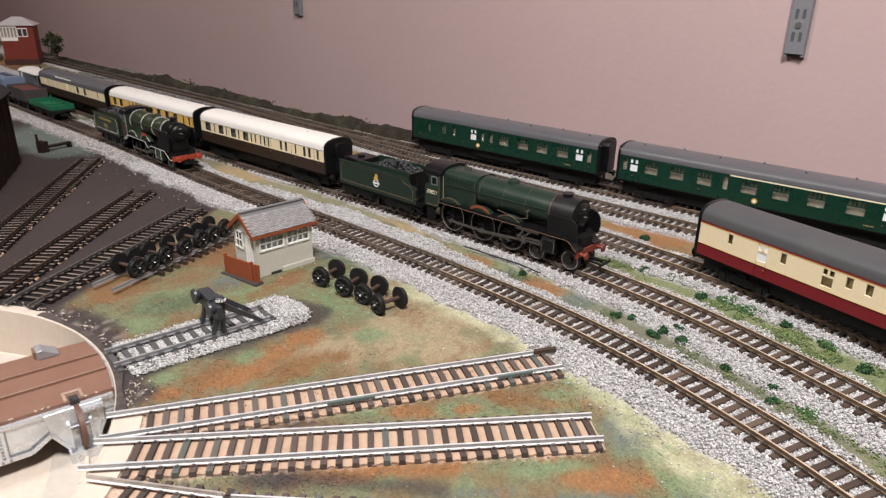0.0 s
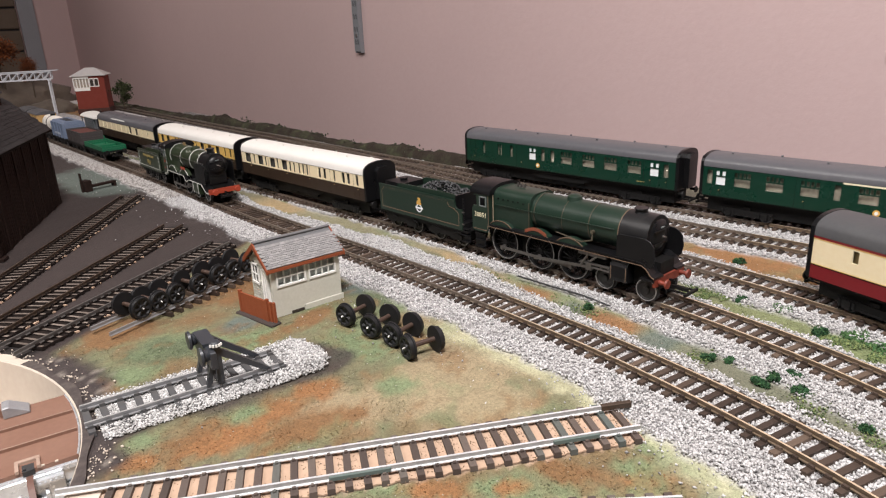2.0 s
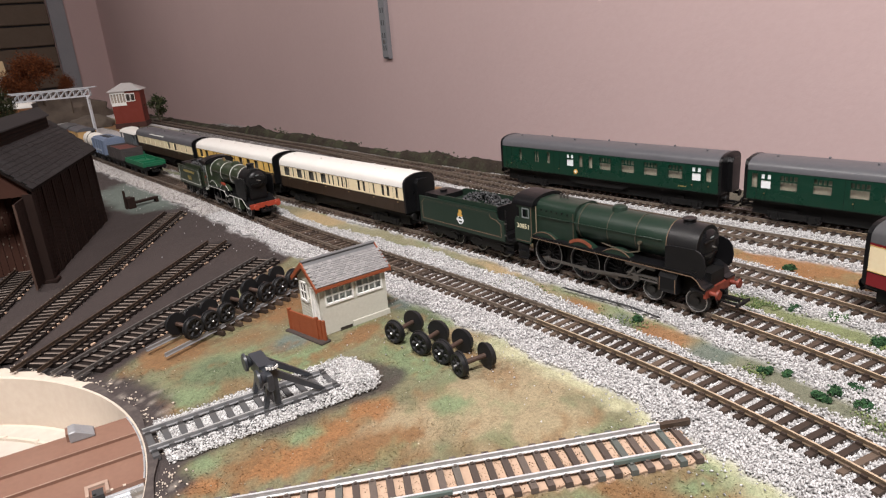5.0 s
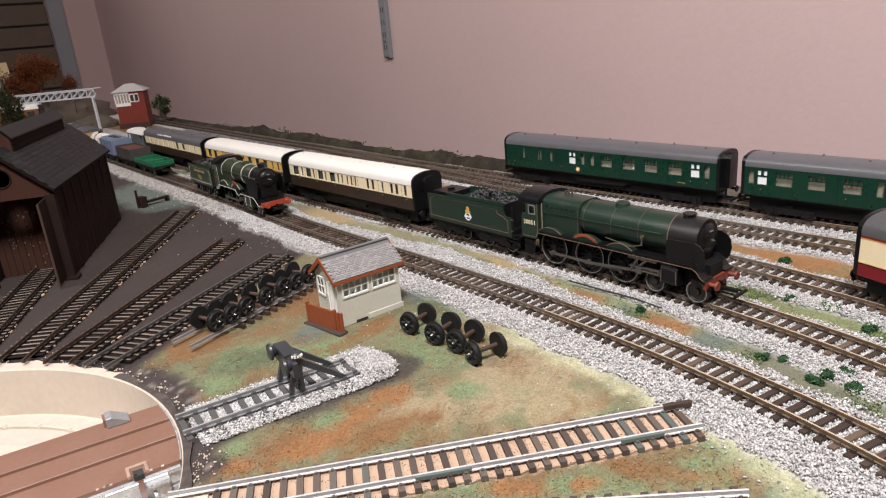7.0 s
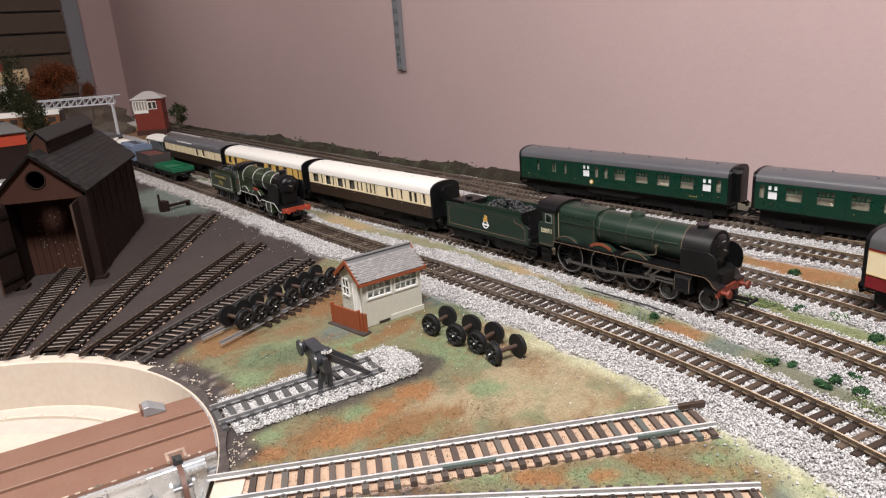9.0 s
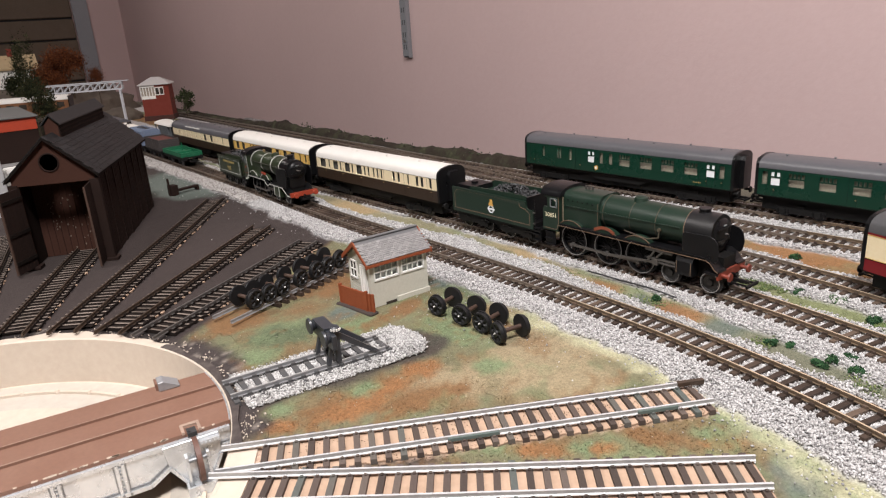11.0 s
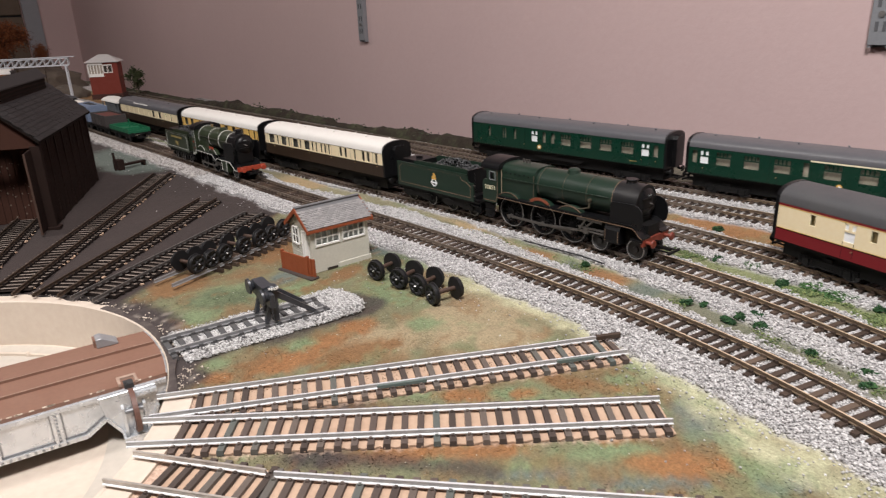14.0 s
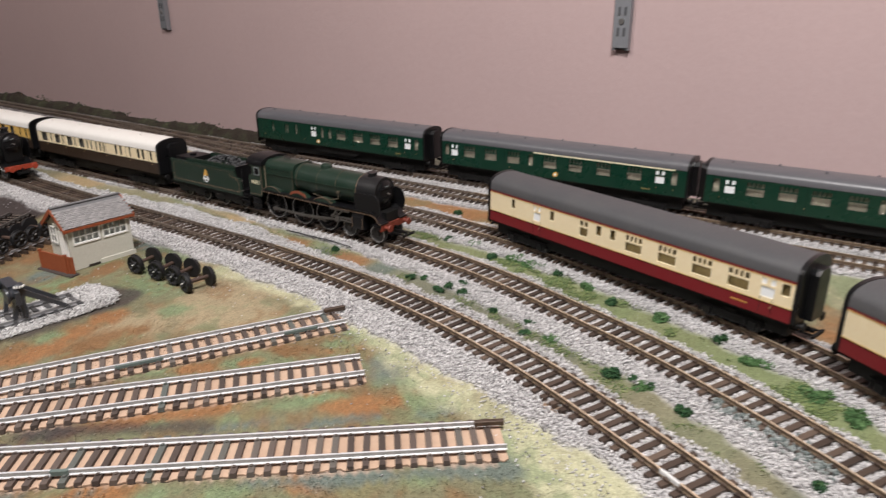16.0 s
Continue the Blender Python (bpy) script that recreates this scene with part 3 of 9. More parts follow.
def ground_colour(x, y):
    """Colour of the painted and scattered scenery at a place."""
    def lay(base, col, m):
        return base * (1 - m[:, None]) + np.array(col)[None, :] * m[:, None]

    def soft(v, lo, hi):
        return np.clip((v - lo) / (hi - lo), 0, 1)

    n1, n2, n3 = fractal(x, y, 0.045, 21), fractal(x, y, 0.03, 33), fractal(x, y, 0.06, 45)
    n4 = fractal(x, y, 0.011, 57)
    col = np.tile(np.array(C["olive"]), (len(x), 1))
    col = lay(col, C["rust"], soft(n1, 0.48, 0.62) * 0.5)
    col = lay(col, C["green"], soft(n2, 0.56, 0.68) * 0.7)
    for key, px, py, rx, ry in PATCHES_NORTH + PATCHES_EAST + PATCHES_SOUTH + PATCHES_EDGE:
        along, across = x - px, y - py
        if (key, px, py, rx, ry) in PATCHES_SOUTH + PATCHES_EDGE:
            along, across = along * 0.755 - across * 0.656, along * 0.656 + across * 0.755
        m = 1.15 - np.hypot(along / rx, across / ry) + (n2 - 0.5) * 1.5 + (n4 - 0.5) * 1.1
        col = lay(col, C[key], soft(m, 0, 0.45) * 0.92)
    # crumbs of the other colours strewn over all
    col = lay(col, C["rust"], soft(n4, 0.60, 0.70) * 0.5)
    col = lay(col, C["green"], soft(1 - n4, 0.62, 0.72) * 0.35)
    d, t = seg_dist(x, y, (0.300, 0.410), (0.352, 0.344))
    col = lay(col, C["ring"], soft(0.0085 + (n2 - 0.5) * 0.012 - d, 0, 0.005) * 0.75)
    # pale strip along the first main line
    d1 = CURVES[0].at(np.clip(y, -0.3, 2.2)) - x
    col = lay(col, C["pale"], soft(np.interp(y, (0.19, 0.216, 0.234, 0.25, 0.287, 0.321, 0.35, 0.38, 0.45), (0.073, 0.071, 0.066, 0.061, 0.0655, 0.059, 0.050, 0.054, 0.050)) - d1 + (n1 - 0.5) * 0.020 + (n4 - 0.5) * 0.014, 0, 0.009) * soft(0.54 - y, 0, 0.06) * (0.50 + 0.46 * soft(n2 + 0.5 * (n4 - 0.5), 0.36, 0.54)))
    col = lay(col, C["green"], soft(0.020 - np.abs(d1 - 0.058), 0, 0.012) * soft(0.37 - y, 0, 0.03) * soft(n4 + 0.6 * (n2 - 0.5), 0.50, 0.60) * 0.65)
    # strips between the lines
    d2 = x - CURVES[0].at(np.clip(y, -0.3, 2.2))
    col = lay(col, C["olive"], soft(d2, 0.0, 0.01) * 0.6)
    col = lay(col, C["sand"], soft(d2, 0.0, 0.01) * soft(n2, 0.46, 0.58) * soft(y - 0.38, 0, 0.1) * 0.8)
    col = lay(col, C["green"], soft(d2, 0.0, 0.01) * soft(n1, 0.44, 0.56) * 0.6)
    col = lay(col, C["teal"], soft(d2, 0.0, 0.01) * soft(n3, 0.50, 0.58) * soft(0.06 - d2, 0, 0.01) * 0.7)
    col = lay(col, (0.155, 0.190, 0.078), soft(d2 - 0.085, 0.0, 0.01) * soft(0.16 - d2, 0, 0.01) * soft(0.45 - y, 0, 0.05) * 0.7)
    col = lay(col, (0.150, 0.140, 0.088), soft(d2, 0.0, 0.01) * soft(0.06 - d2, 0, 0.01) * soft(0.42 - y, 0, 0.04) * 0.6)
    for yc, w, key in ((0.535, 0.020, "sand"), (0.498, 0.022, "orange"), (0.466, 0.012, "teal"), (0.437, 0.022, "orange"), (0.405, 0.016, "teal")):
        col = lay(col, C[key], soft(w + (n2 - 0.5) * 0.02 - np.abs(y - yc), 0, 0.010) * soft(0.014 - np.abs(x - 0.547), 0, 0.006) * 0.85)
    col = lay(col, C["back"], soft(x - CURVES[4].at(np.clip(y, -0.3, 2.2)), 0.0, 0.03))
    d3 = x - CURVES[2].at(np.clip(y, -0.3, 2.2))
    col = lay(col, C["orange"], soft(d3, 0.0, 0.01) * soft(0.085 - d3, 0, 0.01) * soft(n1, 0.30, 0.5) * 0.9)
    col = lay(col, (0.21, 0.16, 0.075), soft(d3, 0.0, 0.01) * soft(0.085 - d3, 0, 0.01) * soft(n2 + 0.7 * (n4 - 0.5), 0.44, 0.60) * 0.75)
    # dark painted yard north of the first yard road
    side = (x - 0.285) * (0.735 - 0.622) - (y - 0.622) * (0.455 - 0.285)
    yard = soft(-side / 0.2, -0.004, 0.003) * soft(d1, 0.0, 0.01)
    yard_col = np.array(C["yard"])[None, :] * (0.82 + 0.36 * fractal(x, y, 0.08, 61))[:, None]
    col = col * (1 - yard[:, None]) + yard_col * yard[:, None]
    col = lay(col, C["teal"], soft(0.075 - np.hypot((x - 0.455) * 1.5, (y - 1.13) * 0.6) + (n1 - 0.5) * 0.05, 0, 0.02) * yard * 0.8)
    # dark ring round the turntable, with bare flecks
    r = np.hypot(x - TT[0], y - TT[1])
    ring = soft(0.187 + (n2 - 0.5) * 0.03 - r, 0, 0.01) * soft(y - 0.482, 0, 0.015)
    col = lay(col, C["ring"], ring)
    col = lay(col, (0.38, 0.335, 0.285), ring * soft(fractal(x, y, 0.005, 71), 0.66, 0.70) * 0.5)
    # ground under the yard roads, darkened as the shade between the sleepers
    for k in SIDINGS:
        if k.startswith("yard"):
            d, t = seg_dist(x, y, *SIDINGS[k])
            col = lay(col, (0.019, 0.014, 0.013), soft(0.0150 - d, 0, 0.004) * 0.9)
    d, t = seg_dist(x, y, (0.295, 0.5315), (0.402, 0.5180))
    col = lay(col, C["ring"], soft(0.0235 + (n2 - 0.5) * 0.018 - d, 0, 0.006) * 0.88)
    # teal wash along the south side of the third siding
    d, t = seg_dist(x, y, (0.2665, 0.3785), (0.4095, 0.2145))
    col = lay(col, C["teal"], soft(np.interp(t, (0, 0.25, 0.45, 1.0), (0.005, 0.0005, 0.002, 0.0085)) + (n2 - 0.5) * 0.012 - d, 0, 0.003) * 0.9)
    d, t = seg_dist(x, y, (0.241, 0.4145), (0.266, 0.379))
    col = lay(col, C["teal"], soft(0.0060 + (n2 - 0.5) * 0.004 - d, 0, 0.002) * 0.9)
    # bare ply under the sidings
    for k in ("siding_one", "siding_two", "siding_lead", "siding_three", "siding_four"):
        d, t = seg_dist(x, y, *SIDINGS[k])
        col = lay(col, C["ply"], soft(0.0146 + (n2 - 0.5) * 0.006 - d, 0, 0.002) * (t < 0.985))
    # grass strip between the first two lines, sandy in the middle of its length
    lo = np.interp(y, (0.54, 0.60, 0.67, 0.70, 0.765, 0.823, 0.90), (0.038, 0.039, 0.040, 0.036, 0.030, 0.027, 0.024))
    hi = np.interp(y, (0.54, 0.606, 0.669, 0.727, 0.796, 0.868), (0.053, 0.0535, 0.055, 0.0555, 0.052, 0.047))
    strip_m = soft(d2 - lo + (n2 - 0.5) * 0.008, 0, 0.003) * soft(hi + (n1 - 0.5) * 0.008 - d2, 0, 0.003) * soft(y - 0.54, 0, 0.05)
    turf = np.array((0.235, 0.215, 0.130))[None, :] * np.ones((len(x), 1))
    turf = lay(turf, (0.36, 0.255, 0.135), np.maximum(soft(0.055 - np.abs(y - 0.835) + (n1 - 0.5) * 0.08, 0, 0.04), soft(0.045 - np.abs(y - 0.585) + (n1 - 0.5) * 0.06, 0, 0.03)) * 0.85)
    turf = lay(turf, C["green"], soft(n3, 0.52, 0.62) * 0.5)
    col = col * (1 - strip_m[:, None]) + turf * strip_m[:, None]
    col = lay(col, C["bed"], ballast_mask(x, y))
    col = lay(col, (0.085, 0.068, 0.059), soft(0.0125 - np.abs(d2), 0, 0.003) * soft(y - 0.60, 0, 0.05) * 0.85)
    col = lay(col, (0.27, 0.175, 0.11), soft(1.3 - np.hypot((x - 0.4615) / 0.0035, (y - 0.2185) / 0.0085), 0, 0.3))
    return np.clip(col, 0, 1)


def mesh_from(name, verts, faces, mats, colours=None):
    """Large mesh from arrays of triangles or quads."""
    me = bpy.data.meshes.new(name)
    k = faces.shape[1]
    me.vertices.add(len(verts))
    me.vertices.foreach_set("co", verts.astype(np.float32).ravel())
    me.loops.add(faces.size)
    me.loops.foreach_set("vertex_index", faces.astype(np.int32).ravel())
    me.polygons.add(len(faces))
    me.polygons.foreach_set("loop_start", np.arange(0, faces.size, k, dtype=np.int32))
    for m in mats:
        me.materials.append(m)
    if colours is not None:
        a = me.color_attributes.new("paint", "FLOAT_COLOR", "POINT")
        a.data.foreach_set("color", np.c_[colours, np.ones(len(colours))].astype(np.float32).ravel())
    me.update(calc_edges=True)
    me.validate()
    return me


# ---- the room ----
def slab(name, x0, x1, y0, y1, z0, z1, mat, label, category):
    bm = bmesh.new()
    box(bm, x0, x1, y0, y1, z0, z1)
    return tagged(finish(bm, name, mat), label, category, kind="structure")


WALL_X, END_Y, TOP = 1.315, 4.9, 1.5
slab("wall_east", WALL_X, WALL_X + 0.1, -2.4, END_Y + 0.1, -0.95, TOP, M_WALL, "pink painted plaster wall behind the layout", "wall")
slab("wall_north", -2.4, WALL_X, END_Y, END_Y + 0.1, -0.95, TOP, M_WALL, "pink painted plaster end wall", "wall")
slab("wall_west", -2.5, -2.4, -2.4, END_Y + 0.1, -0.95, TOP, M_OTHERWALL, "plain painted wall closing the room", "wall")
slab("wall_south", -2.4, WALL_X, -2.5, -2.4, -0.95, TOP, M_OTHERWALL, "plain painted wall closing the room", "wall")
slab("floor", -2.5, WALL_X + 0.1, -2.5, END_Y + 0.1, -1.05, -0.95, M_ROOMFLOOR, "plain grey room floor", "floor")
slab("ceiling", -2.5, WALL_X + 0.1, -2.5, END_Y + 0.1, TOP, TOP + 0.1, M_CEIL, "white painted ceiling", "ceiling")


def upright(name, x, y, z0, z1, w, facing):
    """Twin-slot shelving upright: a channel with pairs of slots."""
    root = thing(name, "grey steel slotted shelving upright screwed to the wall", "shelf upright", "shelving uprights")
    bm = bmesh.new()
    d = 0.014
    if facing == "x":
        box(bm, x - 0.003, x, y - w / 2, y + w / 2, z0, z1)
        for s in (-1, 1):
            box(bm, x - d + 0.002, x - 0.003, y + s * w / 2 - 0.002, y + s * w / 2 + 0.002, z0, z1)
        box(bm, x - d, x - d + 0.002, y - w / 2 - 0.002, y + w / 2 + 0.002, z0 + 0.004, z1)
    else:
        box(bm, x - w / 2, x + w / 2, y - 0.003, y, z0, z1)
        for s in (-1, 1):
            box(bm, x + s * w / 2 - 0.002, x + s * w / 2 + 0.002, y - d + 0.002, y - 0.003, z0, z1)
        box(bm, x - w / 2 - 0.002, x + w / 2 + 0.002, y - d, y - d + 0.002, z0 + 0.004, z1)
    part("channel", bm, M_UPRIGHT if facing == "x" else M_UPRIGHT_PALE, root)
    z = z0 + 0.022
    while z < (z1 - 0.03 if facing == "x" else z0 + 0.1):
        for s in (-1, 1):
            bm = bmesh.new()
            if facing == "x":
                box(bm, x - d - 0.0006, x - d + 0.0002, y + s * w * 0.22 - 0.0022, y + s * w * 0.22 + 0.0022, z, z + 0.013)
            else:
                box(bm, x + s * w * 0.22 - 0.0022, x + s * w * 0.22 + 0.0022, y - d - 0.0006, y - d + 0.0002, z, z + 0.013)
            part("slot", bm, M_SLOT_GREY, root)
        z += 0.032
    bm = bmesh.new()
    if facing == "x":
        rod(bm, (x - d - 0.0022, y, z0 + 0.045), (x - d, y, z0 + 0.045), 0.0045, 12)
    else:
        rod(bm, (x, y - d - 0.0022, z0 + 0.045), (x, y - d, z0 + 0.045), 0.0045, 12)
    part("screw", bm, M_STEEL, root)
    return root


upright("shelf_upright", WALL_X, 0.544, 0.099, 1.4, 0.023, "x")
upright("shelf_upright", WALL_X, 1.823, 0.096, 1.4, 0.023, "x")
upright("far_shelf_upright", 1.093, END_Y, -0.3, 1.4, 0.080, "y")


def slatted_panel():
    root = thing("slatted_panel", "dark brown slatted panel on the far end wall", "panel")
    for k in range(9):
        z = -0.36 + 0.118 * k
        bm = bmesh.new()
        box(bm, -0.6, 1.040, END_Y - 0.03, END_Y - 0.004, z, z + 0.108)
        part("slat", bevelled(bm, 0.004, 1), M_PANEL, root)
    bm = bmesh.new()
    box(bm, -0.6, 1.040, END_Y - 0.012, END_Y - 0.002, -0.36, 0.70)
    part("backing", bm, M_SLOT, root)


slatted_panel()


# ---- baseboard and scenery ----
def baseboard():
    x0, x1, y0, y1 = -0.9, 0.865, -0.55, 2.65
    fx = np.r_[np.arange(x0, 0.0, 0.03), np.arange(0.0, 0.86, 0.0035), [x1]]
    fy = np.r_[np.arange(y0, 0.0, 0.03), np.arange(0.0, 1.25, 0.0035), np.arange(1.25, y1, 0.02)]
    X, Y = np.meshgrid(fx, fy)
    x, y = X.ravel(), Y.ravel()
    r = np.hypot(x - TT[0], y - TT[1])
    # the vertices next to the well are drawn on to its edge
    near = (r > TT_R - 0.0012) & (r < TT_R + 0.0035)
    k = np.where(near, (TT_R + 0.0012) / np.maximum(r, 1e-6), 1.0)
    x, y = TT[0] + (x - TT[0]) * k, TT[1] + (y - TT[1]) * k
    flat = np.zeros_like(x)
    for n, (a, b) in SIDINGS.items():
        d, t = seg_dist(x, y, a, b)
        flat = np.maximum(flat, np.clip((0.026 - d) / 0.008, 0, 1))
    flat = np.maximum(flat, ballast_mask(x, y))
    flat = np.maximum(flat, np.clip((TT_R + 0.02 - np.hypot(x - TT[0], y - TT[1])) / 0.01, 0, 1))
    z = (fractal(x, y, 0.05, 3) - 0.5) * 0.0022 * (1 - flat) + (fractal(x, y, 0.008, 5) - 0.5) * 0.0008 * (1 - flat) - 0.0002
    z = z + 0.0007 * ballast_mask(x, y)
    # the board ends behind the last line
    z = z - 0.07 * np.clip((x - CURVES[4].at(np.clip(y, -0.3, 2.2)) - 0.050) / 0.012, 0, 1) * np.clip((y - 0.78) / 0.03, 0, 1)
    nx, ny = len(fx), len(fy)
    i = (np.arange(ny - 1)[:, None] * nx + np.arange(nx - 1)[None, :]).ravel()
    quads = np.c_[i, i + 1, i + 1 + nx, i + nx]
    keep = (np.hypot(x[quads] - TT[0], y[quads] - TT[1]) > TT_R).all(axis=1)
    me = mesh_from("ground", np.c_[x, y, z], quads[keep], [M_GROUND], ground_colour(x, y))
    for p in me.polygons:
        p.use_smooth = True
    tagged(new("ground", me), "model landscape of painted board, coloured turf and bare ply", "ground", kind="structure")
    bm = bmesh.new()
    box(bm, x0, x1, y0, 0.395, -0.075, -0.045)
    box(bm, x0, x1, 0.735, y1, -0.075, -0.045)
    box(bm, x0, -0.045, 0.395, 0.735, -0.075, -0.045)
    box(bm, 0.310, x1, 0.395, 0.735, -0.075, -0.045)
    tagged(finish(bm, "baseboard", M_TANBOARD), "plain board under the layout", "board", kind="structure")


baseboard()


def stones(name, count, place, size, mat, label, seed):
    """Loose stones as small uneven eight-sided lumps, one joined mesh."""
    rng = np.random.RandomState(seed)
    x, y, z, s = place(rng, count, size)
    n = len(x)
    axes = np.array([(1, 0, 0), (-1, 0, 0), (0, 1, 0), (0, -1, 0), (0, 0, 1), (0, 0, -1)], float)
    a = rng.uniform(0, 6.283, n)
    tilt = rng.uniform(-0.7, 0.7, n)
    ca, sa, ct, st = np.cos(a), np.sin(a), np.cos(tilt), np.sin(tilt)
    rot = np.stack([np.stack([ca, -sa * ct, sa * st], 1), np.stack([sa, ca * ct, -ca * st], 1), np.stack([0 * a, st, ct], 1)], 1)
    v = axes[None] * rng.uniform(0.55, 1.25, (n, 6, 1)) * s[:, None, None] + rng.uniform(-0.25, 0.25, (n, 6, 3)) * s[:, None, None]
    v = np.einsum("nij,nkj->nki", rot, v) + np.stack([x, y, z], 1)[:, None, :]
    tri = np.array([(0, 2, 4), (2, 1, 4), (1, 3, 4), (3, 0, 4), (2, 0, 5), (1, 2, 5), (3, 1, 5), (0, 3, 5)])
    f = (np.arange(n)[:, None, None] * 6 + tri[None]).reshape(-1, 3)
    me = mesh_from(name, v.reshape(-1, 3), f, [mat])
    return tagged(new(name, me), label, "ballast", kind="stuff")


def near_bed(y0, y1, x0, x1):
    def place(rng, count, size):
        x, y = rng.uniform(x0, x1, count), rng.uniform(y0, y1, count)
        m = ballast_mask(x, y) > rng.uniform(0.05, 0.95, count)
        x, y = x[m], y[m]
        low = np.zeros(len(x), bool)
        for c in CURVES:
            low |= np.abs(x - c.at(np.clip(y, -0.3, 2.2))) < 0.0165
        # few stones lie between the rails of the first line beyond the hut
        between = np.abs(x - CURVES[0].at(np.clip(y, -0.3, 2.2))) < 0.0125
        keep = ~between | (rng.uniform(0, 1, len(x)) > 0.82 * np.clip((y - 0.60) / 0.05, 0, 1))
        x, y, low = x[keep], y[keep], low[keep]
        top = np.where(low, 0.0014, 0.0022)
        return x, y, 0.0004 + (top - 0.0004) * rng.uniform(0, 1, len(x)), size * rng.uniform(0.6, 1.25, len(x))
    return place


stones("ballast_near", 625000, near_bed(-0.02, 0.95, 0.42, 0.86), 0.00074, M_BALLAST, "loose white and grey granite ballast between the tracks", 11)


def heap(rng, count, size):
    """Finer stones heaped along both sides of the buffer road."""
    a, b = np.array((0.300, 0.5380)), np.array((0.410, 0.5255))
    u = (b - a) / np.linalg.norm(b - a)
    t, d = rng.uniform(0, 1, count), rng.uniform(-0.022, 0.022, count)
    soft_in = 1 - np.clip((np.abs(d) - 0.012) / 0.013, 0, 0.6)
    edge = (0.0205 + 0.002 * t) * np.sqrt(np.clip((1.0 - t) / 0.12, 0.0, 1.0)) + (vnoise(t * 0.11, d * 0, 0.008, 78) - 0.5) * 0.010 + rng.exponential(0.0022, count)
    m = (np.abs(d + 0.0015) < edge) & ((vnoise(t * 0.1, d, 0.006, 77) * 0.9 + 0.25) * soft_in > rng.uniform(0, 1, count))
    t, d = t[m], d[m]
    x, y = a[0] + (b - a)[0] * t - u[1] * d, a[1] + (b - a)[1] * t + u[0] * d
    z = rng.uniform(0.0003, 0.0014, len(x)) + 0.0014 * np.clip((np.abs(d) - 0.0095) / 0.003, 0, 1) * np.clip((0.019 - np.abs(d)) / 0.004, 0, 1) * rng.uniform(0, 1, len(x)) + 0.0016 * np.clip((t - 0.72) / 0.1, 0, 1) * rng.uniform(0, 1, len(x))
    return x, y, z, size * rng.uniform(0.5, 1.2, len(x))


M_BALLAST_WHITE = per_piece("white_ballast", [(0.0, (0.22, 0.213, 0.208)), (0.35, (0.43, 0.42, 0.412)), (1.0, (0.72, 0.71, 0.70))], 0.8, 1500, island=True)
stones("ballast_heap", 46000, heap, 0.00066, M_BALLAST_WHITE, "fine pale ballast heaped round the buffer road", 14)
stones("ballast_far", 110000, near_bed(0.95, 1.75, 0.43, 0.605), 0.00105, M_BALLAST_DUSTY, "dusty pale granite ballast along the far tracks", 12)
stones("ballast_back", 80000, near_bed(0.95, 1.75, 0.605, 0.80), 0.00105, M_DARKBALLAST, "dull grey-brown ballast along the back tracks", 15)


def spill(rng, count, size):
    """Strays thrown over the yard and beside the beds."""
    y = rng.uniform(0.35, 1.25, count)
    x = CURVES[0].at(y) - 0.036 - rng.exponential(0.022, count)
    m = np.hypot(x - TT[0], y - TT[1]) > 0.19
    return x[m], y[m], np.full(m.sum(), 0.0005), size * rng.uniform(0.5, 1.1, m.sum())


def sprinkled(rng, count, size):
    """Fine strays on the pale strip and the green beside it."""
    y = rng.uniform(0.10, 0.40, count)
    x = CURVES[0].at(y) - 0.030 - rng.exponential(0.013, count)
    return x, y, np.full(count, 0.0004), size * rng.uniform(0.4, 1.1, count)


stones("ballast_crumbs", 900, sprinkled, 0.0008, M_BALLAST, "fine ballast crumbs strewn over the pale turf", 14)


def splashed(rng, count, size):
    """Stones caught by the scenery paint along the second line."""
    y = rng.uniform(0.100, 0.158, count)
    x = CURVES[1].at(y) - 0.0125 + rng.normal(0, 0.0035, count)
    return x, y, rng.uniform(0.0012, 0.0026, count), size * rng.uniform(0.6, 1.3, count)


stones("painted_ballast", 420, splashed, 0.0013, per_piece("teal_stone", [(0.0, (0.10, 0.125, 0.12)), (0.6, (0.18, 0.205, 0.195)), (1.0, (0.36, 0.375, 0.365))], 0.8, 900, island=True), "ballast stones splashed with grey-teal scenery paint", 15)


def flakes(rng, count, size):
    """Chips of pale plaster lying on the dark ring beside the turntable."""
    a = np.radians(rng.uniform(-30, 62, count))
    rr = TT_R + 0.003 + rng.exponential(0.006, count)
    x, y = TT[0] + rr * np.cos(a), TT[1] + rr * np.sin(a)
    m = (fractal(x, y, 0.012, 83) > 0.47) & (y > 0.49) & (rr < TT_R + 0.024)
    return x[m], y[m], np.full(m.sum(), 0.0003), size * rng.uniform(0.4, 1.3, m.sum())


stones("plaster_chips", 420, flakes, 0.00065, M_CREAM_PLASTIC, "pale plaster chips on the dark ground by the turntable", 19)
stones("ballast_strays", 300, spill, 0.00066, M_BALLAST, "stray ballast stones scattered over the yard", 13)


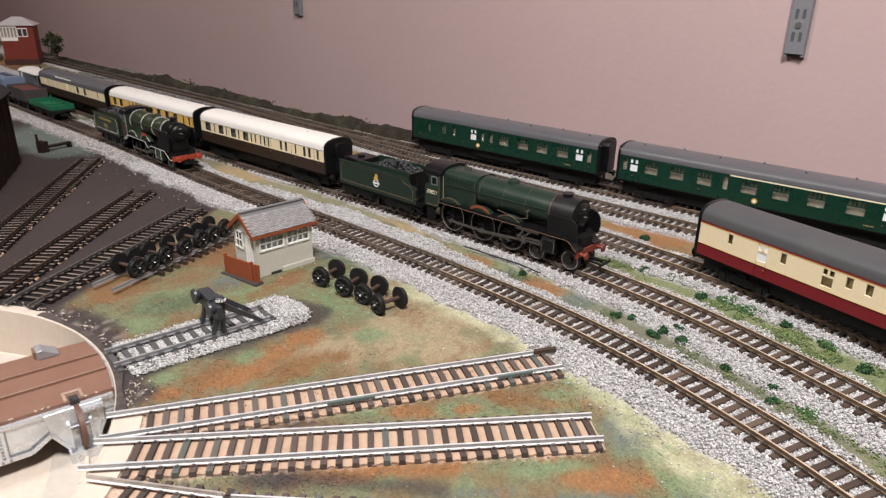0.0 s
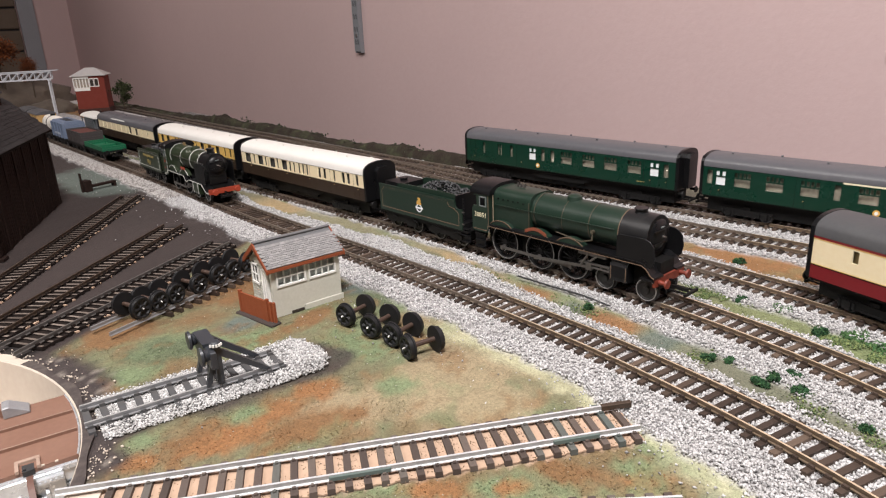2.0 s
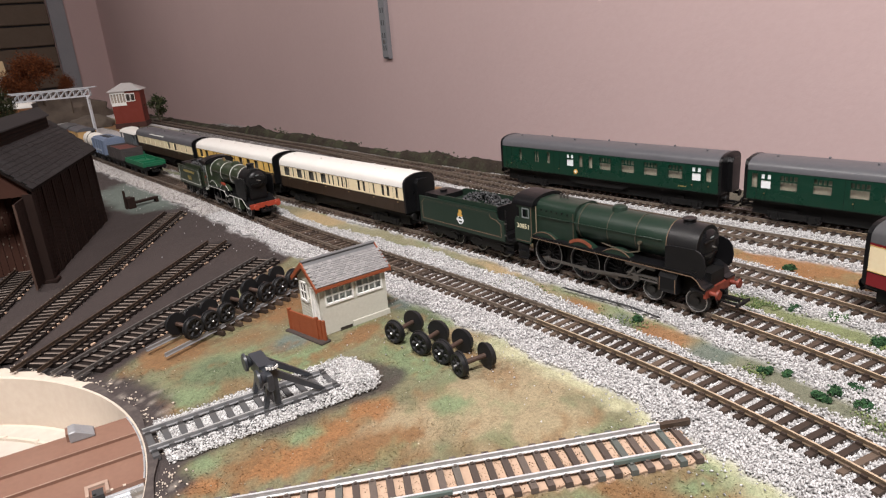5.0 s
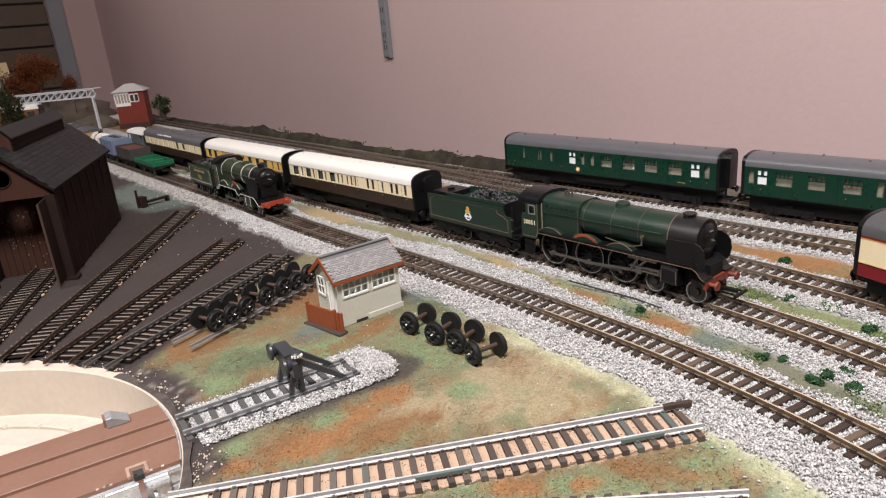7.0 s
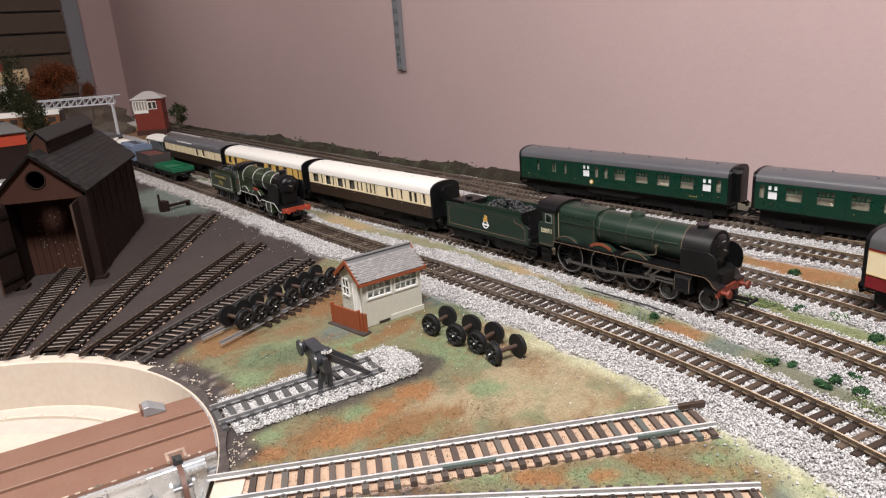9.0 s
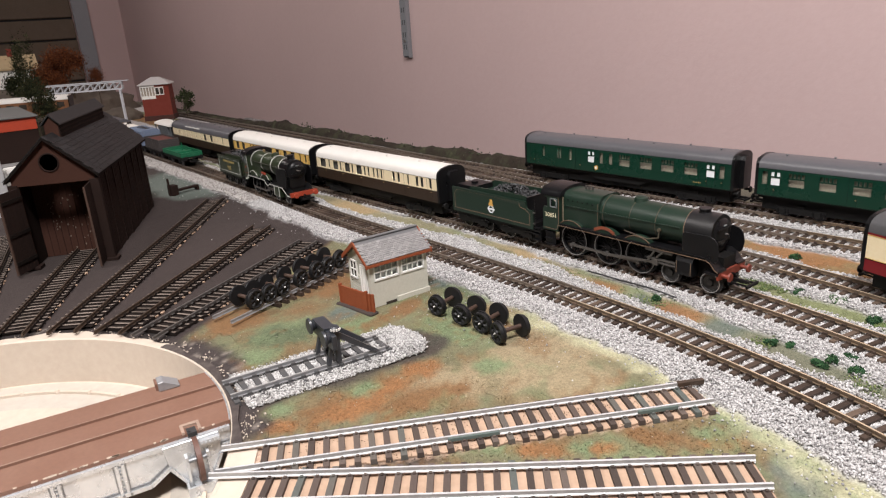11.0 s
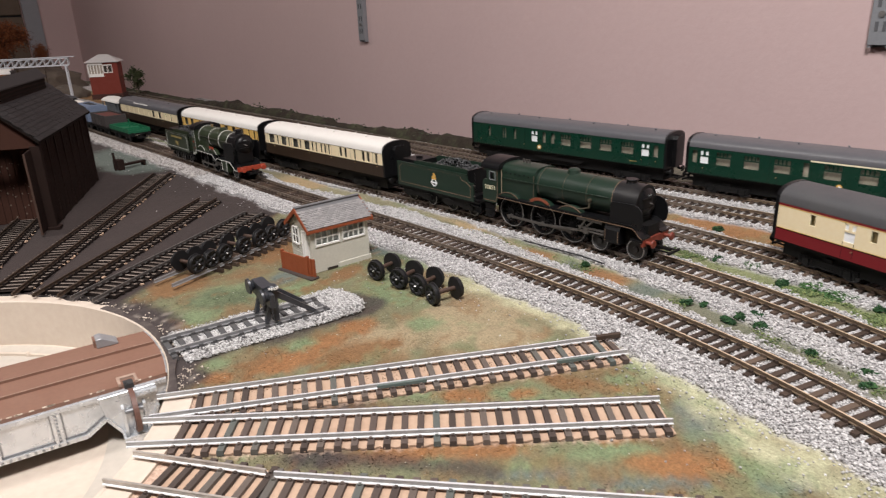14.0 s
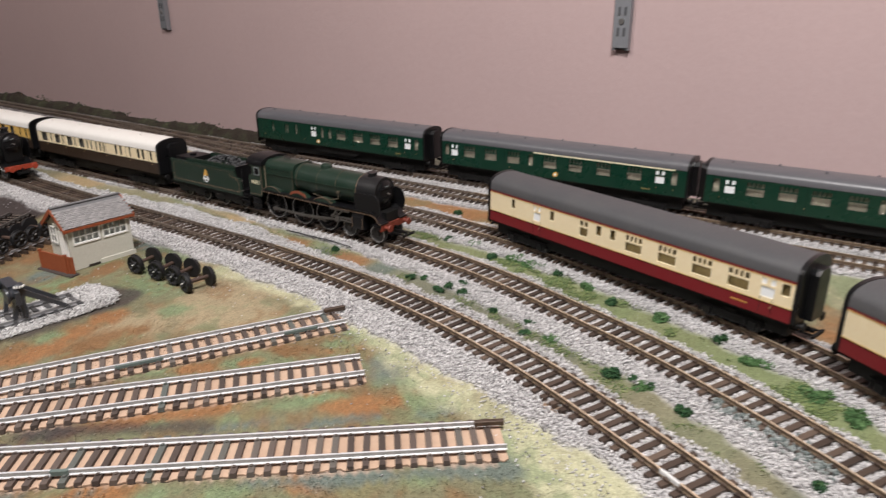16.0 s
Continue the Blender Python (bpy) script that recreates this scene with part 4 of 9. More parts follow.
def crumbs():
    """Turf and flock lying on the coloured ground."""
    rng = np.random.RandomState(17)
    n = 160000
    x, y = rng.uniform(0.27, 0.70, n), rng.uniform(0.05, 0.74, n)
    side = (x - 0.285) * (0.735 - 0.622) - (y - 0.622) * (0.455 - 0.285)
    ok = (side > 0) & (ballast_mask(x, y) < 0.6) & (np.hypot(x - TT[0], y - TT[1]) > 0.178) & (vnoise(x, y, 0.015, 5) > rng.uniform(0.0, 0.8, n))
    on_ply = np.zeros(n, bool)
    for k, (a, b) in SIDINGS.items():
        d, t = seg_dist(x, y, a, b)
        if k == "siding_one":
            on_ply = (d < 0.0145) & (t < 0.98)
        else:
            ok &= d > 0.0135
    a, b = np.array(SIDINGS["siding_one"][0]), np.array(SIDINGS["siding_one"][1])
    u = (b - a) / np.linalg.norm(b - a)
    t, d = 1 - rng.beta(1.0, 1.8, 2600), rng.uniform(-0.0138, 0.0138, 2600)
    more = vnoise(t * 0.22, d, 0.006, 83) > 0.42
    more_x, more_y = (a[0] + (b - a)[0] * t - u[1] * d)[more], (a[1] + (b - a)[1] * t + u[0] * d)[more]
    ok &= ~on_ply
    x, y = np.r_[x[ok], more_x], np.r_[y[ok], more_y]
    on_ply = np.r_[np.zeros(ok.sum(), bool), np.ones(len(more_x), bool)]
    col = ground_colour(x, y)
    n = len(x)
    col *= rng.uniform(0.55, 1.5, (n, 1))
    col[rng.uniform(0, 1, n) < 0.03] = (0.46, 0.44, 0.36)
    col[on_ply] = np.array((0.17, 0.115, 0.06)) * rng.uniform(0.4, 1.4, (on_ply.sum(), 1))
    s = rng.uniform(0.0002, 0.00048, n)
    tet = np.array([(1, 0, -0.2), (-0.5, 0.87, -0.2), (-0.5, -0.87, -0.2), (0, 0, 0.6)])
    a = rng.uniform(0, 6.283, n)
    ca, sa = np.cos(a), np.sin(a)
    v = np.stack([ca[:, None] * tet[None, :, 0] - sa[:, None] * tet[None, :, 1], sa[:, None] * tet[None, :, 0] + ca[:, None] * tet[None, :, 1], np.broadcast_to(tet[:, 2], (n, 4))], 2)
    v = v * s[:, None, None] * rng.uniform(0.6, 1.3, (n, 4, 1)) + np.stack([x, y, s * 0.3 + 0.0009 * on_ply], 1)[:, None, :]
    f = (np.arange(n)[:, None, None] * 4 + np.array([(0, 1, 3), (1, 2, 3), (2, 0, 3), (0, 2, 1)])[None]).reshape(-1, 3)
    me = mesh_from("turf", v.reshape(-1, 3), f, [M_CRUMB], np.repeat(col, 4, axis=0))
    tagged(new("turf", me), "orange, green and straw coloured turf crumbs on the board", "turf", kind="stuff")


crumbs()


def hills():
    """Low turf bank along the back edge, behind the last line, lumpy with tufts."""
    ys = np.arange(0.80, 2.6, 0.005)
    n = len(ys)
    prof = np.linspace(0, 1, 21)
    base = CURVES[4].at(np.clip(ys, -0.3, 2.2)) + 0.021
    height = np.interp(ys, (0.83, 0.96, 1.02, 1.10, 1.20, 1.40, 1.50, 1.62, 1.80, 2.05), (0.012, 0.0145, 0.0125, 0.008, 0.0105, 0.014, 0.014, 0.007, 0.0025, 0.0)) + 0.0035 * (vnoise(ys, ys * 0, 0.04, 9) - 0.5)
    T, Yg = np.meshgrid(prof, ys)
    X = base[:, None] + T * 0.034
    Z = height[:, None] * np.sin(np.pi * np.minimum(1, T * 1.05) ** 0.65)
    rough = (fractal(X.ravel(), Yg.ravel(), 0.040, 91) - 0.5).reshape(X.shape) * 0.017 + (fractal(X.ravel(), Yg.ravel(), 0.007, 95) - 0.5).reshape(X.shape) * 0.004
    Z = np.maximum(Z + rough * np.clip(np.sin(np.pi * T), 0, 1) * np.clip((Yg - 0.80) / 0.08, 0.3, 1), -0.001)
    v = np.c_[X.ravel(), Yg.ravel(), Z.ravel()]
    m = len(prof)
    i = (np.arange(n - 1)[:, None] * m + np.arange(m - 1)[None, :]).ravel()
    me = mesh_from("hill_bank", v, np.c_[i, i + 1, i + 1 + m, i + m], [M_HILL])
    tagged(new("hill_bank", me), "low lumpy brown-green turf bank along the back of the board", "bank", kind="structure")
    rng = random.Random(6)
    bm = bmesh.new()
    for _ in range(420):
        k = int(len(ys) * rng.random() ** 1.2)
        t = rng.uniform(0.15, 0.75)
        c = Vector((base[k] + 0.034 * t, ys[k], max(0, Z[k, int(t * 20)]) + rng.uniform(-0.001, 0.0018)))
        k = int(min(len(ys) - 1, max(0, (k // 24) * 24 + rng.gauss(0, 3.5))))
        c.y = ys[k]
        s = rng.uniform(0.0009, 0.0026) * (0.5 if ys[k] < 0.9 else 1)
        vs = [bm.verts.new(c + Vector(d) * s * rng.uniform(0.5, 1.2)) for d in ((1, 0, 0), (-1, 0, 0), (0, 1, 0), (0, -1, 0), (0, 0, 0.8), (0, 0, -1))]
        for a, b, d in ((0, 2, 4), (2, 1, 4), (1, 3, 4), (3, 0, 4), (2, 0, 5), (1, 2, 5), (3, 1, 5), (0, 3, 5)):
            bm.faces.new((vs[a], vs[b], vs[d]))
    ob = finish(bm, "scrub", per_piece("scrub", [(0.0, (0.022, 0.028, 0.016)), (0.6, (0.050, 0.058, 0.033)), (0.9, (0.088, 0.090, 0.055)), (1.0, (0.15, 0.14, 0.10))], 0.95, 900, island=True))
    tagged(ob, "dark tufts of scrub on the turf bank", "scrub", kind="stuff")


hills()


def flock():
    """Green flock sprinkled in drifts between the lines."""
    rng = np.random.RandomState(23)
    n = 85000
    y = rng.uniform(0.02, 0.62, n)
    k = rng.randint(0, 2, n)
    a = np.where(k == 0, CURVES[0].at(y) + 0.019, CURVES[1].at(y) + 0.018)
    b = np.where(k == 0, CURVES[1].at(y) - 0.030, CURVES[2].at(y) - 0.024)
    x = a + (b - a) * np.clip(rng.normal(0.5, 0.25, n), 0, 1)
    m = (fractal(x, y, 0.028, 51) > 0.50 + 0.10 * rng.uniform(0, 1, n)) & (rng.uniform(0, 1, n) < np.clip(1.15 - y * 1.6, 0.12, 1) * np.where(k == 0, 0.3, 1.0))
    x, y = x[m], y[m]
    n = len(x)
    s = rng.uniform(0.0003, 0.0008, n)
    tet = np.array([(1, 0, -0.4), (-0.5, 0.87, -0.4), (-0.5, -0.87, -0.4), (0, 0, 1.0)])
    v = tet[None] * s[:, None, None] * rng.uniform(0.5, 1.4, (n, 4, 1)) + np.stack([x, y, s * 0.5 + 0.0006 * rng.uniform(0, 1, n)], 1)[:, None, :]
    f = (np.arange(n)[:, None, None] * 4 + np.array([(0, 1, 3), (1, 2, 3), (2, 0, 3), (0, 2, 1)])[None]).reshape(-1, 3)
    shade = rng.uniform(0, 1, (n, 1))
    col = np.array((0.065, 0.110, 0.045))[None] * (1 - shade) + np.array((0.215, 0.255, 0.095))[None] * shade
    me = mesh_from("flock", v.reshape(-1, 3), f, [M_CRUMB], np.repeat(col, 4, axis=0))
    tagged(new("flock", me), "bright and dark green flock sprinkled between the tracks", "flock", kind="stuff")


flock()


def ragged(rng, w, h):
    """Several torn tufts of unlike size grouped into one uneven clump."""
    bm = bmesh.new()
    for k in range(7):
        a, q = rng.uniform(0, 6.283), rng.uniform(0.0, 0.85)
        c = Vector((w * q * math.cos(a), w * 0.75 * q * math.sin(a), h * rng.uniform(-0.5, 0.35) * (1.2 - q)))
        r = w * rng.uniform(0.22, 0.48)
        for _ in range(int(40 + 9000 * w)):
            d = Vector((rng.gauss(0, 1), rng.gauss(0, 1), rng.gauss(0, 1) * min(1.0, h / w))).normalized() * r * rng.uniform(0.2, 1.0) ** 0.5
            p, s = c + d, rng.uniform(0.00028, 0.00075)
            vs = [bm.verts.new(p + Vector((rng.gauss(0, s), rng.gauss(0, s), rng.gauss(0, s)))) for _ in range(4)]
            for i, j, m in ((0, 1, 2), (0, 3, 1), (1, 3, 2), (2, 3, 0)):
                bm.faces.new((vs[i], vs[j], vs[m]))
    return bm


def bush(x, y, w, h, mat, seed, label="small clump of dark green foam foliage"):
    rng = random.Random(seed)
    w, h = w * 1.08, h * 0.8
    ob = finish(ragged(rng, w, h), "bush", mat)
    ob.matrix_world = pose(x, y, h * 0.72, 0, 0, rng.uniform(0, 360))
    return tagged(ob, label, "bush", "foam bushes")


for k, (x, y, w, h) in enumerate([(0.684, 0.431, 0.0042, 0.0045), (0.549, 0.344, 0.004, 0.0028), (0.558, 0.339, 0.004, 0.0028), (0.545, 0.330, 0.005, 0.003), (0.540, 0.346, 0.004, 0.0025),
                                  (0.552, 0.457, 0.004, 0.0035), (0.626, 0.401, 0.004, 0.003), (0.612, 0.350, 0.005, 0.003), (0.612, 0.294, 0.004, 0.003), (0.590, 0.244, 0.005, 0.003),
                                  (0.577, 0.172, 0.005, 0.004), (0.506, 0.208, 0.005, 0.0035), (0.492, 0.166, 0.0048, 0.004), (0.534, 0.300, 0.003, 0.002), (0.532, 0.274, 0.004, 0.0025), (0.520, 0.269, 0.003, 0.002), (0.546, 0.376, 0.003, 0.0025), (0.551, 0.368, 0.0024, 0.002),
                                  (0.508, 0.198, 0.0024, 0.002), (0.506, 0.188, 0.0024, 0.002), (0.472, 0.106, 0.004, 0.003)]):
    bush(x, y, w, h, M_BUSH, 100 + k)
for k, (x, y, w, h) in enumerate([(0.622, 0.335, 0.008, 0.002), (0.617, 0.318, 0.009, 0.002), (0.603, 0.268, 0.007, 0.002), (0.586, 0.208, 0.008, 0.0022), (0.563, 0.150, 0.008, 0.002),
                                  (0.547, 0.118, 0.009, 0.003), (0.535, 0.100, 0.009, 0.003), (0.630, 0.378, 0.006, 0.0015), (0.524, 0.252, 0.006, 0.0012), (0.506, 0.190, 0.006, 0.0012)]):
    bush(x, y, w, h, M_BUSH_BRIGHT, 200 + k, "low patch of bright green foam turf")


# ---- turntable ----
M_LEVER = paint("worn_grey_plastic", (0.27, 0.27, 0.28), 0.45, 0.5, 160, 0.1, (0.42, 0.41, 0.40))
M_GROOVE_SHADE = paint("groove_shade_brown", (0.060, 0.033, 0.025), 0.8, 0.3, 120, 0, (0.11, 0.06, 0.045))


def turntable():
    root = thing("turntable", "cream plastic model turntable with a brown bridge deck", "turntable")
    cx, cy = TT
    bm = bmesh.new()
    lathe(bm, [(-PIT - 0.004, TT_R + 0.001), (-0.0005, TT_R + 0.001), (0.0012, TT_R + 0.0005), (0.0012, TT_R - 0.0010), (0.0004, TT_R - 0.0018), (-PIT, TT_R - 0.0026)], (cx, cy, 0), "z", 96)
    bm.faces.ensure_lookup_table()
    part("well_wall", bm, M_CREAM_PLASTIC, root, smooth=True)
    for f in [f for f in bpy.data.meshes[root.children[0].data.name].polygons if len(f.vertices) > 8]:
        f.use_smooth = False
    bm = bmesh.new()
    lathe(bm, [(-PIT - 0.003, TT_R - 0.004), (-PIT + 0.0005, TT_R - 0.0052), (-PIT + 0.0005, TT_R - 0.034), (-PIT - 0.0010, TT_R - 0.038), (-PIT - 0.0010, 0.002)], (cx, cy, 0), "z", 96)
    part("well_floor", bm, M_CREAM_DARK, root, "cream well floor", smooth=True)
    bm = bmesh.new()
    seg = 96
    for r0, r1, z0, z1 in ((TT_R - 0.0195, TT_R - 0.0175, -PIT + 0.0004, -PIT + 0.0022),):
        ring = []
        for i in range(seg):
            a = 2 * math.pi * i / seg
            ring.append([bm.verts.new((cx + r * math.cos(a), cy + r * math.sin(a), z)) for r, z in ((r0, z0), (r0, z1), (r1, z1), (r1, z0))])
        for a, b in zip(ring, ring[1:] + ring[:1]):
            for j in range(4):
                bm.faces.new((a[j], b[j], b[(j + 1) % 4], a[(j + 1) % 4]))
    part("ring_rail", bm, M_CREAM_PLASTIC, root)
    for i in range(40):
        a = 2 * math.pi * (i + 0.5) / 40
        bm = bmesh.new()
        c = (cx + (TT_R - 0.0185) * math.cos(a), cy + (TT_R - 0.0185) * math.sin(a), -PIT + 0.0004)
        lathe(bm, [(0, 0.0017), (0.0014, 0.0016), (0.0026, 0.001)], c, "z", 8)
        part("rail_chair", bm, M_CREAM_PLASTIC, root)
    # the bridge, built along x about the pivot, then turned
    turn = pose(cx, cy, 0, 0, 0, -7.5)

    def bpart(name, bm, mat, label=""):
        ob = part(name, bm, mat, root, label)
        ob.matrix_basis = turn
        return ob

    R, W = TT_R - 0.0022, 0.0300
    arc = [(R * math.cos(a), R * math.sin(a)) for a in np.linspace(-math.asin(W / R), math.asin(W / R), 13)]
    outline = arc + [(-x, -y) for x, y in arc]
    bm = bmesh.new()
    ext(bm, outline, -0.0016, 0.0004, "z")
    bpart("deck", bm, M_DECK, "brown bridge deck with a pale edge")
    for yy in (-0.0092, 0.0092):
        e = math.sqrt(R * R - yy * yy) - 0.001
        bm = bmesh.new()
        box(bm, -e, e, yy - 0.0004, yy + 0.0005, 0.0002, 0.0018)
        bpart("bridge_rail", bm, M_DECK, "moulded brown rail along the deck")
        # pale line on the rail top, a highlight put in as colour
        bm = bmesh.new()
        box(bm, -e, e, yy - 0.00035, yy + (0.00005 if yy < 0 else -0.0001), 0.0017, 0.0020)
        bpart("rail_wear", bm, M_DECK_EDGE, "pale line painted as a highlight along the rail")
        # dark strip in place of the shade in a groove
        bm = bmesh.new()
        box(bm, -e, e, yy + 0.0005, yy + 0.0013, 0.0003, 0.0006)
        bpart("flangeway", bm, M_GROOVE_SHADE, "dark strip painted as the groove's shade beside the rail")
    for s in (1, -1):
        bm = bmesh.new()
        ext(bm, [(s * x * 1.001, s * y * 1.001) for x, y in arc] + [(s * x * 0.9965, s * y * 0.9965) for x, y in arc[::-1]], -0.0004, 0.0007, "z")
        bpart("end_trim", bm, M_GIRDER, "pale metal trim round the deck end")
    for s in (-1, 1):
        yo = s * (W + 0.0006)
        L = math.sqrt(R * R - W * W) - 0.001
        bm = bmesh.new()
        a, b = sorted((yo, yo - s * 0.003))
        ext(bm, [(-L, -0.0016), (-L, -0.012), (-L + 0.026, -0.012), (-L + 0.040, -0.021), (L - 0.040, -0.021), (L - 0.026, -0.012), (L, -0.012), (L, -0.0016)], a, b, "y")
        bpart("girder", bm, M_GIRDER, "silver painted plate girder")
        bm = bmesh.new()
        a, b = sorted((yo, yo + s * 0.0014))
        for (xa, za), (xb, zb) in zip([(-L, -0.0115), (-L + 0.026, -0.0115), (-L + 0.040, -0.0205), (L - 0.040, -0.0205), (L - 0.026, -0.0115)], [(-L + 0.026, -0.0115), (-L + 0.040, -0.0205), (L - 0.040, -0.0205), (L - 0.026, -0.0115), (L, -0.0115)]):
            strip(bm, [(xa, za), (xb, zb)], 0.0022, 0.0016, yo, s)
        strip(bm, [(-L, -0.0028), (L, -0.0028)], 0.0018, 0.0012, yo, s)
        bpart("girder_flange", bm, M_GIRDER)
        # thin dark line inside the flange, standing for its shade
        bm = bmesh.new()
        for (xa, za), (xb, zb) in zip([(-L, -0.0098), (-L + 0.0265, -0.0098), (-L + 0.0405, -0.0188), (L - 0.0405, -0.0188), (L - 0.0265, -0.0098)], [(-L + 0.0265, -0.0098), (-L + 0.0405, -0.0188), (L - 0.0405, -0.0188), (L - 0.0265, -0.0098), (L, -0.0098)]):
            strip(bm, [(xa, za), (xb, zb)], 0.0006, 0.0005, yo, s)
        bpart("grime_bead", bm, M_RIVET, "dark line painted as shade along the flange")
        for k in range(9):
            x = -0.106 + 0.0265 * k
            bm = bmesh.new()
            for dx in (-0.0014, 0.0014):
                box(bm, x + dx - 0.0007, x + dx + 0.0007, *sorted((yo, yo + s * 0.0013)), -0.0195, -0.004)
            for j in range(7):
                rod(bm, (x, yo, -0.006 - 0.002 * j), (x, yo + s * 0.0009, -0.006 - 0.002 * j), 0.0005, 6)
            bpart("stiffener", bm, M_GIRDER)
            # the same painted shade on both sides of the stiffener
            bm = bmesh.new()
            for dx in (-0.0026, 0.0026):
                box(bm, x + dx - 0.00025, x + dx + 0.00025, *sorted((yo, yo + s * 0.0005)), -0.0190, -0.004)
            bpart("grime_bead", bm, M_RIVET)
        bm = bmesh.new()
        for k in range(int(2 * (L - 0.045) / 0.0034)):
            x = -L + 0.045 + 0.0034 * k
            rod(bm, (x, yo + s * 0.0012, -0.0205), (x, yo + s * 0.0022, -0.0205), 0.00065, 6)
        for k in range(7):
            for e in (-1, 1):
                x = e * (L - 0.002 - 0.0034 * k)
                rod(bm, (x, yo + s * 0.0012, -0.0115), (x, yo + s * 0.0022, -0.0115), 0.00065, 6)
        tagged(bpart("rivets", bm, M_RIVET, "rows of moulded rivets"), kind="stuff")
        # end carriages with the carrying wheel
        for e in (-1, 1):
            xc = e * (L - 0.0175)
            bm = bmesh.new()
            ext(bm, [(xc - 0.0150, -0.0022), (xc + 0.0118, -0.0022), (xc + 0.0118, -0.0150), (xc + 0.0040, -0.0290), (xc - 0.0030, -0.0290), (xc - 0.0130, -0.0150)], *sorted((yo + s * 0.0004, yo + s * 0.0022)), "y")
            bpart("foot_plate", bevelled(bm, 0.0003, 1), M_GIRDER, "silver foot plate behind the wheel")
            for off in (-0.0052, 0.0048):
                bm = bmesh.new()
                ext(bm, [(yo + s * 0.0020, -0.0085), (yo + s * 0.0045, -0.0100), (yo + s * 0.0062, -0.0285), (yo + s * 0.0020, -0.0285)], xc + off - 0.0007, xc + off + 0.0007, "x")
                bpart("cheek_plate", bm, M_GIRDER, "silver cheek plate beside the wheel")
            bm = bmesh.new()
            strip(bm, [(xc + 0.0020, -0.0048), (xc + 0.0118, -0.0048)], 0.0022, 0.0024, yo + s * 0.0020, s)
            strip(bm, [(xc - 0.0130, -0.0135), (xc - 0.0040, -0.0280)], 0.0014, 0.0016, yo + s * 0.0020, s)
            strip(bm, [(xc + 0.0112, -0.0140), (xc + 0.0045, -0.0280)], 0.0014, 0.0016, yo + s * 0.0020, s)
            for q in range(5):
                rod(bm, (xc + 0.003 + 0.002 * q, yo + s * 0.0044, -0.0048), (xc + 0.003 + 0.002 * q, yo + s * 0.0052, -0.0048), 0.0006, 6)
            bpart("foot_flange", bm, M_GIRDER)
            bm = bmesh.new()
            lathe(bm, [(-0.0008, 0.0015), (-0.0008, 0.0102), (-0.0012, 0.0112), (0.0012, 0.0112), (0.0008, 0.0102), (0.0008, 0.0015)], (xc, yo + s * 0.0036, -0.0125), "x", 36)
            bpart("carrying_wheel", bm, M_WHEEL_BROWN, "thin reddish-brown wheel")
            bm = bmesh.new()
            rod(bm, (xc - 0.0048, yo + s * 0.0036, -0.0125), (xc + 0.0048, yo + s * 0.0036, -0.0125), 0.0012, 10)
            bpart("wheel_axle", bm, M_RIVET)
            bm = bmesh.new()
            box(bm, xc - 0.0075, xc + 0.0075, *sorted((yo + s * 0.0022, yo + s * 0.0092)), -0.0298, -0.0288)
            box(bm, xc - 0.0075, xc + 0.0075, *sorted((yo + s * 0.0082, yo + s * 0.0092)), -0.0288, -0.0240)
            for q in (-0.0075, 0.0063):
                box(bm, xc + q, xc + q + 0.0012, *sorted((yo + s * 0.0022, yo + s * 0.0082)), -0.0288, -0.0240)
            bpart("wheel_tray", bm, M_GIRDER, "silver tray under the wheel")
            if s > 0:
                continue
            bm = bmesh.new()
            box(bm, xc - 0.0022, xc + 0.0022, *sorted((yo + s * 0.0004, yo - s * 0.0050)), -0.0030, 0.00055)
            bpart("wheel_slot", bm, M_SLOT, "dark slot over the wheel")
            bm = bmesh.new()
            box(bm, xc - 0.0046, xc + 0.0046, *sorted((yo - s * 0.0062, yo - s * 0.0082)), 0.0002, 0.0016)
            for q in (-1, 1):
                box(bm, *sorted((xc + q * 0.0032, xc + q * 0.0046)), *sorted((yo + s * 0.0002, yo - s * 0.0064)), 0.0002, 0.0016)
            bpart("slot_frame", bm, M_DECK_EDGE)
    for x, y in ((R - 0.024, W - 0.0045), (-R + 0.024, -W + 0.0045)):
        bm = bmesh.new()
        ext(bm, [(x - 0.0050, 0.0004), (x + 0.0060, 0.0004), (x + 0.0060, 0.0016), (x - 0.0020, 0.0060), (x - 0.0050, 0.0057)], y - 0.0042, y + 0.0046, "y")
        bpart("lever_cover", bevelled(bm, 0.0004, 1), M_LEVER, "small grey wedge cover")
        bm = bmesh.new()
        box(bm, x - 0.0062, x - 0.0050, y - 0.0020, y + 0.0052, 0.0004, 0.0046)
        bpart("lever_cheek", bm, M_DECK, "brown cheek behind the wedge")
    rng = random.Random(41)
    bm = bmesh.new()
    for k in range(44):
        x, q = rng.uniform(-R * 0.2, R * 0.97), rng.uniform(0.0004, 0.0013)
        box(bm, x - q, x + q * rng.uniform(0.6, 2.0), -W - 0.0001, -W + rng.uniform(0.0003, 0.0010), 0.0001, 0.00055)
    tagged(bpart("chipped_edge", bm, M_CREAM_PLASTIC, "pale chips along the edge of the deck"), kind="stuff")

    # cream apron at the siding ends
    bm = bmesh.new()
    ang = np.radians(np.linspace(-62, -27, 15))
    inner = [(cx + (TT_R - 0.001) * math.cos(a), cy + (TT_R - 0.001) * math.sin(a)) for a in ang]
    outer = [(cx + (TT_R + 0.012) * math.cos(a), cy + (TT_R + 0.012) * math.sin(a)) for a in ang]
    ext(bm, inner + outer[::-1], -0.001, 0.0011, "z")
    part("apron", bm, M_CREAM_PLASTIC, root, "cream apron under the siding rails")
    bm = bmesh.new()
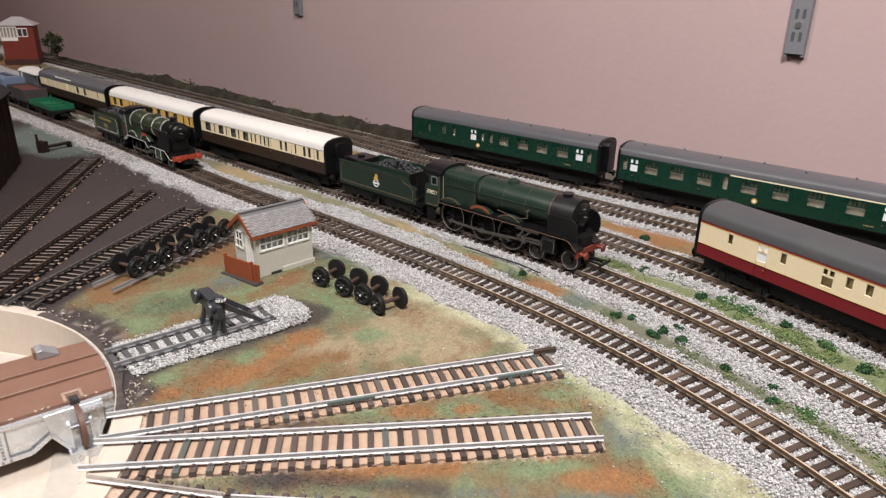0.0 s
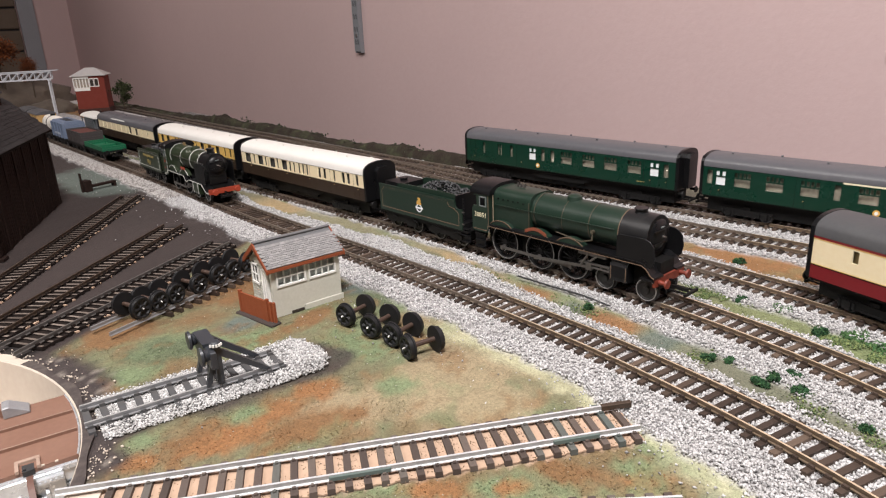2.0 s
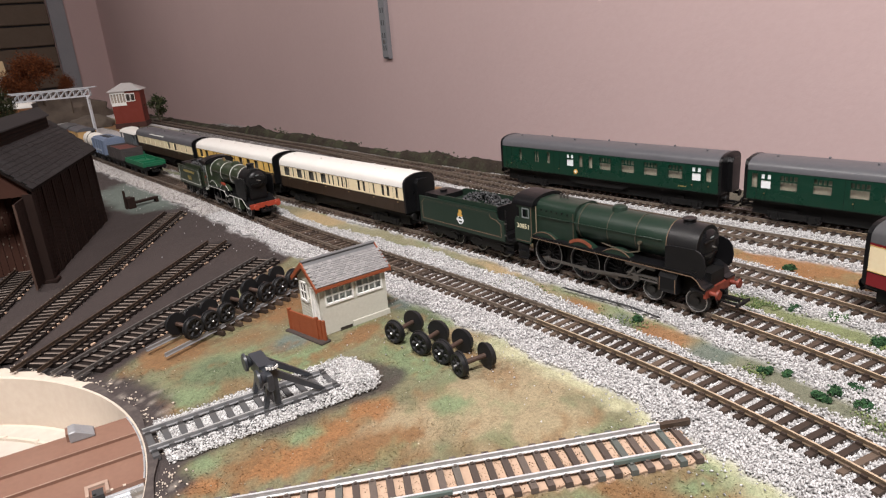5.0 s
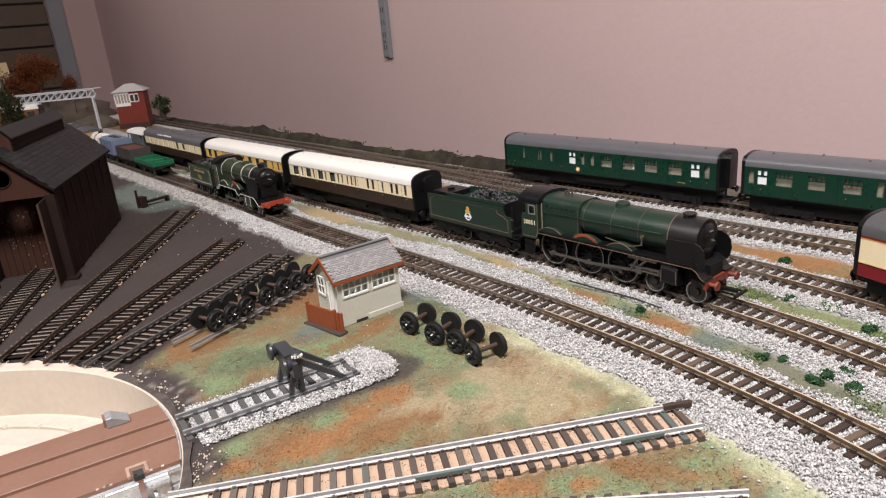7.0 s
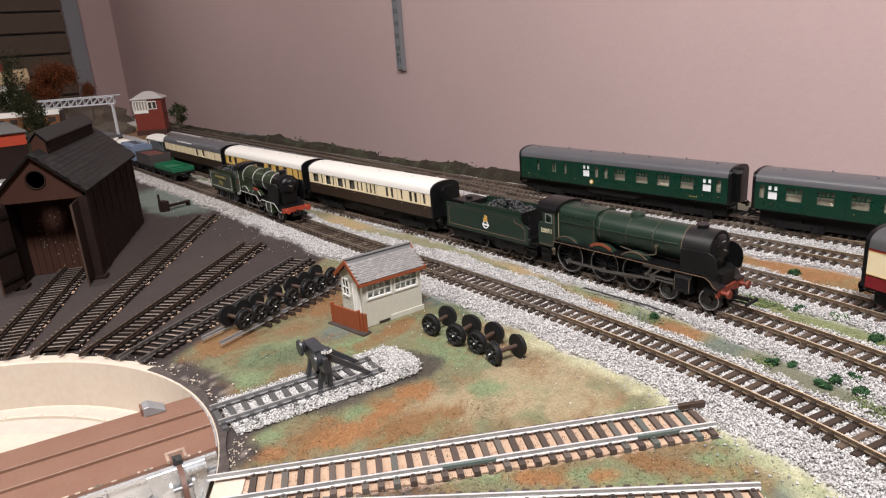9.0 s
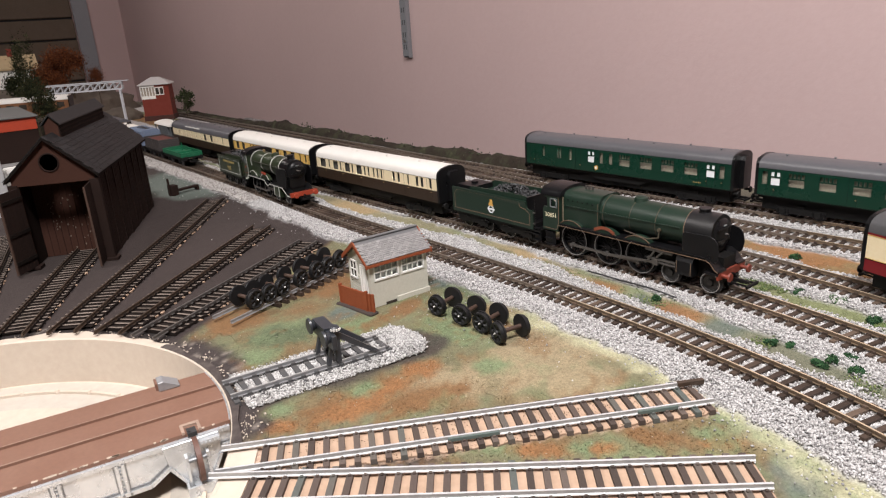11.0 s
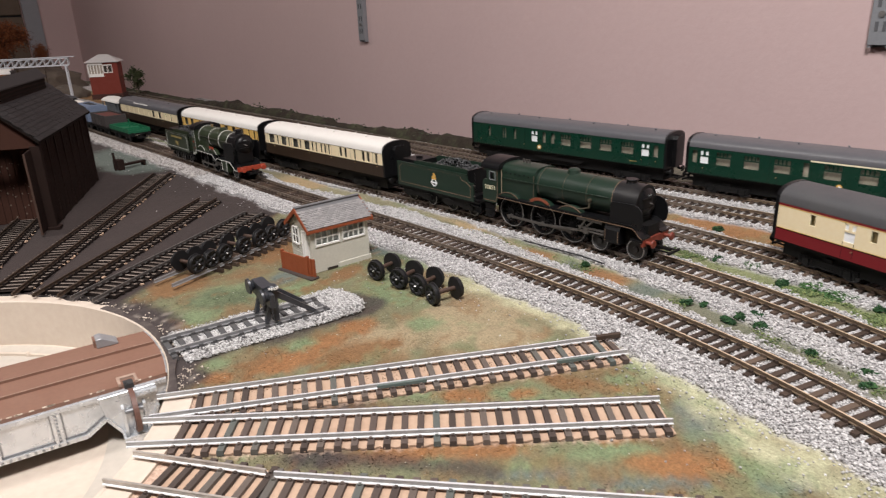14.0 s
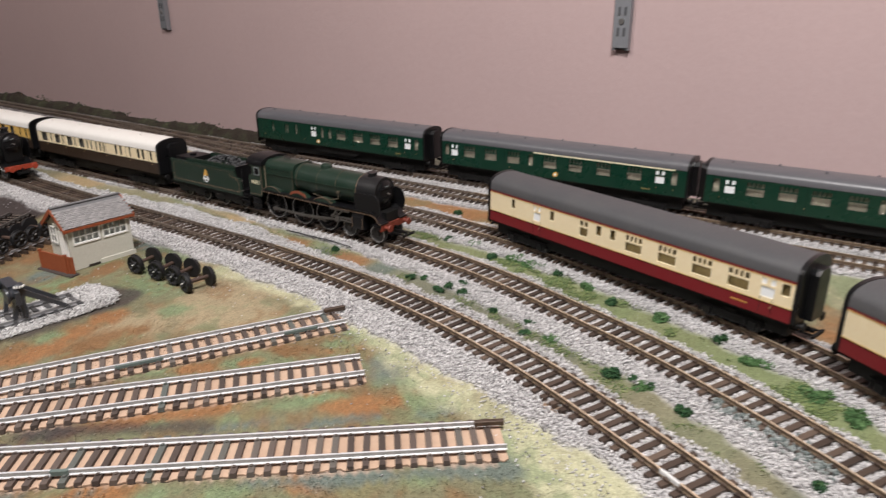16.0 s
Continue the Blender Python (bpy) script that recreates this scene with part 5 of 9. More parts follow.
    for a0, a1, w in ((22, 138, 0.0105),):
        an = np.radians(np.linspace(a0, a1, 60))
        i2 = [(cx + (TT_R - 0.001) * math.cos(a), cy + (TT_R - 0.001) * math.sin(a)) for a in an]
        o2 = [(cx + (TT_R + w * (0.62 + 0.25 * math.sin(a * 9) + 0.14 * math.sin(a * 41))) * math.cos(a), cy + (TT_R + w * (0.62 + 0.25 * math.sin(a * 9) + 0.14 * math.sin(a * 41))) * math.sin(a)) for a in an]
        ext(bm, i2 + o2[::-1], -0.001, 0.0009 if a0 > 0 else 0.0006, "z")
    part("rim_edge", bm, M_CREAM_PLASTIC, root, "ragged cream rim")
    bm = bmesh.new()
    an = np.radians(np.linspace(-27, 22, 30))
    i2 = [(cx + (TT_R - 0.0011) * math.cos(a), cy + (TT_R - 0.0011) * math.sin(a)) for a in an]
    o2 = [(cx + (TT_R + 0.0030 + 0.0012 * math.sin(a * 23)) * math.cos(a), cy + (TT_R + 0.0030 + 0.0012 * math.sin(a * 23)) * math.sin(a)) for a in an]
    ext(bm, i2 + o2[::-1], 0.0002, 0.0014, "z")
    part("painted_rim", bm, paint("dark_rim_paint", (0.052, 0.040, 0.038), 0.85, 0.5, 220, 0, (0.22, 0.19, 0.16), 0.5), root, "dark painted rim with pale chips")
    return root


turntable()


# ---- wheelmans hut ----
def hut():
    root = thing("lamp_hut", "grey-cream model platelayers hut with slate roof and terracotta bargeboards", "hut")
    root.matrix_world = pose(0.4368, 0.5975, 0, 0, 0, -1.5)
    hx, hy, ze, zr = 0.0232, 0.0148, 0.0325, 0.0435
    t = 0.0012
    wz0, wz1 = 0.0195, 0.0295
    fw = [(-0.0195, -0.0015), (0.0022, 0.0195)]
    # front wall with its two window openings
    bm = bmesh.new()
    box(bm, -hx, hx, -hy, -hy + t, 0.0, wz0)
    box(bm, -hx, hx, -hy, -hy + t, wz1, ze)
    for a, b in ((-hx, fw[0][0]), (fw[0][1], fw[1][0]), (fw[1][1], hx)):
        box(bm, a, b, -hy, -hy + t, wz0, wz1)
    part("front_wall", bm, M_HUT, root)
    bm = bmesh.new()
    box(bm, -0.0035, hx + 0.0010, -hy - 0.0009, -hy - 0.0001, -0.0003, 0.0036)
    part("base_plank", bevelled(bm, 0.0003, 1), M_HUT, root)
    # no gap is cut: a dark strip stands for its shade
    bm = bmesh.new()
    box(bm, -0.0125, -0.0040, -hy - 0.0005, -hy - 0.0001, -0.0003, 0.0017)
    part("base_gap", bm, M_DARKGAP, root, "dark strip standing for the shaded gap under the wall")
    bm = bmesh.new()
    box(bm, -hx, hx, hy - t, hy, 0.0, ze)
    part("back_wall", bm, M_HUT, root)
    gable = [(-hy + t, 0.0), (hy - t, 0.0), (hy - t, ze), (0, zr - 0.0006), (-hy + t, ze)]
    bm = bmesh.new()
    ext(bm, gable, hx - t, hx, "x")
    part("gable_wall", bm, M_HUT, root)
    bm = bmesh.new()
    ext(bm, gable, -hx, -hx + t, "x")
    part("gable_wall", bm, M_HUT, root)
    for k in range(9):
        z = 0.002 + 0.0021 * k
        bm = bmesh.new()
        box(bm, -hx - 0.0006, -hx, -0.0035, hy - t, z, z + 0.0017)
        part("weatherboard", bm, M_HUT, root)
    for a, b in fw:
        zc = (wz0 + wz1) / 2
        bm = bmesh.new()
        box(bm, a - 0.0008, b + 0.0008, -hy - 0.0007, -hy + t, wz0 - 0.0008, wz0 + 0.0003)
        w = part("window", bm, M_WHITE, root, "white painted window with glazing bars")
        for xa, xb, za, zb, deep in [(a - 0.0008, b + 0.0008, wz1 - 0.0003, wz1 + 0.0008, 0.0007)] + [(x - 0.0005, x + 0.0005, wz0, wz1, 0.0007) for x in (a - 0.0004, b + 0.0004)] + [(a + (b - a) * i / 4 - 0.00035, a + (b - a) * i / 4 + 0.00035, wz0, wz1, 0.0004) for i in (1, 2, 3)] + [(a, b, zc - 0.00035, zc + 0.00035, 0.0005)]:
            bm = bmesh.new()
            box(bm, xa, xb, -hy - deep, -hy + t * 0.8, za, zb)
            part("glazing_bar", bm, M_WHITE, w)
        for i in range(4):
            for j in range(2):
                x0, x1 = a + (b - a) * i / 4 + 0.0004, a + (b - a) * (i + 1) / 4 - 0.0004
                z0, z1 = (wz0, zc) if j == 0 else (zc, wz1)
                bm = bmesh.new()
                box(bm, x0, x1, -hy + 0.0003, -hy + 0.0005, z0, z1)
                part("pane", bm, M_GLASS, w).visible_shadow = False
    # window, door and steps in the gable end
    y0, y1 = 0.002, 0.0100
    bm = bmesh.new()
    box(bm, -hx - 0.0014, -hx - 0.0002, y0 - 0.001, y1 + 0.001, 0.0175, 0.0187)
    w = part("window", bm, M_WHITE, root, "white painted window with glazing bars")
    for ya, yb, za, zb in ((y0 - 0.001, y1 + 0.001, 0.0295, 0.0305), (y0 - 0.001, y0 + 0.0003, 0.0175, 0.0305), (y1 - 0.0003, y1 + 0.001, 0.0175, 0.0305), (y0, y1, 0.0236, 0.0243), (0.0057, 0.0064, 0.018, 0.030)):
        bm = bmesh.new()
        box(bm, -hx - 0.0012, -hx - 0.0002, ya, yb, za, zb)
        part("glazing_bar", bm, M_WHITE, w)
    bm = bmesh.new()
    box(bm, -hx - 0.0006, -hx - 0.0001, y0, y1, 0.0185, 0.0297)
    part("pane", bm, M_DARKGAP, w, "dark window panes")
    bm = bmesh.new()
    box(bm, -hx - 0.0012, -hx - 0.0001, -0.0115, -0.0040, 0.0045, 0.0295)
    for y in (-0.0115, -0.0078, -0.0043):
        box(bm, -hx - 0.0016, -hx - 0.0011, y, y + 0.0004, 0.0045, 0.0295)
    part("door", bm, M_WHITE, root, "white panelled door")
    # roof: base sheets, slates, ridge, bargeboards
    over, side = 0.0030, 0.0024
    slope = math.atan2(zr - ze, hy)
    L = (hy + side) / math.cos(slope)
    rz = zr + 0.0006
    for s in (-1, 1):
        bm = bmesh.new()
        ext(bm, [(0, rz), (s * (hy + side), rz - (hy + side) * math.tan(slope)), (s * (hy + side), rz - (hy + side) * math.tan(slope) + 0.0008), (0, rz + 0.0008)], -hx - over, hx + over, "x")
        part("roof_sheet", bm, M_RIDGE, root)
    bm = bmesh.new()
    box(bm, -0.00152, 0.00152, 0, 0.0023, 0, 0.0004)
    slate = finish(bm, "slate", M_SLATE, root)
    me = slate.data
    first = True
    rng = random.Random(3)
    back = bmesh.new()
    for s in (-1, 1):
        for row in range(11):
            for i in range(17):
                x = -hx - over + 0.0016 + i * 0.0032 + (0.0016 if row % 2 else 0)
                if x > hx + over - 0.001:
                    continue
                d = L - 0.0022 - row * 0.00153
                y, z = s * d * math.cos(slope), rz + 0.0009 - d * math.sin(slope) + rng.uniform(0, 0.00012)
                m = Matrix.Translation((x, y, z)) @ Matrix.Rotation(-s * (slope - 0.13), 4, "X") @ (pose(0, 0, 0) if s > 0 else pose(0, 0, 0, 0, 0, 180))
                if s > 0:
                    back.from_mesh(me)
                    back.verts.ensure_lookup_table()
                    for v in back.verts[-len(me.vertices):]:
                        v.co = m @ v.co
                    continue
                ob = slate if first else new("slate", me)
                first = False
                ob.parent = root
                ob.matrix_basis = m
    tagged(part("slates_hidden_side", back, M_SLATE, root), kind="stuff")
    bm = bmesh.new()
    box(bm, -hx - over, hx + over, -0.0013, 0.0013, rz + 0.0006, rz + 0.0019)
    part("ridge_cap", bevelled(bm, 0.0004, 1), M_RIDGE, root)
    zl = rz - (hy + side) * math.tan(slope)
    for e in (-1, 1):
        x = e * (hx + over)
        bm = bmesh.new()
        for s in (-1, 1):
            ext(bm, [(0, rz + 0.0012), (s * (hy + side + 0.0004), zl + 0.0008), (s * (hy + side + 0.0004), zl - 0.0020), (0, rz - 0.0022)], x - 0.0005, x + 0.0005, "x")
        part("bargeboard", bm, M_TERRA, root, "terracotta painted bargeboards")
    for s in (-1, 1):
        bm = bmesh.new()
        a, b = sorted((s * (hy + side), s * (hy + side + 0.0009)))
        box(bm, -hx - over, hx + over, a, b, zl - 0.0012, zl + 0.0007)
        part("gutter", bm, M_TERRA, root, "terracotta painted gutter board")
    bm = bmesh.new()
    box(bm, -hx + t, hx - t, -hy + 0.0026, hy - t, 0.001, 0.0285)
    part("interior", bm, paint("dusty_interior", (0.52, 0.51, 0.48), 0.8, 0.3, 60), root, "dim inside of the hut")
    return root


hut()


def hut_fence():
    root = thing("coal_bunker", "terracotta painted wooden bunker fence on a dark plinth beside the hut", "fence")
    root.matrix_world = pose(0.4045, 0.5930, 0, 0, 0, 100)
    for k in range(8):
        bm = bmesh.new()
        x = -0.0125 + 0.0032 * k
        box(bm, x, x + 0.00315, -0.0006, 0.0006 + 0.00008 * (k % 2), 0.0012, 0.0143)
        part("plank", bm, M_TERRA, root)
    for x in (-0.0135, 0.0135):
        bm = bmesh.new()
        box(bm, x - 0.0009, x + 0.0009, -0.001, 0.001, 0.0010, 0.0155)
        part("post", bm, M_TERRA, root)
    for k in range(2):
        bm = bmesh.new()
        x = -0.0160 - 0.0026 * k
        box(bm, x - 0.0010, x + 0.0010, -0.0012 - 0.0006 * k, 0.0002 - 0.0006 * k, 0.0010, 0.0140)
        part("picket", bm, M_TERRA, root)
    bm = bmesh.new()
    box(bm, -0.0205, 0.0165, -0.0040, 0.0035, -0.0005, 0.0014)
    part("plinth", bevelled(bm, 0.0006, 1), paint("dark_plinth", (0.042, 0.030, 0.026), 0.85, 0.3, 80), root, "dark brown plinth")


hut_fence()


# ---- wheel sets ----
def wheel_mesh(r, w=0.0031, holes=True):
    """One disc wheel on the y axis: flange, tread, dished web."""
    bm = bmesh.new()
    lathe(bm, [(-w * 0.5, r * 0.35), (-w * 0.5, r * 1.10), (-w * 0.22, r * 1.10), (-w * 0.16, r * 1.0), (w * 0.5, r * 0.97), (w * 0.5, r * 0.80), (w * 0.2, r * 0.74), (w * 0.2, r * 0.34), (w * 0.62, r * 0.28), (w * 0.62, r * 0.10)], (0, 0, 0), "y", 28)
    if holes:
        # spokes raised on the web: every third ring segment stands out
        ring = sorted((v for v in bm.verts if abs(v.co.y - w * 0.2) < 1e-6), key=lambda v: math.atan2(v.co.z, v.co.x))
        for v in ring:
            k = round((math.atan2(v.co.z, v.co.x) + math.pi) / (2 * math.pi) * 28)
            if k % 4 < 2:
                v.co.y = w * 0.44
    return bm


def wheel_set(x, y, angle, r=0.0066, z0=0.0, half=0.0088, group="spare wheel sets on the grass", label="black spoked wheel set with a brown axle lying on the grass"):
    root = thing("wheel_set", label, "wheel set", group)
    for s in (-1, 1):
        bm = wheel_mesh(r)
        for v in bm.verts:
            v.co = Vector((v.co.x, s * (v.co.y + half), v.co.z))
        part("wheel", bm, M_WHEEL, root, smooth=True)
        bm = bmesh.new()
        lathe(bm, [(0, 0.0008), (0.0013, 0.0006), (0.0020, 0.0002)], (0, 0, 0), "y", 10)
        for v in bm.verts:
            v.co = Vector((v.co.x, s * (v.co.y + half + 0.0014), v.co.z))
        part("pinpoint", bm, M_STEEL, root, "bright axle end")
    bm = bmesh.new()
    rod(bm, (0, -half, 0), (0, half, 0), 0.0014, 10)
    part("axle", bm, M_AXLE, root)
    root.matrix_world = pose(x, y, z0 + r * 1.1 - 0.0003, 0, 0, angle)
    return root


for x, y, a in ((0.4462, 0.5445, 12), (0.4478, 0.5215, 14), (0.4498, 0.5030, 10), (0.4472, 0.4825, -8)):
    wheel_set(x, y, a - 90)
WA, WB = SIDINGS["wheel_road"]
wheel_turn = math.degrees(math.atan2(WB[1] - WA[1], WB[0] - WA[0]))
for k, (t, r) in enumerate(((0.145, 0.0066), (0.235, 0.0062), (0.325, 0.0063), (0.455, 0.0062), (0.575, 0.0066), (0.665, 0.0062), (0.760, 0.0068))):
    wheel_set(WA[0] + (WB[0] - WA[0]) * t, WA[1] + (WB[1] - WA[1]) * t, wheel_turn, r, 0.0046, 0.0088, "wheel sets on the short road", "black disc wheel set standing on the short yard road")


# ---- buffer stop ----
def buffer_stop():
    root = thing("buffer_stop", "grey-black plastic rail-built buffer stop at the end of a short road", "buffer stop")
    a, b = SIDINGS["buffer_road"]
    root.matrix_world = pose(0.3530, 0.5318, 0.0048, 0, 0, math.degrees(math.atan2(b[1] - a[1], b[0] - a[0]))) @ Matrix.Diagonal((0.95, 1.0, 1.08, 1))
    g = GAUGE / 2
    bm = bmesh.new()
    box(bm, -0.0034, -0.0002, -g - 0.0065, g + 0.0065, 0.0095, 0.0176)
    part("beam", bevelled(bm, 0.0004, 1), M_BUFFERSTOP, root)
    for s in (-1, 1):
        bm = bmesh.new()
        lathe(bm, [(-0.0075, 0.0042), (-0.0062, 0.0045), (-0.0052, 0.0030), (-0.0030, 0.0024)], (0, s * 0.0112, 0.0155), "x", 16)
        part("buffer", bm, M_BUFFERSTOP, root, smooth=True)
        bm = bmesh.new()
        ext(bm, [(0.0, 0.0), (0.0030, 0.0), (0.0034, 0.0185), (-0.0004, 0.0185)], s * g - 0.0014, s * g + 0.0014, "y")
        part("upright", bm, M_BUFFERSTOP, root)
        bm = bmesh.new()
        ext(bm, [(0.0020, 0.0175), (0.0020, 0.0135), (0.0235, 0.0), (0.0275, 0.0)], s * g - 0.0013, s * g + 0.0013, "y")
        part("raking_strut", bm, M_BUFFERSTOP, root)
        bm = bmesh.new()
        ext(bm, [(-0.0060, 0.0), (-0.0035, 0.0), (0.0, 0.012), (-0.0015, 0.0135)], s * g - 0.0012, s * g + 0.0012, "y")
        part("front_strut", bm, M_BUFFERSTOP, root)
    bm = bmesh.new()
    box(bm, 0.0002, 0.0025, -g, g, 0.0060, 0.0085)
    part("cross_tie", bm, M_BUFFERSTOP, root)
    bm = bmesh.new()
    lathe(bm, [(0.0, 0.0030), (0.0020, 0.0030), (0.0028, 0.0022)], (0.001, -0.0098, 0.0180), "z", 14)
    part("lamp", bm, M_BUFFERSTOP, root)
    for i in range(5):
        bm = bmesh.new()
        a = -2.6 + 0.5 * i
        x, y = 0.001 + 0.0031 * math.cos(a), -0.0098 + 0.0031 * math.sin(a)
        box(bm, x - 0.0005, x + 0.0005, y - 0.0004, y + 0.0004, 0.0188, 0.0200)
        part("white_fleck", bm, M_WHITE, root, "white paint fleck")
    bm = bmesh.new()
    box(bm, -0.0042, 0.0030, -0.0062, 0.0122, 0.0172, 0.0188)
    part("top_timber", bm, M_BUFFERSTOP, root)


buffer_stop()


# ---- engine shed ----
M_GABLE = paint("gable_red_brown", (0.052, 0.0225, 0.0158), 0.85, 0.3, 60, 0, (0.070, 0.034, 0.024), 0.5, 0.15)


M_DOOR_EDGE = paint("pale_door_edge", (0.075, 0.045, 0.034), 0.8, 0.6, 90, 0, (0.03, 0.018, 0.013), 0.4, 0.2)


def engine_shed():
    root = thing("engine_shed", "dark brown timber model engine shed with slate roof and open doors", "engine shed")
    # local: x along the shed from the front gable, y across
    root.matrix_world = pose(0.2769, 0.8679, 0, 0, 0, 65.0)
    L, w, ze, za = 0.198, 0.0328, 0.0798, 0.1100
    t = 0.0022
    door_w, door_h = 0.0282, 0.0725
    for s in (-1, 1):
        bm = bmesh.new()
        box(bm, 0, L, *sorted((s * w, s * (w - t))), 0, ze)
        part("side_wall", bm, M_SHED, root)
        for k in range(8):
            x = 0.004 + k * (L - 0.008) / 7
            bm = bmesh.new()
            box(bm, x - 0.0024, x + 0.0024, *sorted((s * w, s * (w + 0.0009))), 0, ze - 0.004)
            part("pilaster", bm, M_SHED, root)
        for k in range(7):
            x = 0.004 + (k + 0.5) * (L - 0.008) / 7
            bm = bmesh.new()
            for j in range(6):
                xx = x - 0.012 + 0.0048 * j
                box(bm, xx, xx + 0.0006, *sorted((s * w, s * (w + 0.0003))), 0, ze - 0.004)
            part("board_joints", bm, M_SHED, root)
    # front gable with a door opening and a round light
    bm = bmesh.new()
    n = 20
    for s in (-1, 1):
        box(bm, -t, 0, *sorted((s * door_w, s * w)), 0, door_h)
    ring = [(0.0075 * math.cos(2 * math.pi * i / n + math.pi / 2), 0.0907 + 0.0075 * math.sin(2 * math.pi * i / n + math.pi / 2)) for i in range(n)]
    left = [(0, za)] + [(-w, ze), (-w, door_h), (0, door_h)] + [ring[i] for i in range(n // 2, -1, -1)]
    right = [(0, za), ] + [ring[0]] + [ring[i] for i in range(n - 1, n // 2 - 1, -1)] + [(0, door_h), (w, door_h), (w, ze)]
    ext(bm, [p for p in left], -t, 0, "x")
    ext(bm, [p for p in right], -t, 0, "x")
    part("front_gable", bm, M_GABLE, root, "reddish-brown boarded gable with a round opening")
    bm = bmesh.new()
    for i in range(n):
        a, b = 2 * math.pi * i / n, 2 * math.pi * (i + 1) / n
        rod(bm, (-t - 0.0002, 0.0076 * math.cos(a), 0.0907 + 0.0076 * math.sin(a)), (-t - 0.0002, 0.0076 * math.cos(b), 0.0907 + 0.0076 * math.sin(b)), 0.0007, 6)
    part("round_trim", bm, M_SHED, root)
    bm = bmesh.new()
    ext(bm, [(-w, 0), (w, 0), (w, ze), (0, za), (-w, ze)], L - t, L, "x")
    part("rear_gable", bm, M_SHED, root)
    for s in (-1, 1):
        bm = bmesh.new()
        box(bm, -0.004, 0.002, *sorted((s * (w - 0.0043), s * (w + 0.003))), 0, ze - 0.006)
        box(bm, -0.008, 0.003, *sorted((s * (w - 0.008), s * (w + 0.006))), 0, 0.0022)
        part("corner_post", bm, M_SHED, root)
        # open doors
        d = part("door", bmesh.new(), M_SHED, root, "open boarded door, light showing through chinks")
        d.matrix_basis = pose(-t, s * door_w, 0.002, 0, 0, 163 if s > 0 else 184)
        for j in range(5):
            bm = bmesh.new()
            box(bm, 0.0051 * j, 0.0051 * j + 0.0048, -0.0006, 0.0006, 0, door_h - 0.003)
            part("plank", bm, M_SHED, d)
        for z in (0.008, 0.032, 0.060):
            bm = bmesh.new()
            box(bm, 0, 0.0252, *sorted((s * 0.0006, s * 0.0014)), z, z + 0.003)
            part("ledge", bm, M_SHED_DARK, d)
        # paler strip along the free edge
        bm = bmesh.new()
        box(bm, 0.0254, 0.0266, -0.0008, 0.0008, 0, door_h - 0.003)
        part("edge_batten", bm, M_DOOR_EDGE, d, "paler strip along the edge of the door")
    for k in range(11):
        bm = bmesh.new()
        y = -w + t + 0.0002 + k * (2 * w - 2 * t) / 11
        box(bm, 0.030, 0.0312 + 0.0004 * (k % 2), y, y + (2 * w - 2 * t) / 11 - 0.0004, 0, ze - 0.002)
        part("screen_board", bm, M_GABLE, root, "brown boarding inside the doorway" if k == 0 else "")
    # small pale spots clustered on the boarding
    rng = random.Random(77)
    bm = bmesh.new()
    for _ in range(46):
        y = rng.choice((-0.012, -0.004, 0.004, 0.016)) + rng.gauss(0, 0.0022)
        z = rng.choice((0.022, 0.034, 0.050)) + rng.gauss(0, 0.007)
        q = rng.uniform(0.0003, 0.0008) * (1.8 if rng.random() < 0.08 else 1)
        ext(bm, [(y + q * rng.uniform(0.5, 1.1) * math.cos(a), z + q * rng.uniform(0.8, 1.8) * math.sin(a)) for a in (0, 1.3, 2.4, 3.5, 4.9)], 0.0293, 0.0301, "x")
    tagged(part("flaked_spots", bm, paint("pale_spot_tan", (0.17, 0.125, 0.095), 0.8, 0.4, 200), root, "small pale spots on the boarding"), kind="stuff")
    # roof
    slope = math.atan2(za - ze, w)
    run = w + 0.0045
    Ls = run / math.cos(slope)
    for s in (-1, 1):
        bm = bmesh.new()
        zl = za - run * math.tan(slope)
        ext(bm, [(0, za), (s * run, zl), (s * run, zl + 0.0018), (0, za + 0.0018)], -0.006, L + 0.005, "x")
        part("roof_sheet", bm, M_SHED_DARK, root)
    bm = bmesh.new()
    box(bm, -0.00243, 0.00243, 0, 0.0052, 0, 0.0006)
    slate = finish(bm, "slate", M_SLATE_DARK, root)
    first = True
    rng = random.Random(9)
    rows = int(Ls / 0.0046)
    for s in (-1,):
        for row in range(rows):
            for i in range(int((L + 0.011) / 0.0049)):
                x = -0.0035 + 0.0049 * i + (0.00245 if row % 2 else 0)
                d = Ls - 0.005 - row * 0.0046
                ob = slate if first else new("slate", slate.data)
                first = False
                ob.parent = root
                ob.matrix_basis = Matrix.Translation((x, s * d * math.cos(slope), za + 0.0021 - d * math.sin(slope) + rng.uniform(0, 0.0002))) @ Matrix.Rotation(-s * (slope - 0.06), 4, "X") @ (pose(0, 0, 0) if s > 0 else pose(0, 0, 0, 0, 0, 180))
    bm = bmesh.new()
    rngb = random.Random(10)
    for row in range(rows):
        for i in range(int((L + 0.011) / 0.0049)):
            x = -0.0035 + 0.0049 * i + (0.00245 if row % 2 else 0)
            d = Ls - 0.005 - row * 0.0046
            m = Matrix.Translation((x, d * math.cos(slope), za + 0.0021 - d * math.sin(slope) + rngb.uniform(0, 0.0002))) @ Matrix.Rotation(-(slope - 0.06), 4, "X")
            vs = [bm.verts.new(m @ Vector((px, py, pz))) for pz in (0, 0.0006) for py in (0, 0.0052) for px in (-0.00243, 0.00243)]
            for f in ((4, 5, 7, 6), (2, 6, 7, 3), (0, 4, 6, 2), (1, 3, 7, 5)):
                bm.faces.new([vs[q] for q in f])
    tagged(part("slates_hidden_side", bm, M_SLATE_DARK, root), kind="stuff")
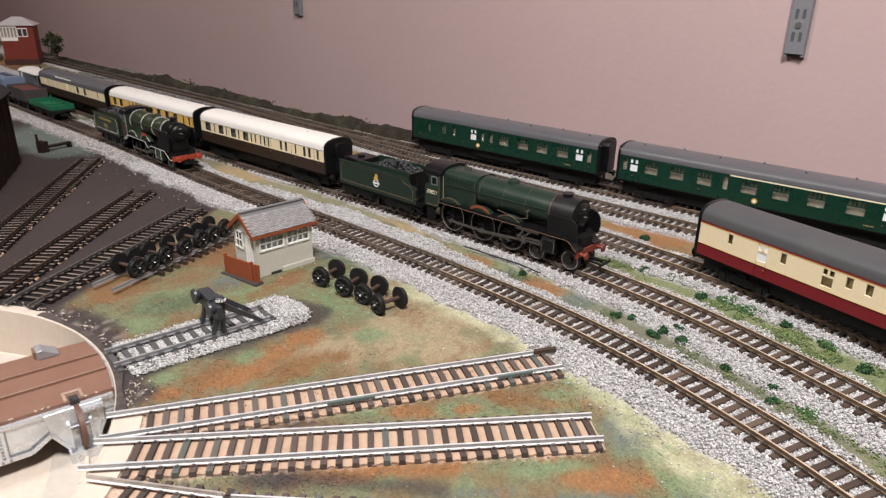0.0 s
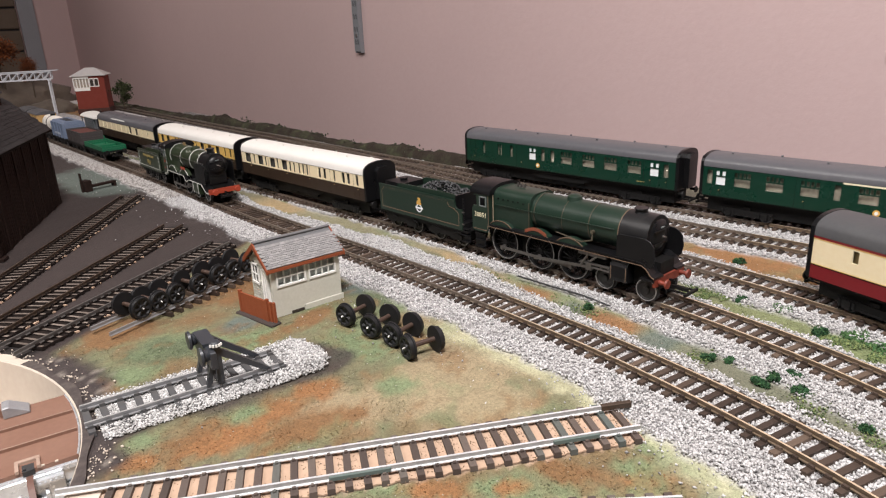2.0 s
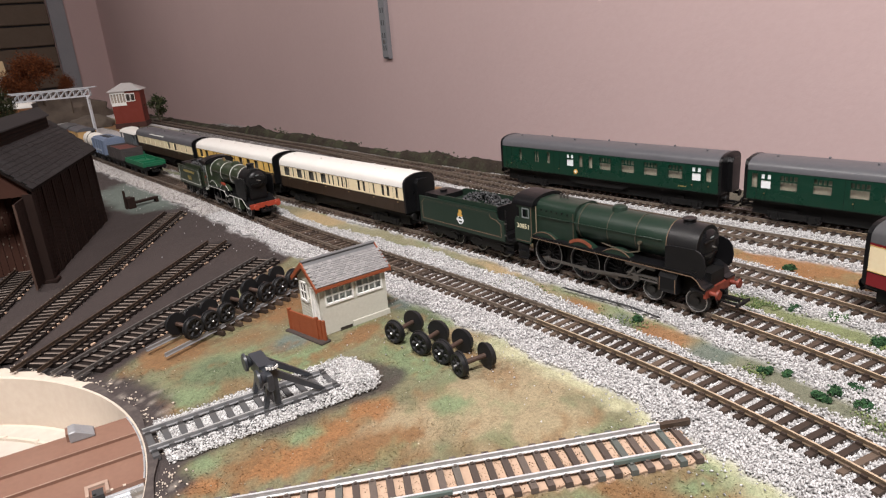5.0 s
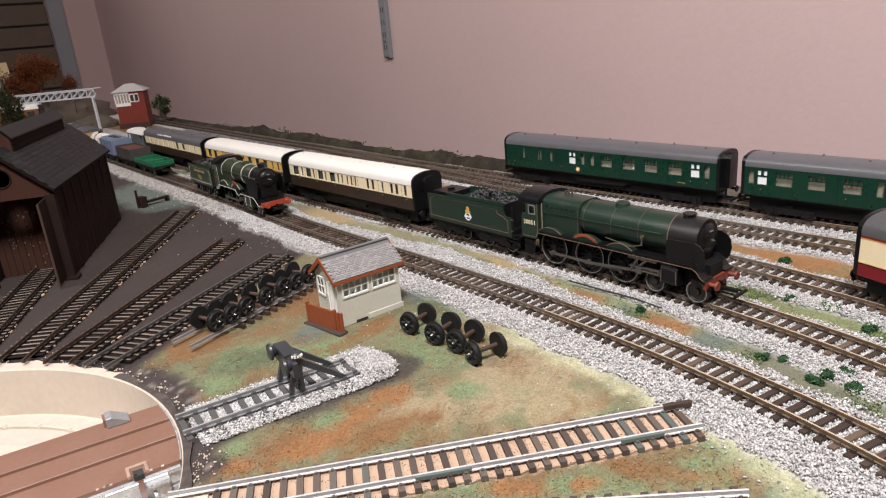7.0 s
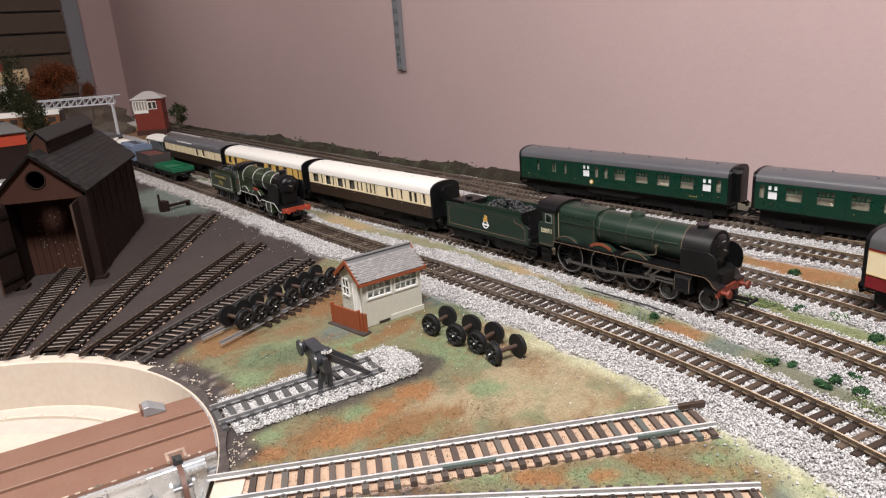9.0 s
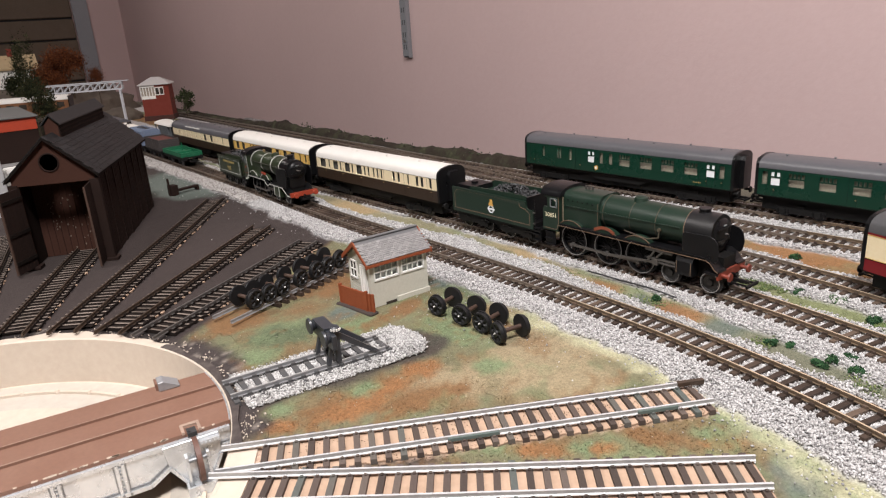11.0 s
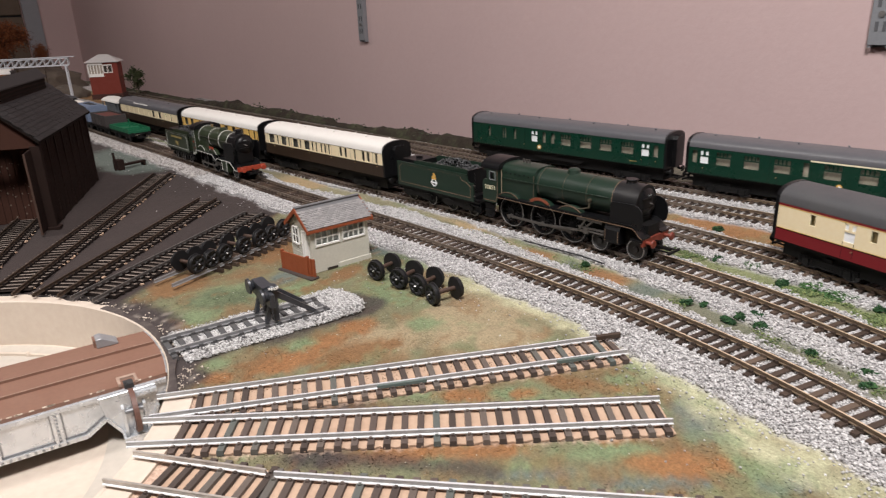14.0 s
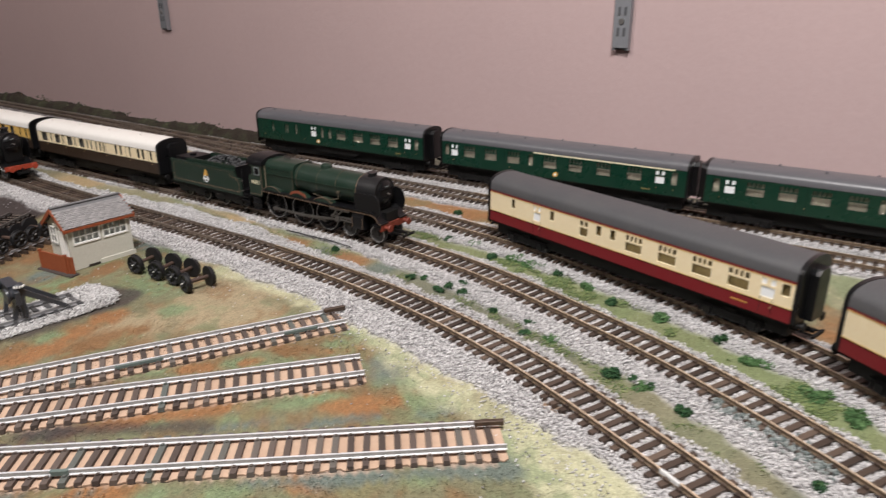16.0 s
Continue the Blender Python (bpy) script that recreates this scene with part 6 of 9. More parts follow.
    # ridge ventilator
    x0, x1, vw, zt = 0.0243, 0.1755, 0.0060, 0.1192
    bm = bmesh.new()
    ext(bm, [(-vw, za - 0.016), (vw, za - 0.016), (vw, zt), (0, zt + 0.0072), (-vw, zt)], x0, x1, "x")
    part("ventilator", bm, M_SHED, root, "boarded ridge ventilator")
    bm = bmesh.new()
    ext(bm, [(-vw + 0.0006, za - 0.004), (vw - 0.0006, za - 0.004), (vw - 0.0006, zt - 0.0004), (0, zt + 0.0066), (-vw + 0.0006, zt - 0.0004)], x0 - 0.0007, x0 - 0.0001, "x")
    part("ventilator_gable", bm, M_GABLE, root, "reddish-brown ventilator end")
    for s in (-1, 1):
        bm = bmesh.new()
        ext(bm, [(0, zt + 0.0078), (s * (vw + 0.0018), zt - 0.0006), (s * (vw + 0.0018), zt + 0.0006), (0, zt + 0.0094)], x0 - 0.0025, x1 + 0.003, "x")
        part("ventilator_roof", bm, M_SLATE_DARK, root)
        for k in range(3):
            bm = bmesh.new()
            z = za - 0.001 + 0.0034 * k
            box(bm, x0 + 0.002, x1 - 0.002, *sorted((s * vw, s * (vw + 0.0007))), z, z + 0.0018)
            part("louvre", bm, M_SHED_DARK, root)
    return root


engine_shed()


def ground_frame():
    root = thing("point_lever", "small dark wooden lever frame and post beside the shed", "lever frame")
    root.matrix_world = pose(0.425, 1.070, 0, 0, 0, 15)
    bm = bmesh.new()
    box(bm, -0.004, 0.004, -0.006, 0.006, 0, 0.013)
    part("box_body", bevelled(bm, 0.0005, 1), M_SHED, root)
    bm = bmesh.new()
    box(bm, -0.006, -0.0045, -0.002, 0.001, 0, 0.022)
    part("post", bm, M_SHED, root)
    bm = bmesh.new()
    box(bm, 0.004, 0.034, -0.003, 0.003, 0.004, 0.0065)
    box(bm, 0.031, 0.034, -0.003, 0.003, 0, 0.004)
    part("plank", bm, M_SHED, root)


ground_frame()


# ---- rolling stock ----
def set_on(root, line, y_rear, y_front, inset=0.0):
    """Stand a vehicle, built along +x with its middle at 0, on a line between two places; inset: the bogies' share of the length from each end."""
    c = CURVES[line]
    y_rear, y_front = y_rear + (y_front - y_rear) * inset, y_front - (y_front - y_rear) * inset
    a = Vector((float(c.at(y_rear)), y_rear, 0))
    b = Vector((float(c.at(y_front)), y_front, 0))
    m = (a + b) / 2
    root.matrix_world = pose(m.x, m.y, 0, 0, 0, math.degrees(math.atan2(b.y - a.y, b.x - a.x)))
    return root


def lettering(text, size, place, side, mat, parent, name, label):
    """Raised lettering on a vehicle's side (side -1: the right-hand side, +1: the left)."""
    cu = bpy.data.curves.new(name, "FONT")
    cu.body, cu.size, cu.extrude, cu.align_x, cu.align_y = text, size, 0.00008, "CENTER", "CENTER"
    cu.resolution_u = 2
    tmp = new(name, cu)
    dg = bpy.context.evaluated_depsgraph_get()
    me = bpy.data.meshes.new_from_object(tmp.evaluated_get(dg))
    bpy.data.objects.remove(tmp)
    me.materials.append(mat)
    ob = new(name, me)
    ob.parent = parent
    ob["label"] = label
    ob.matrix_basis = pose(*place, 90, 0, 0 if side < 0 else 180)
    return ob


def bars(pts, place, side, mat, parent, name, label):
    """Plain bars (x, z, width, height) in place of small writing."""
    for x, z, w, h in pts:
        bm = bmesh.new()
        box(bm, place[0] + x - w / 2, place[0] + x + w / 2, *sorted((place[1], place[1] + side * 0.0002)), place[2] + z - h / 2, place[2] + z + h / 2)
        part(name, bm, mat, parent, label)


def roller(parent, x, r, half=0.0088, mat=None, name="wheel", thick=0.0022, rim=False):
    """A pair of wheels and its axle under a vehicle."""
    for s in (-1, 1):
        bm = wheel_mesh(r, thick, False)
        for v in bm.verts:
            v.co = Vector((v.co.x + x, s * (v.co.y + half), v.co.z + RAIL_TOP + r))
        part(name, bm, mat or M_TYRE, parent, smooth=True)
        if rim:
            bm = bmesh.new()
            ring = []
            for i in range(28):
                a = 2 * math.pi * i / 28
                ring.append([bm.verts.new((x + q * math.cos(a), s * y, RAIL_TOP + r + q * math.sin(a))) for q, y in ((r * 0.89, half + thick * 0.4), (r * 0.98, half + thick * 0.4), (r * 0.97, half + thick * 0.56), (r * 0.90, half + thick * 0.56))])
            for a, b in zip(ring, ring[1:] + ring[:1]):
                for j in range(4):
                    bm.faces.new((a[j], b[j], b[(j + 1) % 4], a[(j + 1) % 4]))
            part("tyre", bm, M_RIM, parent, "bare metal tyre")
    bm = bmesh.new()
    rod(bm, (x, -half, RAIL_TOP + r), (x, half, RAIL_TOP + r), 0.0009, 8)
    part("axle", bm, M_DULLSTEEL, parent)


def bogie(parent, x, base=0.0285, r=0.0055):
    b = part("bogie", bmesh.new(), M_SATINBLACK, parent)
    for s in (-1, 1):
        bm = bmesh.new()
        y = s * 0.0118
        ext(bm, [(x - base / 2 - 0.006, 0.0135), (x - base / 2 - 0.006, 0.0105), (x - 0.007, 0.0085), (x + 0.007, 0.0085), (x + base / 2 + 0.006, 0.0105), (x + base / 2 + 0.006, 0.0135)], y - 0.0008, y + 0.0008, "y")
        for e in (-1, 1):
            box(bm, x + e * base / 2 - 0.0024, x + e * base / 2 + 0.0024, *sorted((y, y + s * 0.0018)), 0.0080, 0.0128)
            for q in (-1, 1):
                rod(bm, (x + e * base / 2 + q * 0.0042, y + s * 0.0010, 0.0085), (x + e * base / 2 + q * 0.0042, y + s * 0.0010, 0.0125), 0.0010, 6)
        box(bm, x - 0.006, x + 0.006, *sorted((y, y + s * 0.0012)), 0.0085, 0.0100)
        part("side_frame", bm, M_SATINBLACK, b)
    bm = bmesh.new()
    box(bm, x - 0.003, x + 0.003, -0.0118, 0.0118, 0.0110, 0.0160)
    part("bolster", bm, M_SATINBLACK, b)
    for e in (-1, 1):
        roller(b, x + e * base / 2, r)
    return b


def buffers(parent, x, e, mat=None, z=0.0190):
    for s in (-1, 1):
        bm = bmesh.new()
        lathe(bm, [(0, 0.0014), (e * 0.0045, 0.0011), (e * 0.0048, 0.0030), (e * 0.0058, 0.0026)] if e > 0 else [(-0.0058, 0.0026), (-0.0048, 0.0030), (-0.0045, 0.0011), (0, 0.0014)], (x, s * 0.0115, z), "x", 14)
        part("buffer", bm, mat or M_SATINBLACK, parent, smooth=True)


def coupling(parent, x, e):
    bm = bmesh.new()
    for s in (-1, 1):
        box(bm, *sorted((x, x + e * 0.013)), s * 0.0042 - 0.0005, s * 0.0042 + 0.0005, 0.0125, 0.0135)
    box(bm, *sorted((x + e * 0.012, x + e * 0.0135)), -0.0070, 0.0070, 0.0120, 0.0137)
    box(bm, *sorted((x - e * 0.004, x + e * 0.011)), -0.0008, 0.0008, 0.0128, 0.0148)
    part("coupling", bm, M_SATINBLACK, parent, "black tension-lock coupling")


def coach(name, label, L, windows, mats, group, z0=0.0205, waist=0.0345, wz=(0.0362, 0.0448), cant=0.0485, top=0.0605, half=0.0168, doors=(), frosted=(), lines=(), stripe=None, big=False, vents=6, short=0.0, inside=None):
    """Bogie coach with real window openings. windows: (centre, width) from the middle, seen from the right-hand side."""
    lower, upper, roof, trim = mats
    root = thing(name, label, "railway coach", group)
    X = L / 2
    t = 0.0010
    for s in (-1, 1):
        bm = bmesh.new()
        yo, yi = s * half, s * (half - t)
        lo_hi = sorted((yo, yi))
        box(bm, -X, X, *lo_hi, z0, waist)
        part("lower_side", bm, lower, root)
        bm = bmesh.new()
        box(bm, -X, X, *lo_hi, waist, wz[0])
        box(bm, -X, X, *lo_hi, wz[1], cant)
        edge = -X
        for c, w in sorted(windows):
            box(bm, edge, c - w / 2, *lo_hi, wz[0], wz[1])
            edge = c + w / 2
        box(bm, edge, X, *lo_hi, wz[0], wz[1])
        part("upper_side", bm, upper, root)
        for i, (c, w) in enumerate(sorted(windows)):
            bm = bmesh.new()
            yy = sorted((s * (half - 0.0007), s * (half - 0.0004)))
            white = any(abs(c - f) < 0.002 for f in frosted)
            box(bm, c - w / 2, c + w / 2, *yy, wz[0], wz[1])
            p = part("window_pane", bm, M_PEN_WHITE if white else M_GLASS, root, "frosted white pane" if white else "")
            if not white:
                p.visible_shadow = False
            if short and w < 0.006:
                bm = bmesh.new()
                box(bm, c - w / 2, c + w / 2, *lo_hi, wz[0], wz[0] + (wz[1] - wz[0]) * short)
                part("sill_panel", bm, upper, root)
            if big and w > 0.006:
                bm = bmesh.new()
                zt = wz[0] + (wz[1] - wz[0]) * 0.62
                box(bm, c - w / 2, c + w / 2, *sorted((s * (half - 0.0005), s * (half + 0.00005))), zt - 0.0006, zt + 0.0006)
                h = 0.0011 if white else 0.0006
                for q in (-0.25, 0.0, 0.25) if w > 0.009 else (0.0,):
                    box(bm, c + q * w - h, c + q * w + h, *sorted((s * (half - 0.0005), s * (half + 0.00005))), zt, wz[1])
                part("window_bar", bm, upper, root)
        for d in doors:
            bm = bmesh.new()
            strip(bm, [(d - 0.0035, cant - 0.001), (d + 0.0035, cant - 0.001)], 0.00022, 0.00012, yo, s)
            for x in (d - 0.0035, d + 0.0035):
                if any(abs(c - x) < w / 2 + 0.0002 for c, w in windows):
                    strip(bm, [(x, z0 + 0.001), (x, wz[0])], 0.00022, 0.00012, yo, s)
                    strip(bm, [(x, wz[1]), (x, cant - 0.001)], 0.00022, 0.00012, yo, s)
                else:
                    strip(bm, [(x, z0 + 0.001), (x, cant - 0.001)], 0.00022, 0.00012, yo, s)
            part("door_line", bm, trim, root)
            bm = bmesh.new()
            rod(bm, (d + 0.0028, yo, waist - 0.002), (d + 0.0028, yo + s * 0.0008, waist - 0.002), 0.0005, 6)
            part("door_handle", bm, M_BRASS, root)
        for z, m, wd in lines:
            bm = bmesh.new()
            strip(bm, [(-X + 0.0002, z), (X - 0.0002, z)], wd, 0.00016, yo, s)
            part("lining", bm, m, root)
        if stripe:
            bm = bmesh.new()
            strip(bm, [(stripe[0], cant - 0.0012), (stripe[1], cant - 0.0012)], 0.0014, 0.00016, yo, s)
            part("first_class_stripe", bm, M_NUMBER, root, "cream stripe above the windows")
    # roof: barrel section with rounded eaves
    sec = []
    for i in range(15):
        a = math.pi * i / 14
        sec.append((half * 1.015 * math.cos(a), cant - 0.0006 + (top - cant) * (math.sin(a) ** 0.62)))
    bm = bmesh.new()
    ext(bm, sec, -X - 0.0006, X + 0.0006, "x")
    part("roof", bm, roof, root, smooth=True)
    for i in range(vents):
        bm = bmesh.new()
        x = -X + L * (i + 0.5) / vents
        lathe(bm, [(0, 0.0008), (0.0008, 0.0008), (0.0009, 0.0011), (0.0014, 0.0008)], (x, 0.004 if i % 2 else -0.004, top - 0.0008), "z", 8)
        part("roof_vent", bm, roof, root)
    end_sec = [(-half + t, z0 + 0.0005), (half - t, z0 + 0.0005)] + [(y * 0.94, z - 0.0006) for y, z in sec[::1]]
    for e in (-1, 1):
        bm = bmesh.new()
        ext(bm, end_sec, *sorted((e * (X - 0.0002), e * (X - 0.0014))), "x")
        part("end_wall", bm, M_BLACK, root, "black coach end")
        bm = bmesh.new()
        ext(bm, [(-half - 0.00015, z0), (half + 0.00015, z0)] + [(y * 1.012, z + 0.0003) for y, z in sec], *sorted((e * (X + 0.0022), e * (X - 0.0003))), "x")
        part("end_panel", bm, M_BLACK, root, "black end panel with rounded top")
        bm = bmesh.new()
        ext(bm, [(-0.0068, z0 + 0.001), (0.0068, z0 + 0.001), (0.0068, cant + 0.002), (0.0045, cant + 0.0052), (-0.0045, cant + 0.0052), (-0.0068, cant + 0.002)], *sorted((e * (X - 0.0004), e * (X + 0.0068))), "x")
        part("gangway", bm, M_BLACK, root, "black corridor gangway")
        buffers(root, e * X, e)
        coupling(root, e * (X - 0.004), e)
    bm = bmesh.new()
    box(bm, -X + 0.001, X - 0.001, -half + 0.0012, half - 0.0012, z0 - 0.0018, z0 + 0.0006)
    part("floor_pan", bm, M_SATINBLACK, root)
    for s in (-1, 1):
        bm = bmesh.new()
        y = s * 0.0135
        ext(bm, [(-0.045, z0), (0.045, z0), (0.026, z0 - 0.0075), (-0.026, z0 - 0.0075), (-0.032, z0 - 0.0062), (0.0, z0 - 0.0060), (0.030, z0 - 0.0062)][:4], y - 0.0004, y + 0.0004, "y")
        part("truss", bm, M_SATINBLACK, root)
    for x0, w in ((-0.018, 0.018), (0.014, 0.024)):
        bm = bmesh.new()
        box(bm, x0 - w / 2, x0 + w / 2, -0.0125, 0.0125, z0 - 0.0095, z0 - 0.001)
        part("battery_box", bevelled(bm, 0.0004, 1), M_SATINBLACK, root)
    # dark block added under the floor to stop light passing beneath the coach
    bm = bmesh.new()
    box(bm, -X + 0.003, X - 0.003, -0.0105, 0.0105, 0.0098, z0 - 0.0016)
    part("chassis", bm, M_SATINBLACK, root)
    bm = bmesh.new()
    for s in (-1, 1):
        box(bm, -X + 0.002, X - 0.002, *sorted((s * (half - 0.0026), s * (half - 0.0034))), z0, wz[1] + 0.0004)
        box(bm, -X + 0.002, X - 0.002, *sorted((s * 0.0022, s * 0.0030)), z0, cant - 0.001)
    part("interior", bm, inside or M_SEAT, root, "moulded compartment walls inside")
    for e in (-1, 1):
        bogie(root, e * (X - 0.036))
    return root


# green corridor coaches on the back line
def green_windows(L):
    k = L / 0.243
    return [(a * k, w * k * (1.12 if w > 0.0095 else 1)) for a, w in ((0.1125, 0.0048), (0.1016, 0.0078), (0.0821, 0.0118), (0.0578, 0.0118), (0.0343, 0.0118), (0.0095, 0.0112), (-0.0070, 0.0042), (-0.0185, 0.0042), (-0.0313, 0.0078), (-0.0586, 0.0034), (-0.0725, 0.0022), (-0.0757, 0.0022), (-0.0962, 0.0032))]


GREEN = (M_GREEN_COACH, M_GREEN_COACH, M_COACHROOF, M_BLACK)
GL = "dark green model corridor coach with grey roof on the back line"


def green_coach(L, y_rear, y_front, stripe=None, wins=None, frosted=(0.1016, -0.0313), big=True, roundel=-0.0245):
    root = coach("green_coach", GL, L, wins or green_windows(L), GREEN, "green coach train", z0=0.0222, waist=0.0305, wz=(0.0325, 0.0438), cant=0.0470, top=0.0566, doors=(0.110, 0.095, -0.048, -0.112), frosted=frosted, stripe=stripe, big=big, lines=((0.0227, M_BLACK, 0.0005),), vents=7)
    for s in (-1, 1):
        bm = bmesh.new()
        lathe(bm, [(0, 0.0024), (0.0003, 0.0024)] if s > 0 else [(-0.0003, 0.0024), (0, 0.0024)], (roundel, s * 0.0168, 0.0274), "y", 20)
        part("roundel", bm, M_GOLD, root, "cream and gilt round crest on the side")
        bm = bmesh.new()
        lathe(bm, [(0, 0.0013), (0.0005, 0.0013)] if s > 0 else [(-0.0005, 0.0013), (0, 0.0013)], (roundel, s * 0.0168, 0.0274), "y", 16)
        part("roundel_centre", bm, M_WHITE, root)
        bars([(0.0016 * i - 0.0032, 0, 0.0010, 0.0009) for i in range(5)], (0.089, s * 0.0168, 0.0262), s, M_DULLGOLD, root, "running_number", "gilt bar of a running number too small to read")
    set_on(root, 4, y_rear, y_front, 0.15)
    return root


green_coach(0.243, 0.773, 0.5315)
fc = [(-0.1175, 0.0045), (-0.1085, 0.0075), (-0.0912, 0.0128), (-0.0667, 0.0128), (-0.0415, 0.0128), (-0.0230, 0.0045), (-0.0030, 0.0128), (0.0225, 0.0128), (0.0495, 0.0128), (0.0780, 0.0128), (0.1007, 0.0078), (0.1130, 0.0045)]
green_coach(0.247, 0.508, 0.262, (-0.02, 0.113), fc, (0.1007, -0.1085), True, 0.003)
green_coach(0.243, 0.2465, 0.004, None, [(-c, w) for c, w in green_windows(0.243)], (-0.1016,), True, 0.02)


# crimson and cream coaches on the third line
M_OCHRE = paint("ochre_interior", (0.23, 0.155, 0.06), 0.7, 0.25, 120, 0, (0.13, 0.09, 0.045))


def mixed_coach(y_rear, y_front):
    L = 0.238
    wins = [(-0.0937, 0.0036), (-0.0690, 0.0068), (-0.0545, 0.0040), (-0.0253, 0.0070), (-0.0125, 0.0042), (-0.0010, 0.0042), (0.0156, 0.0125), (0.0403, 0.0125), (0.0640, 0.0125), (0.0870, 0.0125), (0.1043, 0.0078), (0.1138, 0.0046)]
    root = coach("crimson_cream_coach", "crimson and cream model coach with dark grey roof", L, wins, (M_CRIMSON, M_CREAM, M_ROOF_DARK, M_BLACK), "crimson and cream train", inside=M_OCHRE, z0=0.0207, waist=0.0285, wz=(0.0317, 0.0425), cant=0.0460, top=0.0575,
                 doors=(-0.0690, 0.1043), frosted=(-0.0690, 0.1043), big=True, short=0.36, lines=((0.0286, M_BLACK, 0.0004), (0.0291, M_GOLD, 0.0003), (0.0437, M_GOLD, 0.0003), (0.0450, M_CRIMSON, 0.0018)), vents=0)
    for s in (-1, 1):
        bars([(0.0017 * i - 0.0042, 0, 0.0011, 0.0009) for i in range(6)], (0.089, s * 0.0168, 0.0248), s, M_GOLD, root, "running_number", "gilt bar of a running number too small to read")
    set_on(root, 2, y_rear, y_front, 0.15)
    return root


mixed_coach(0.366, 0.134)
mixed_coach(0.119, -0.112)

M_DIM = paint("dim_interior", (0.060, 0.052, 0.046), 0.8, 0.2, 120, 0, (0.09, 0.08, 0.07))
# chocolate and cream coaches on the second line
w1 = [(-0.0930, 0.0115), (-0.0799, 0.0036), (-0.0671, 0.0105), (-0.0569, 0.0036), (-0.0436, 0.0105), (-0.0339, 0.0036), (-0.0212, 0.0105), (-0.0108, 0.0036), (-0.0037, 0.0034), (0.0053, 0.0034), (0.0121, 0.0038), (0.0189, 0.0034), (0.0395, 0.0044), (0.0477, 0.0044), (0.0627, 0.0032), (0.0764, 0.0046), (0.0839, 0.0046), (0.0962, 0.0036)]
c1 = coach("brown_cream_coach", "chocolate and cream model coach with white roof", 0.213, w1, (M_CHOC, M_CREAM, M_ROOF_WHITE, M_CHOC), "chocolate and cream train", z0=0.0222, waist=0.0335, inside=M_DIM, wz=(0.0346, 0.0440), cant=0.0455, top=0.0558, doors=(-0.09, -0.055, -0.02, 0.02, 0.06, 0.095), lines=((0.0451, M_BLACK, 0.0011),), vents=8)
set_on(c1, 1, 0.920, 0.7075)
w2 = [(-0.0930, 0.0100), (-0.0750, 0.0100), (-0.0520, 0.0040), (-0.0430, 0.0040), (-0.0330, 0.0040), (-0.0220, 0.0040), (-0.0110, 0.0040), (-0.0020, 0.0040), (0.0080, 0.0040), (0.0250, 0.0100), (0.0450, 0.0100), (0.0650, 0.0100), (0.0830, 0.0040), (0.0960, 0.0050)]
c2 = coach("brown_yellow_coach", "chocolate and yellow-cream model coach with white roof", 0.213, w2, (M_CHOC, M_MUSTARD, M_ROOF_WHITE, M_CHOC), "chocolate and cream train", z0=0.0222, waist=0.0335, inside=M_DIM, wz=(0.0346, 0.0440), cant=0.0455, top=0.0558, doors=(-0.10, -0.03, 0.03, 0.10), lines=((0.0451, M_BLACK, 0.0011),), vents=10)
set_on(c2, 1, 1.148, 0.9355)
w3 = [(-0.0950, 0.0030), (-0.0760, 0.0030), (-0.0560, 0.0030), (-0.0340, 0.0030), (-0.0120, 0.0030), (0.0080, 0.0030), (0.0250, 0.0100), (0.0500, 0.0100), (0.0740, 0.0030), (0.0930, 0.0040)]
c3 = coach("brown_cream_coach", "chocolate and cream model coach with grey roof and white roof board", 0.236, w3, (M_CHOC, M_CREAM, M_COACHROOF, M_CHOC), "chocolate and cream train", z0=0.0222, waist=0.0335, inside=M_DIM, wz=(0.0346, 0.0440), cant=0.0455, top=0.0558, doors=(-0.09, 0.06), lines=((0.0451, M_BLACK, 0.0011),), vents=6)
bm = bmesh.new()
box(bm, -0.055, 0.005, -0.0164, -0.0152, 0.0478, 0.0508)
part("roof_board", bm, M_WHITE, c3, "white destination board on the roof edge")
set_on(c3, 1, 1.399, 1.1635)


# ---- locomotives ----
def spoked(r, w=0.0026, balance=True):
    """Rim, hub and balance weight of a driving wheel on the y axis, outer face towards +y."""
    bm = bmesh.new()
    seg = 36
    rings = []
    for y, rr in ((-w / 2, r * 0.84), (-w / 2, r * 1.07), (-w * 0.25, r * 1.07), (-w * 0.2, r), (w / 2, r * 0.985), (w / 2, r * 0.86), (w * 0.3, r * 0.84)):
        rings.append([bm.verts.new((rr * math.cos(2 * math.pi * i / seg), y, rr * math.sin(2 * math.pi * i / seg))) for i in range(seg)])
    for a, b in zip(rings, rings[1:] + rings[:1]):
        for i in range(seg):
            bm.faces.new((a[i], a[(i + 1) % seg], b[(i + 1) % seg], b[i]))
    lathe(bm, [(-w * 0.3, r * 0.2), (w * 0.55, r * 0.18), (w * 0.55, r * 0.05)], (0, 0, 0), "y", 16)
    if balance:
        pts = [(r * 0.84 * math.cos(a), r * 0.84 * math.sin(a)) for a in np.linspace(-0.6, 0.6, 7)]
        ext(bm, pts, -w * 0.2, w * 0.25, "y")
    return bm


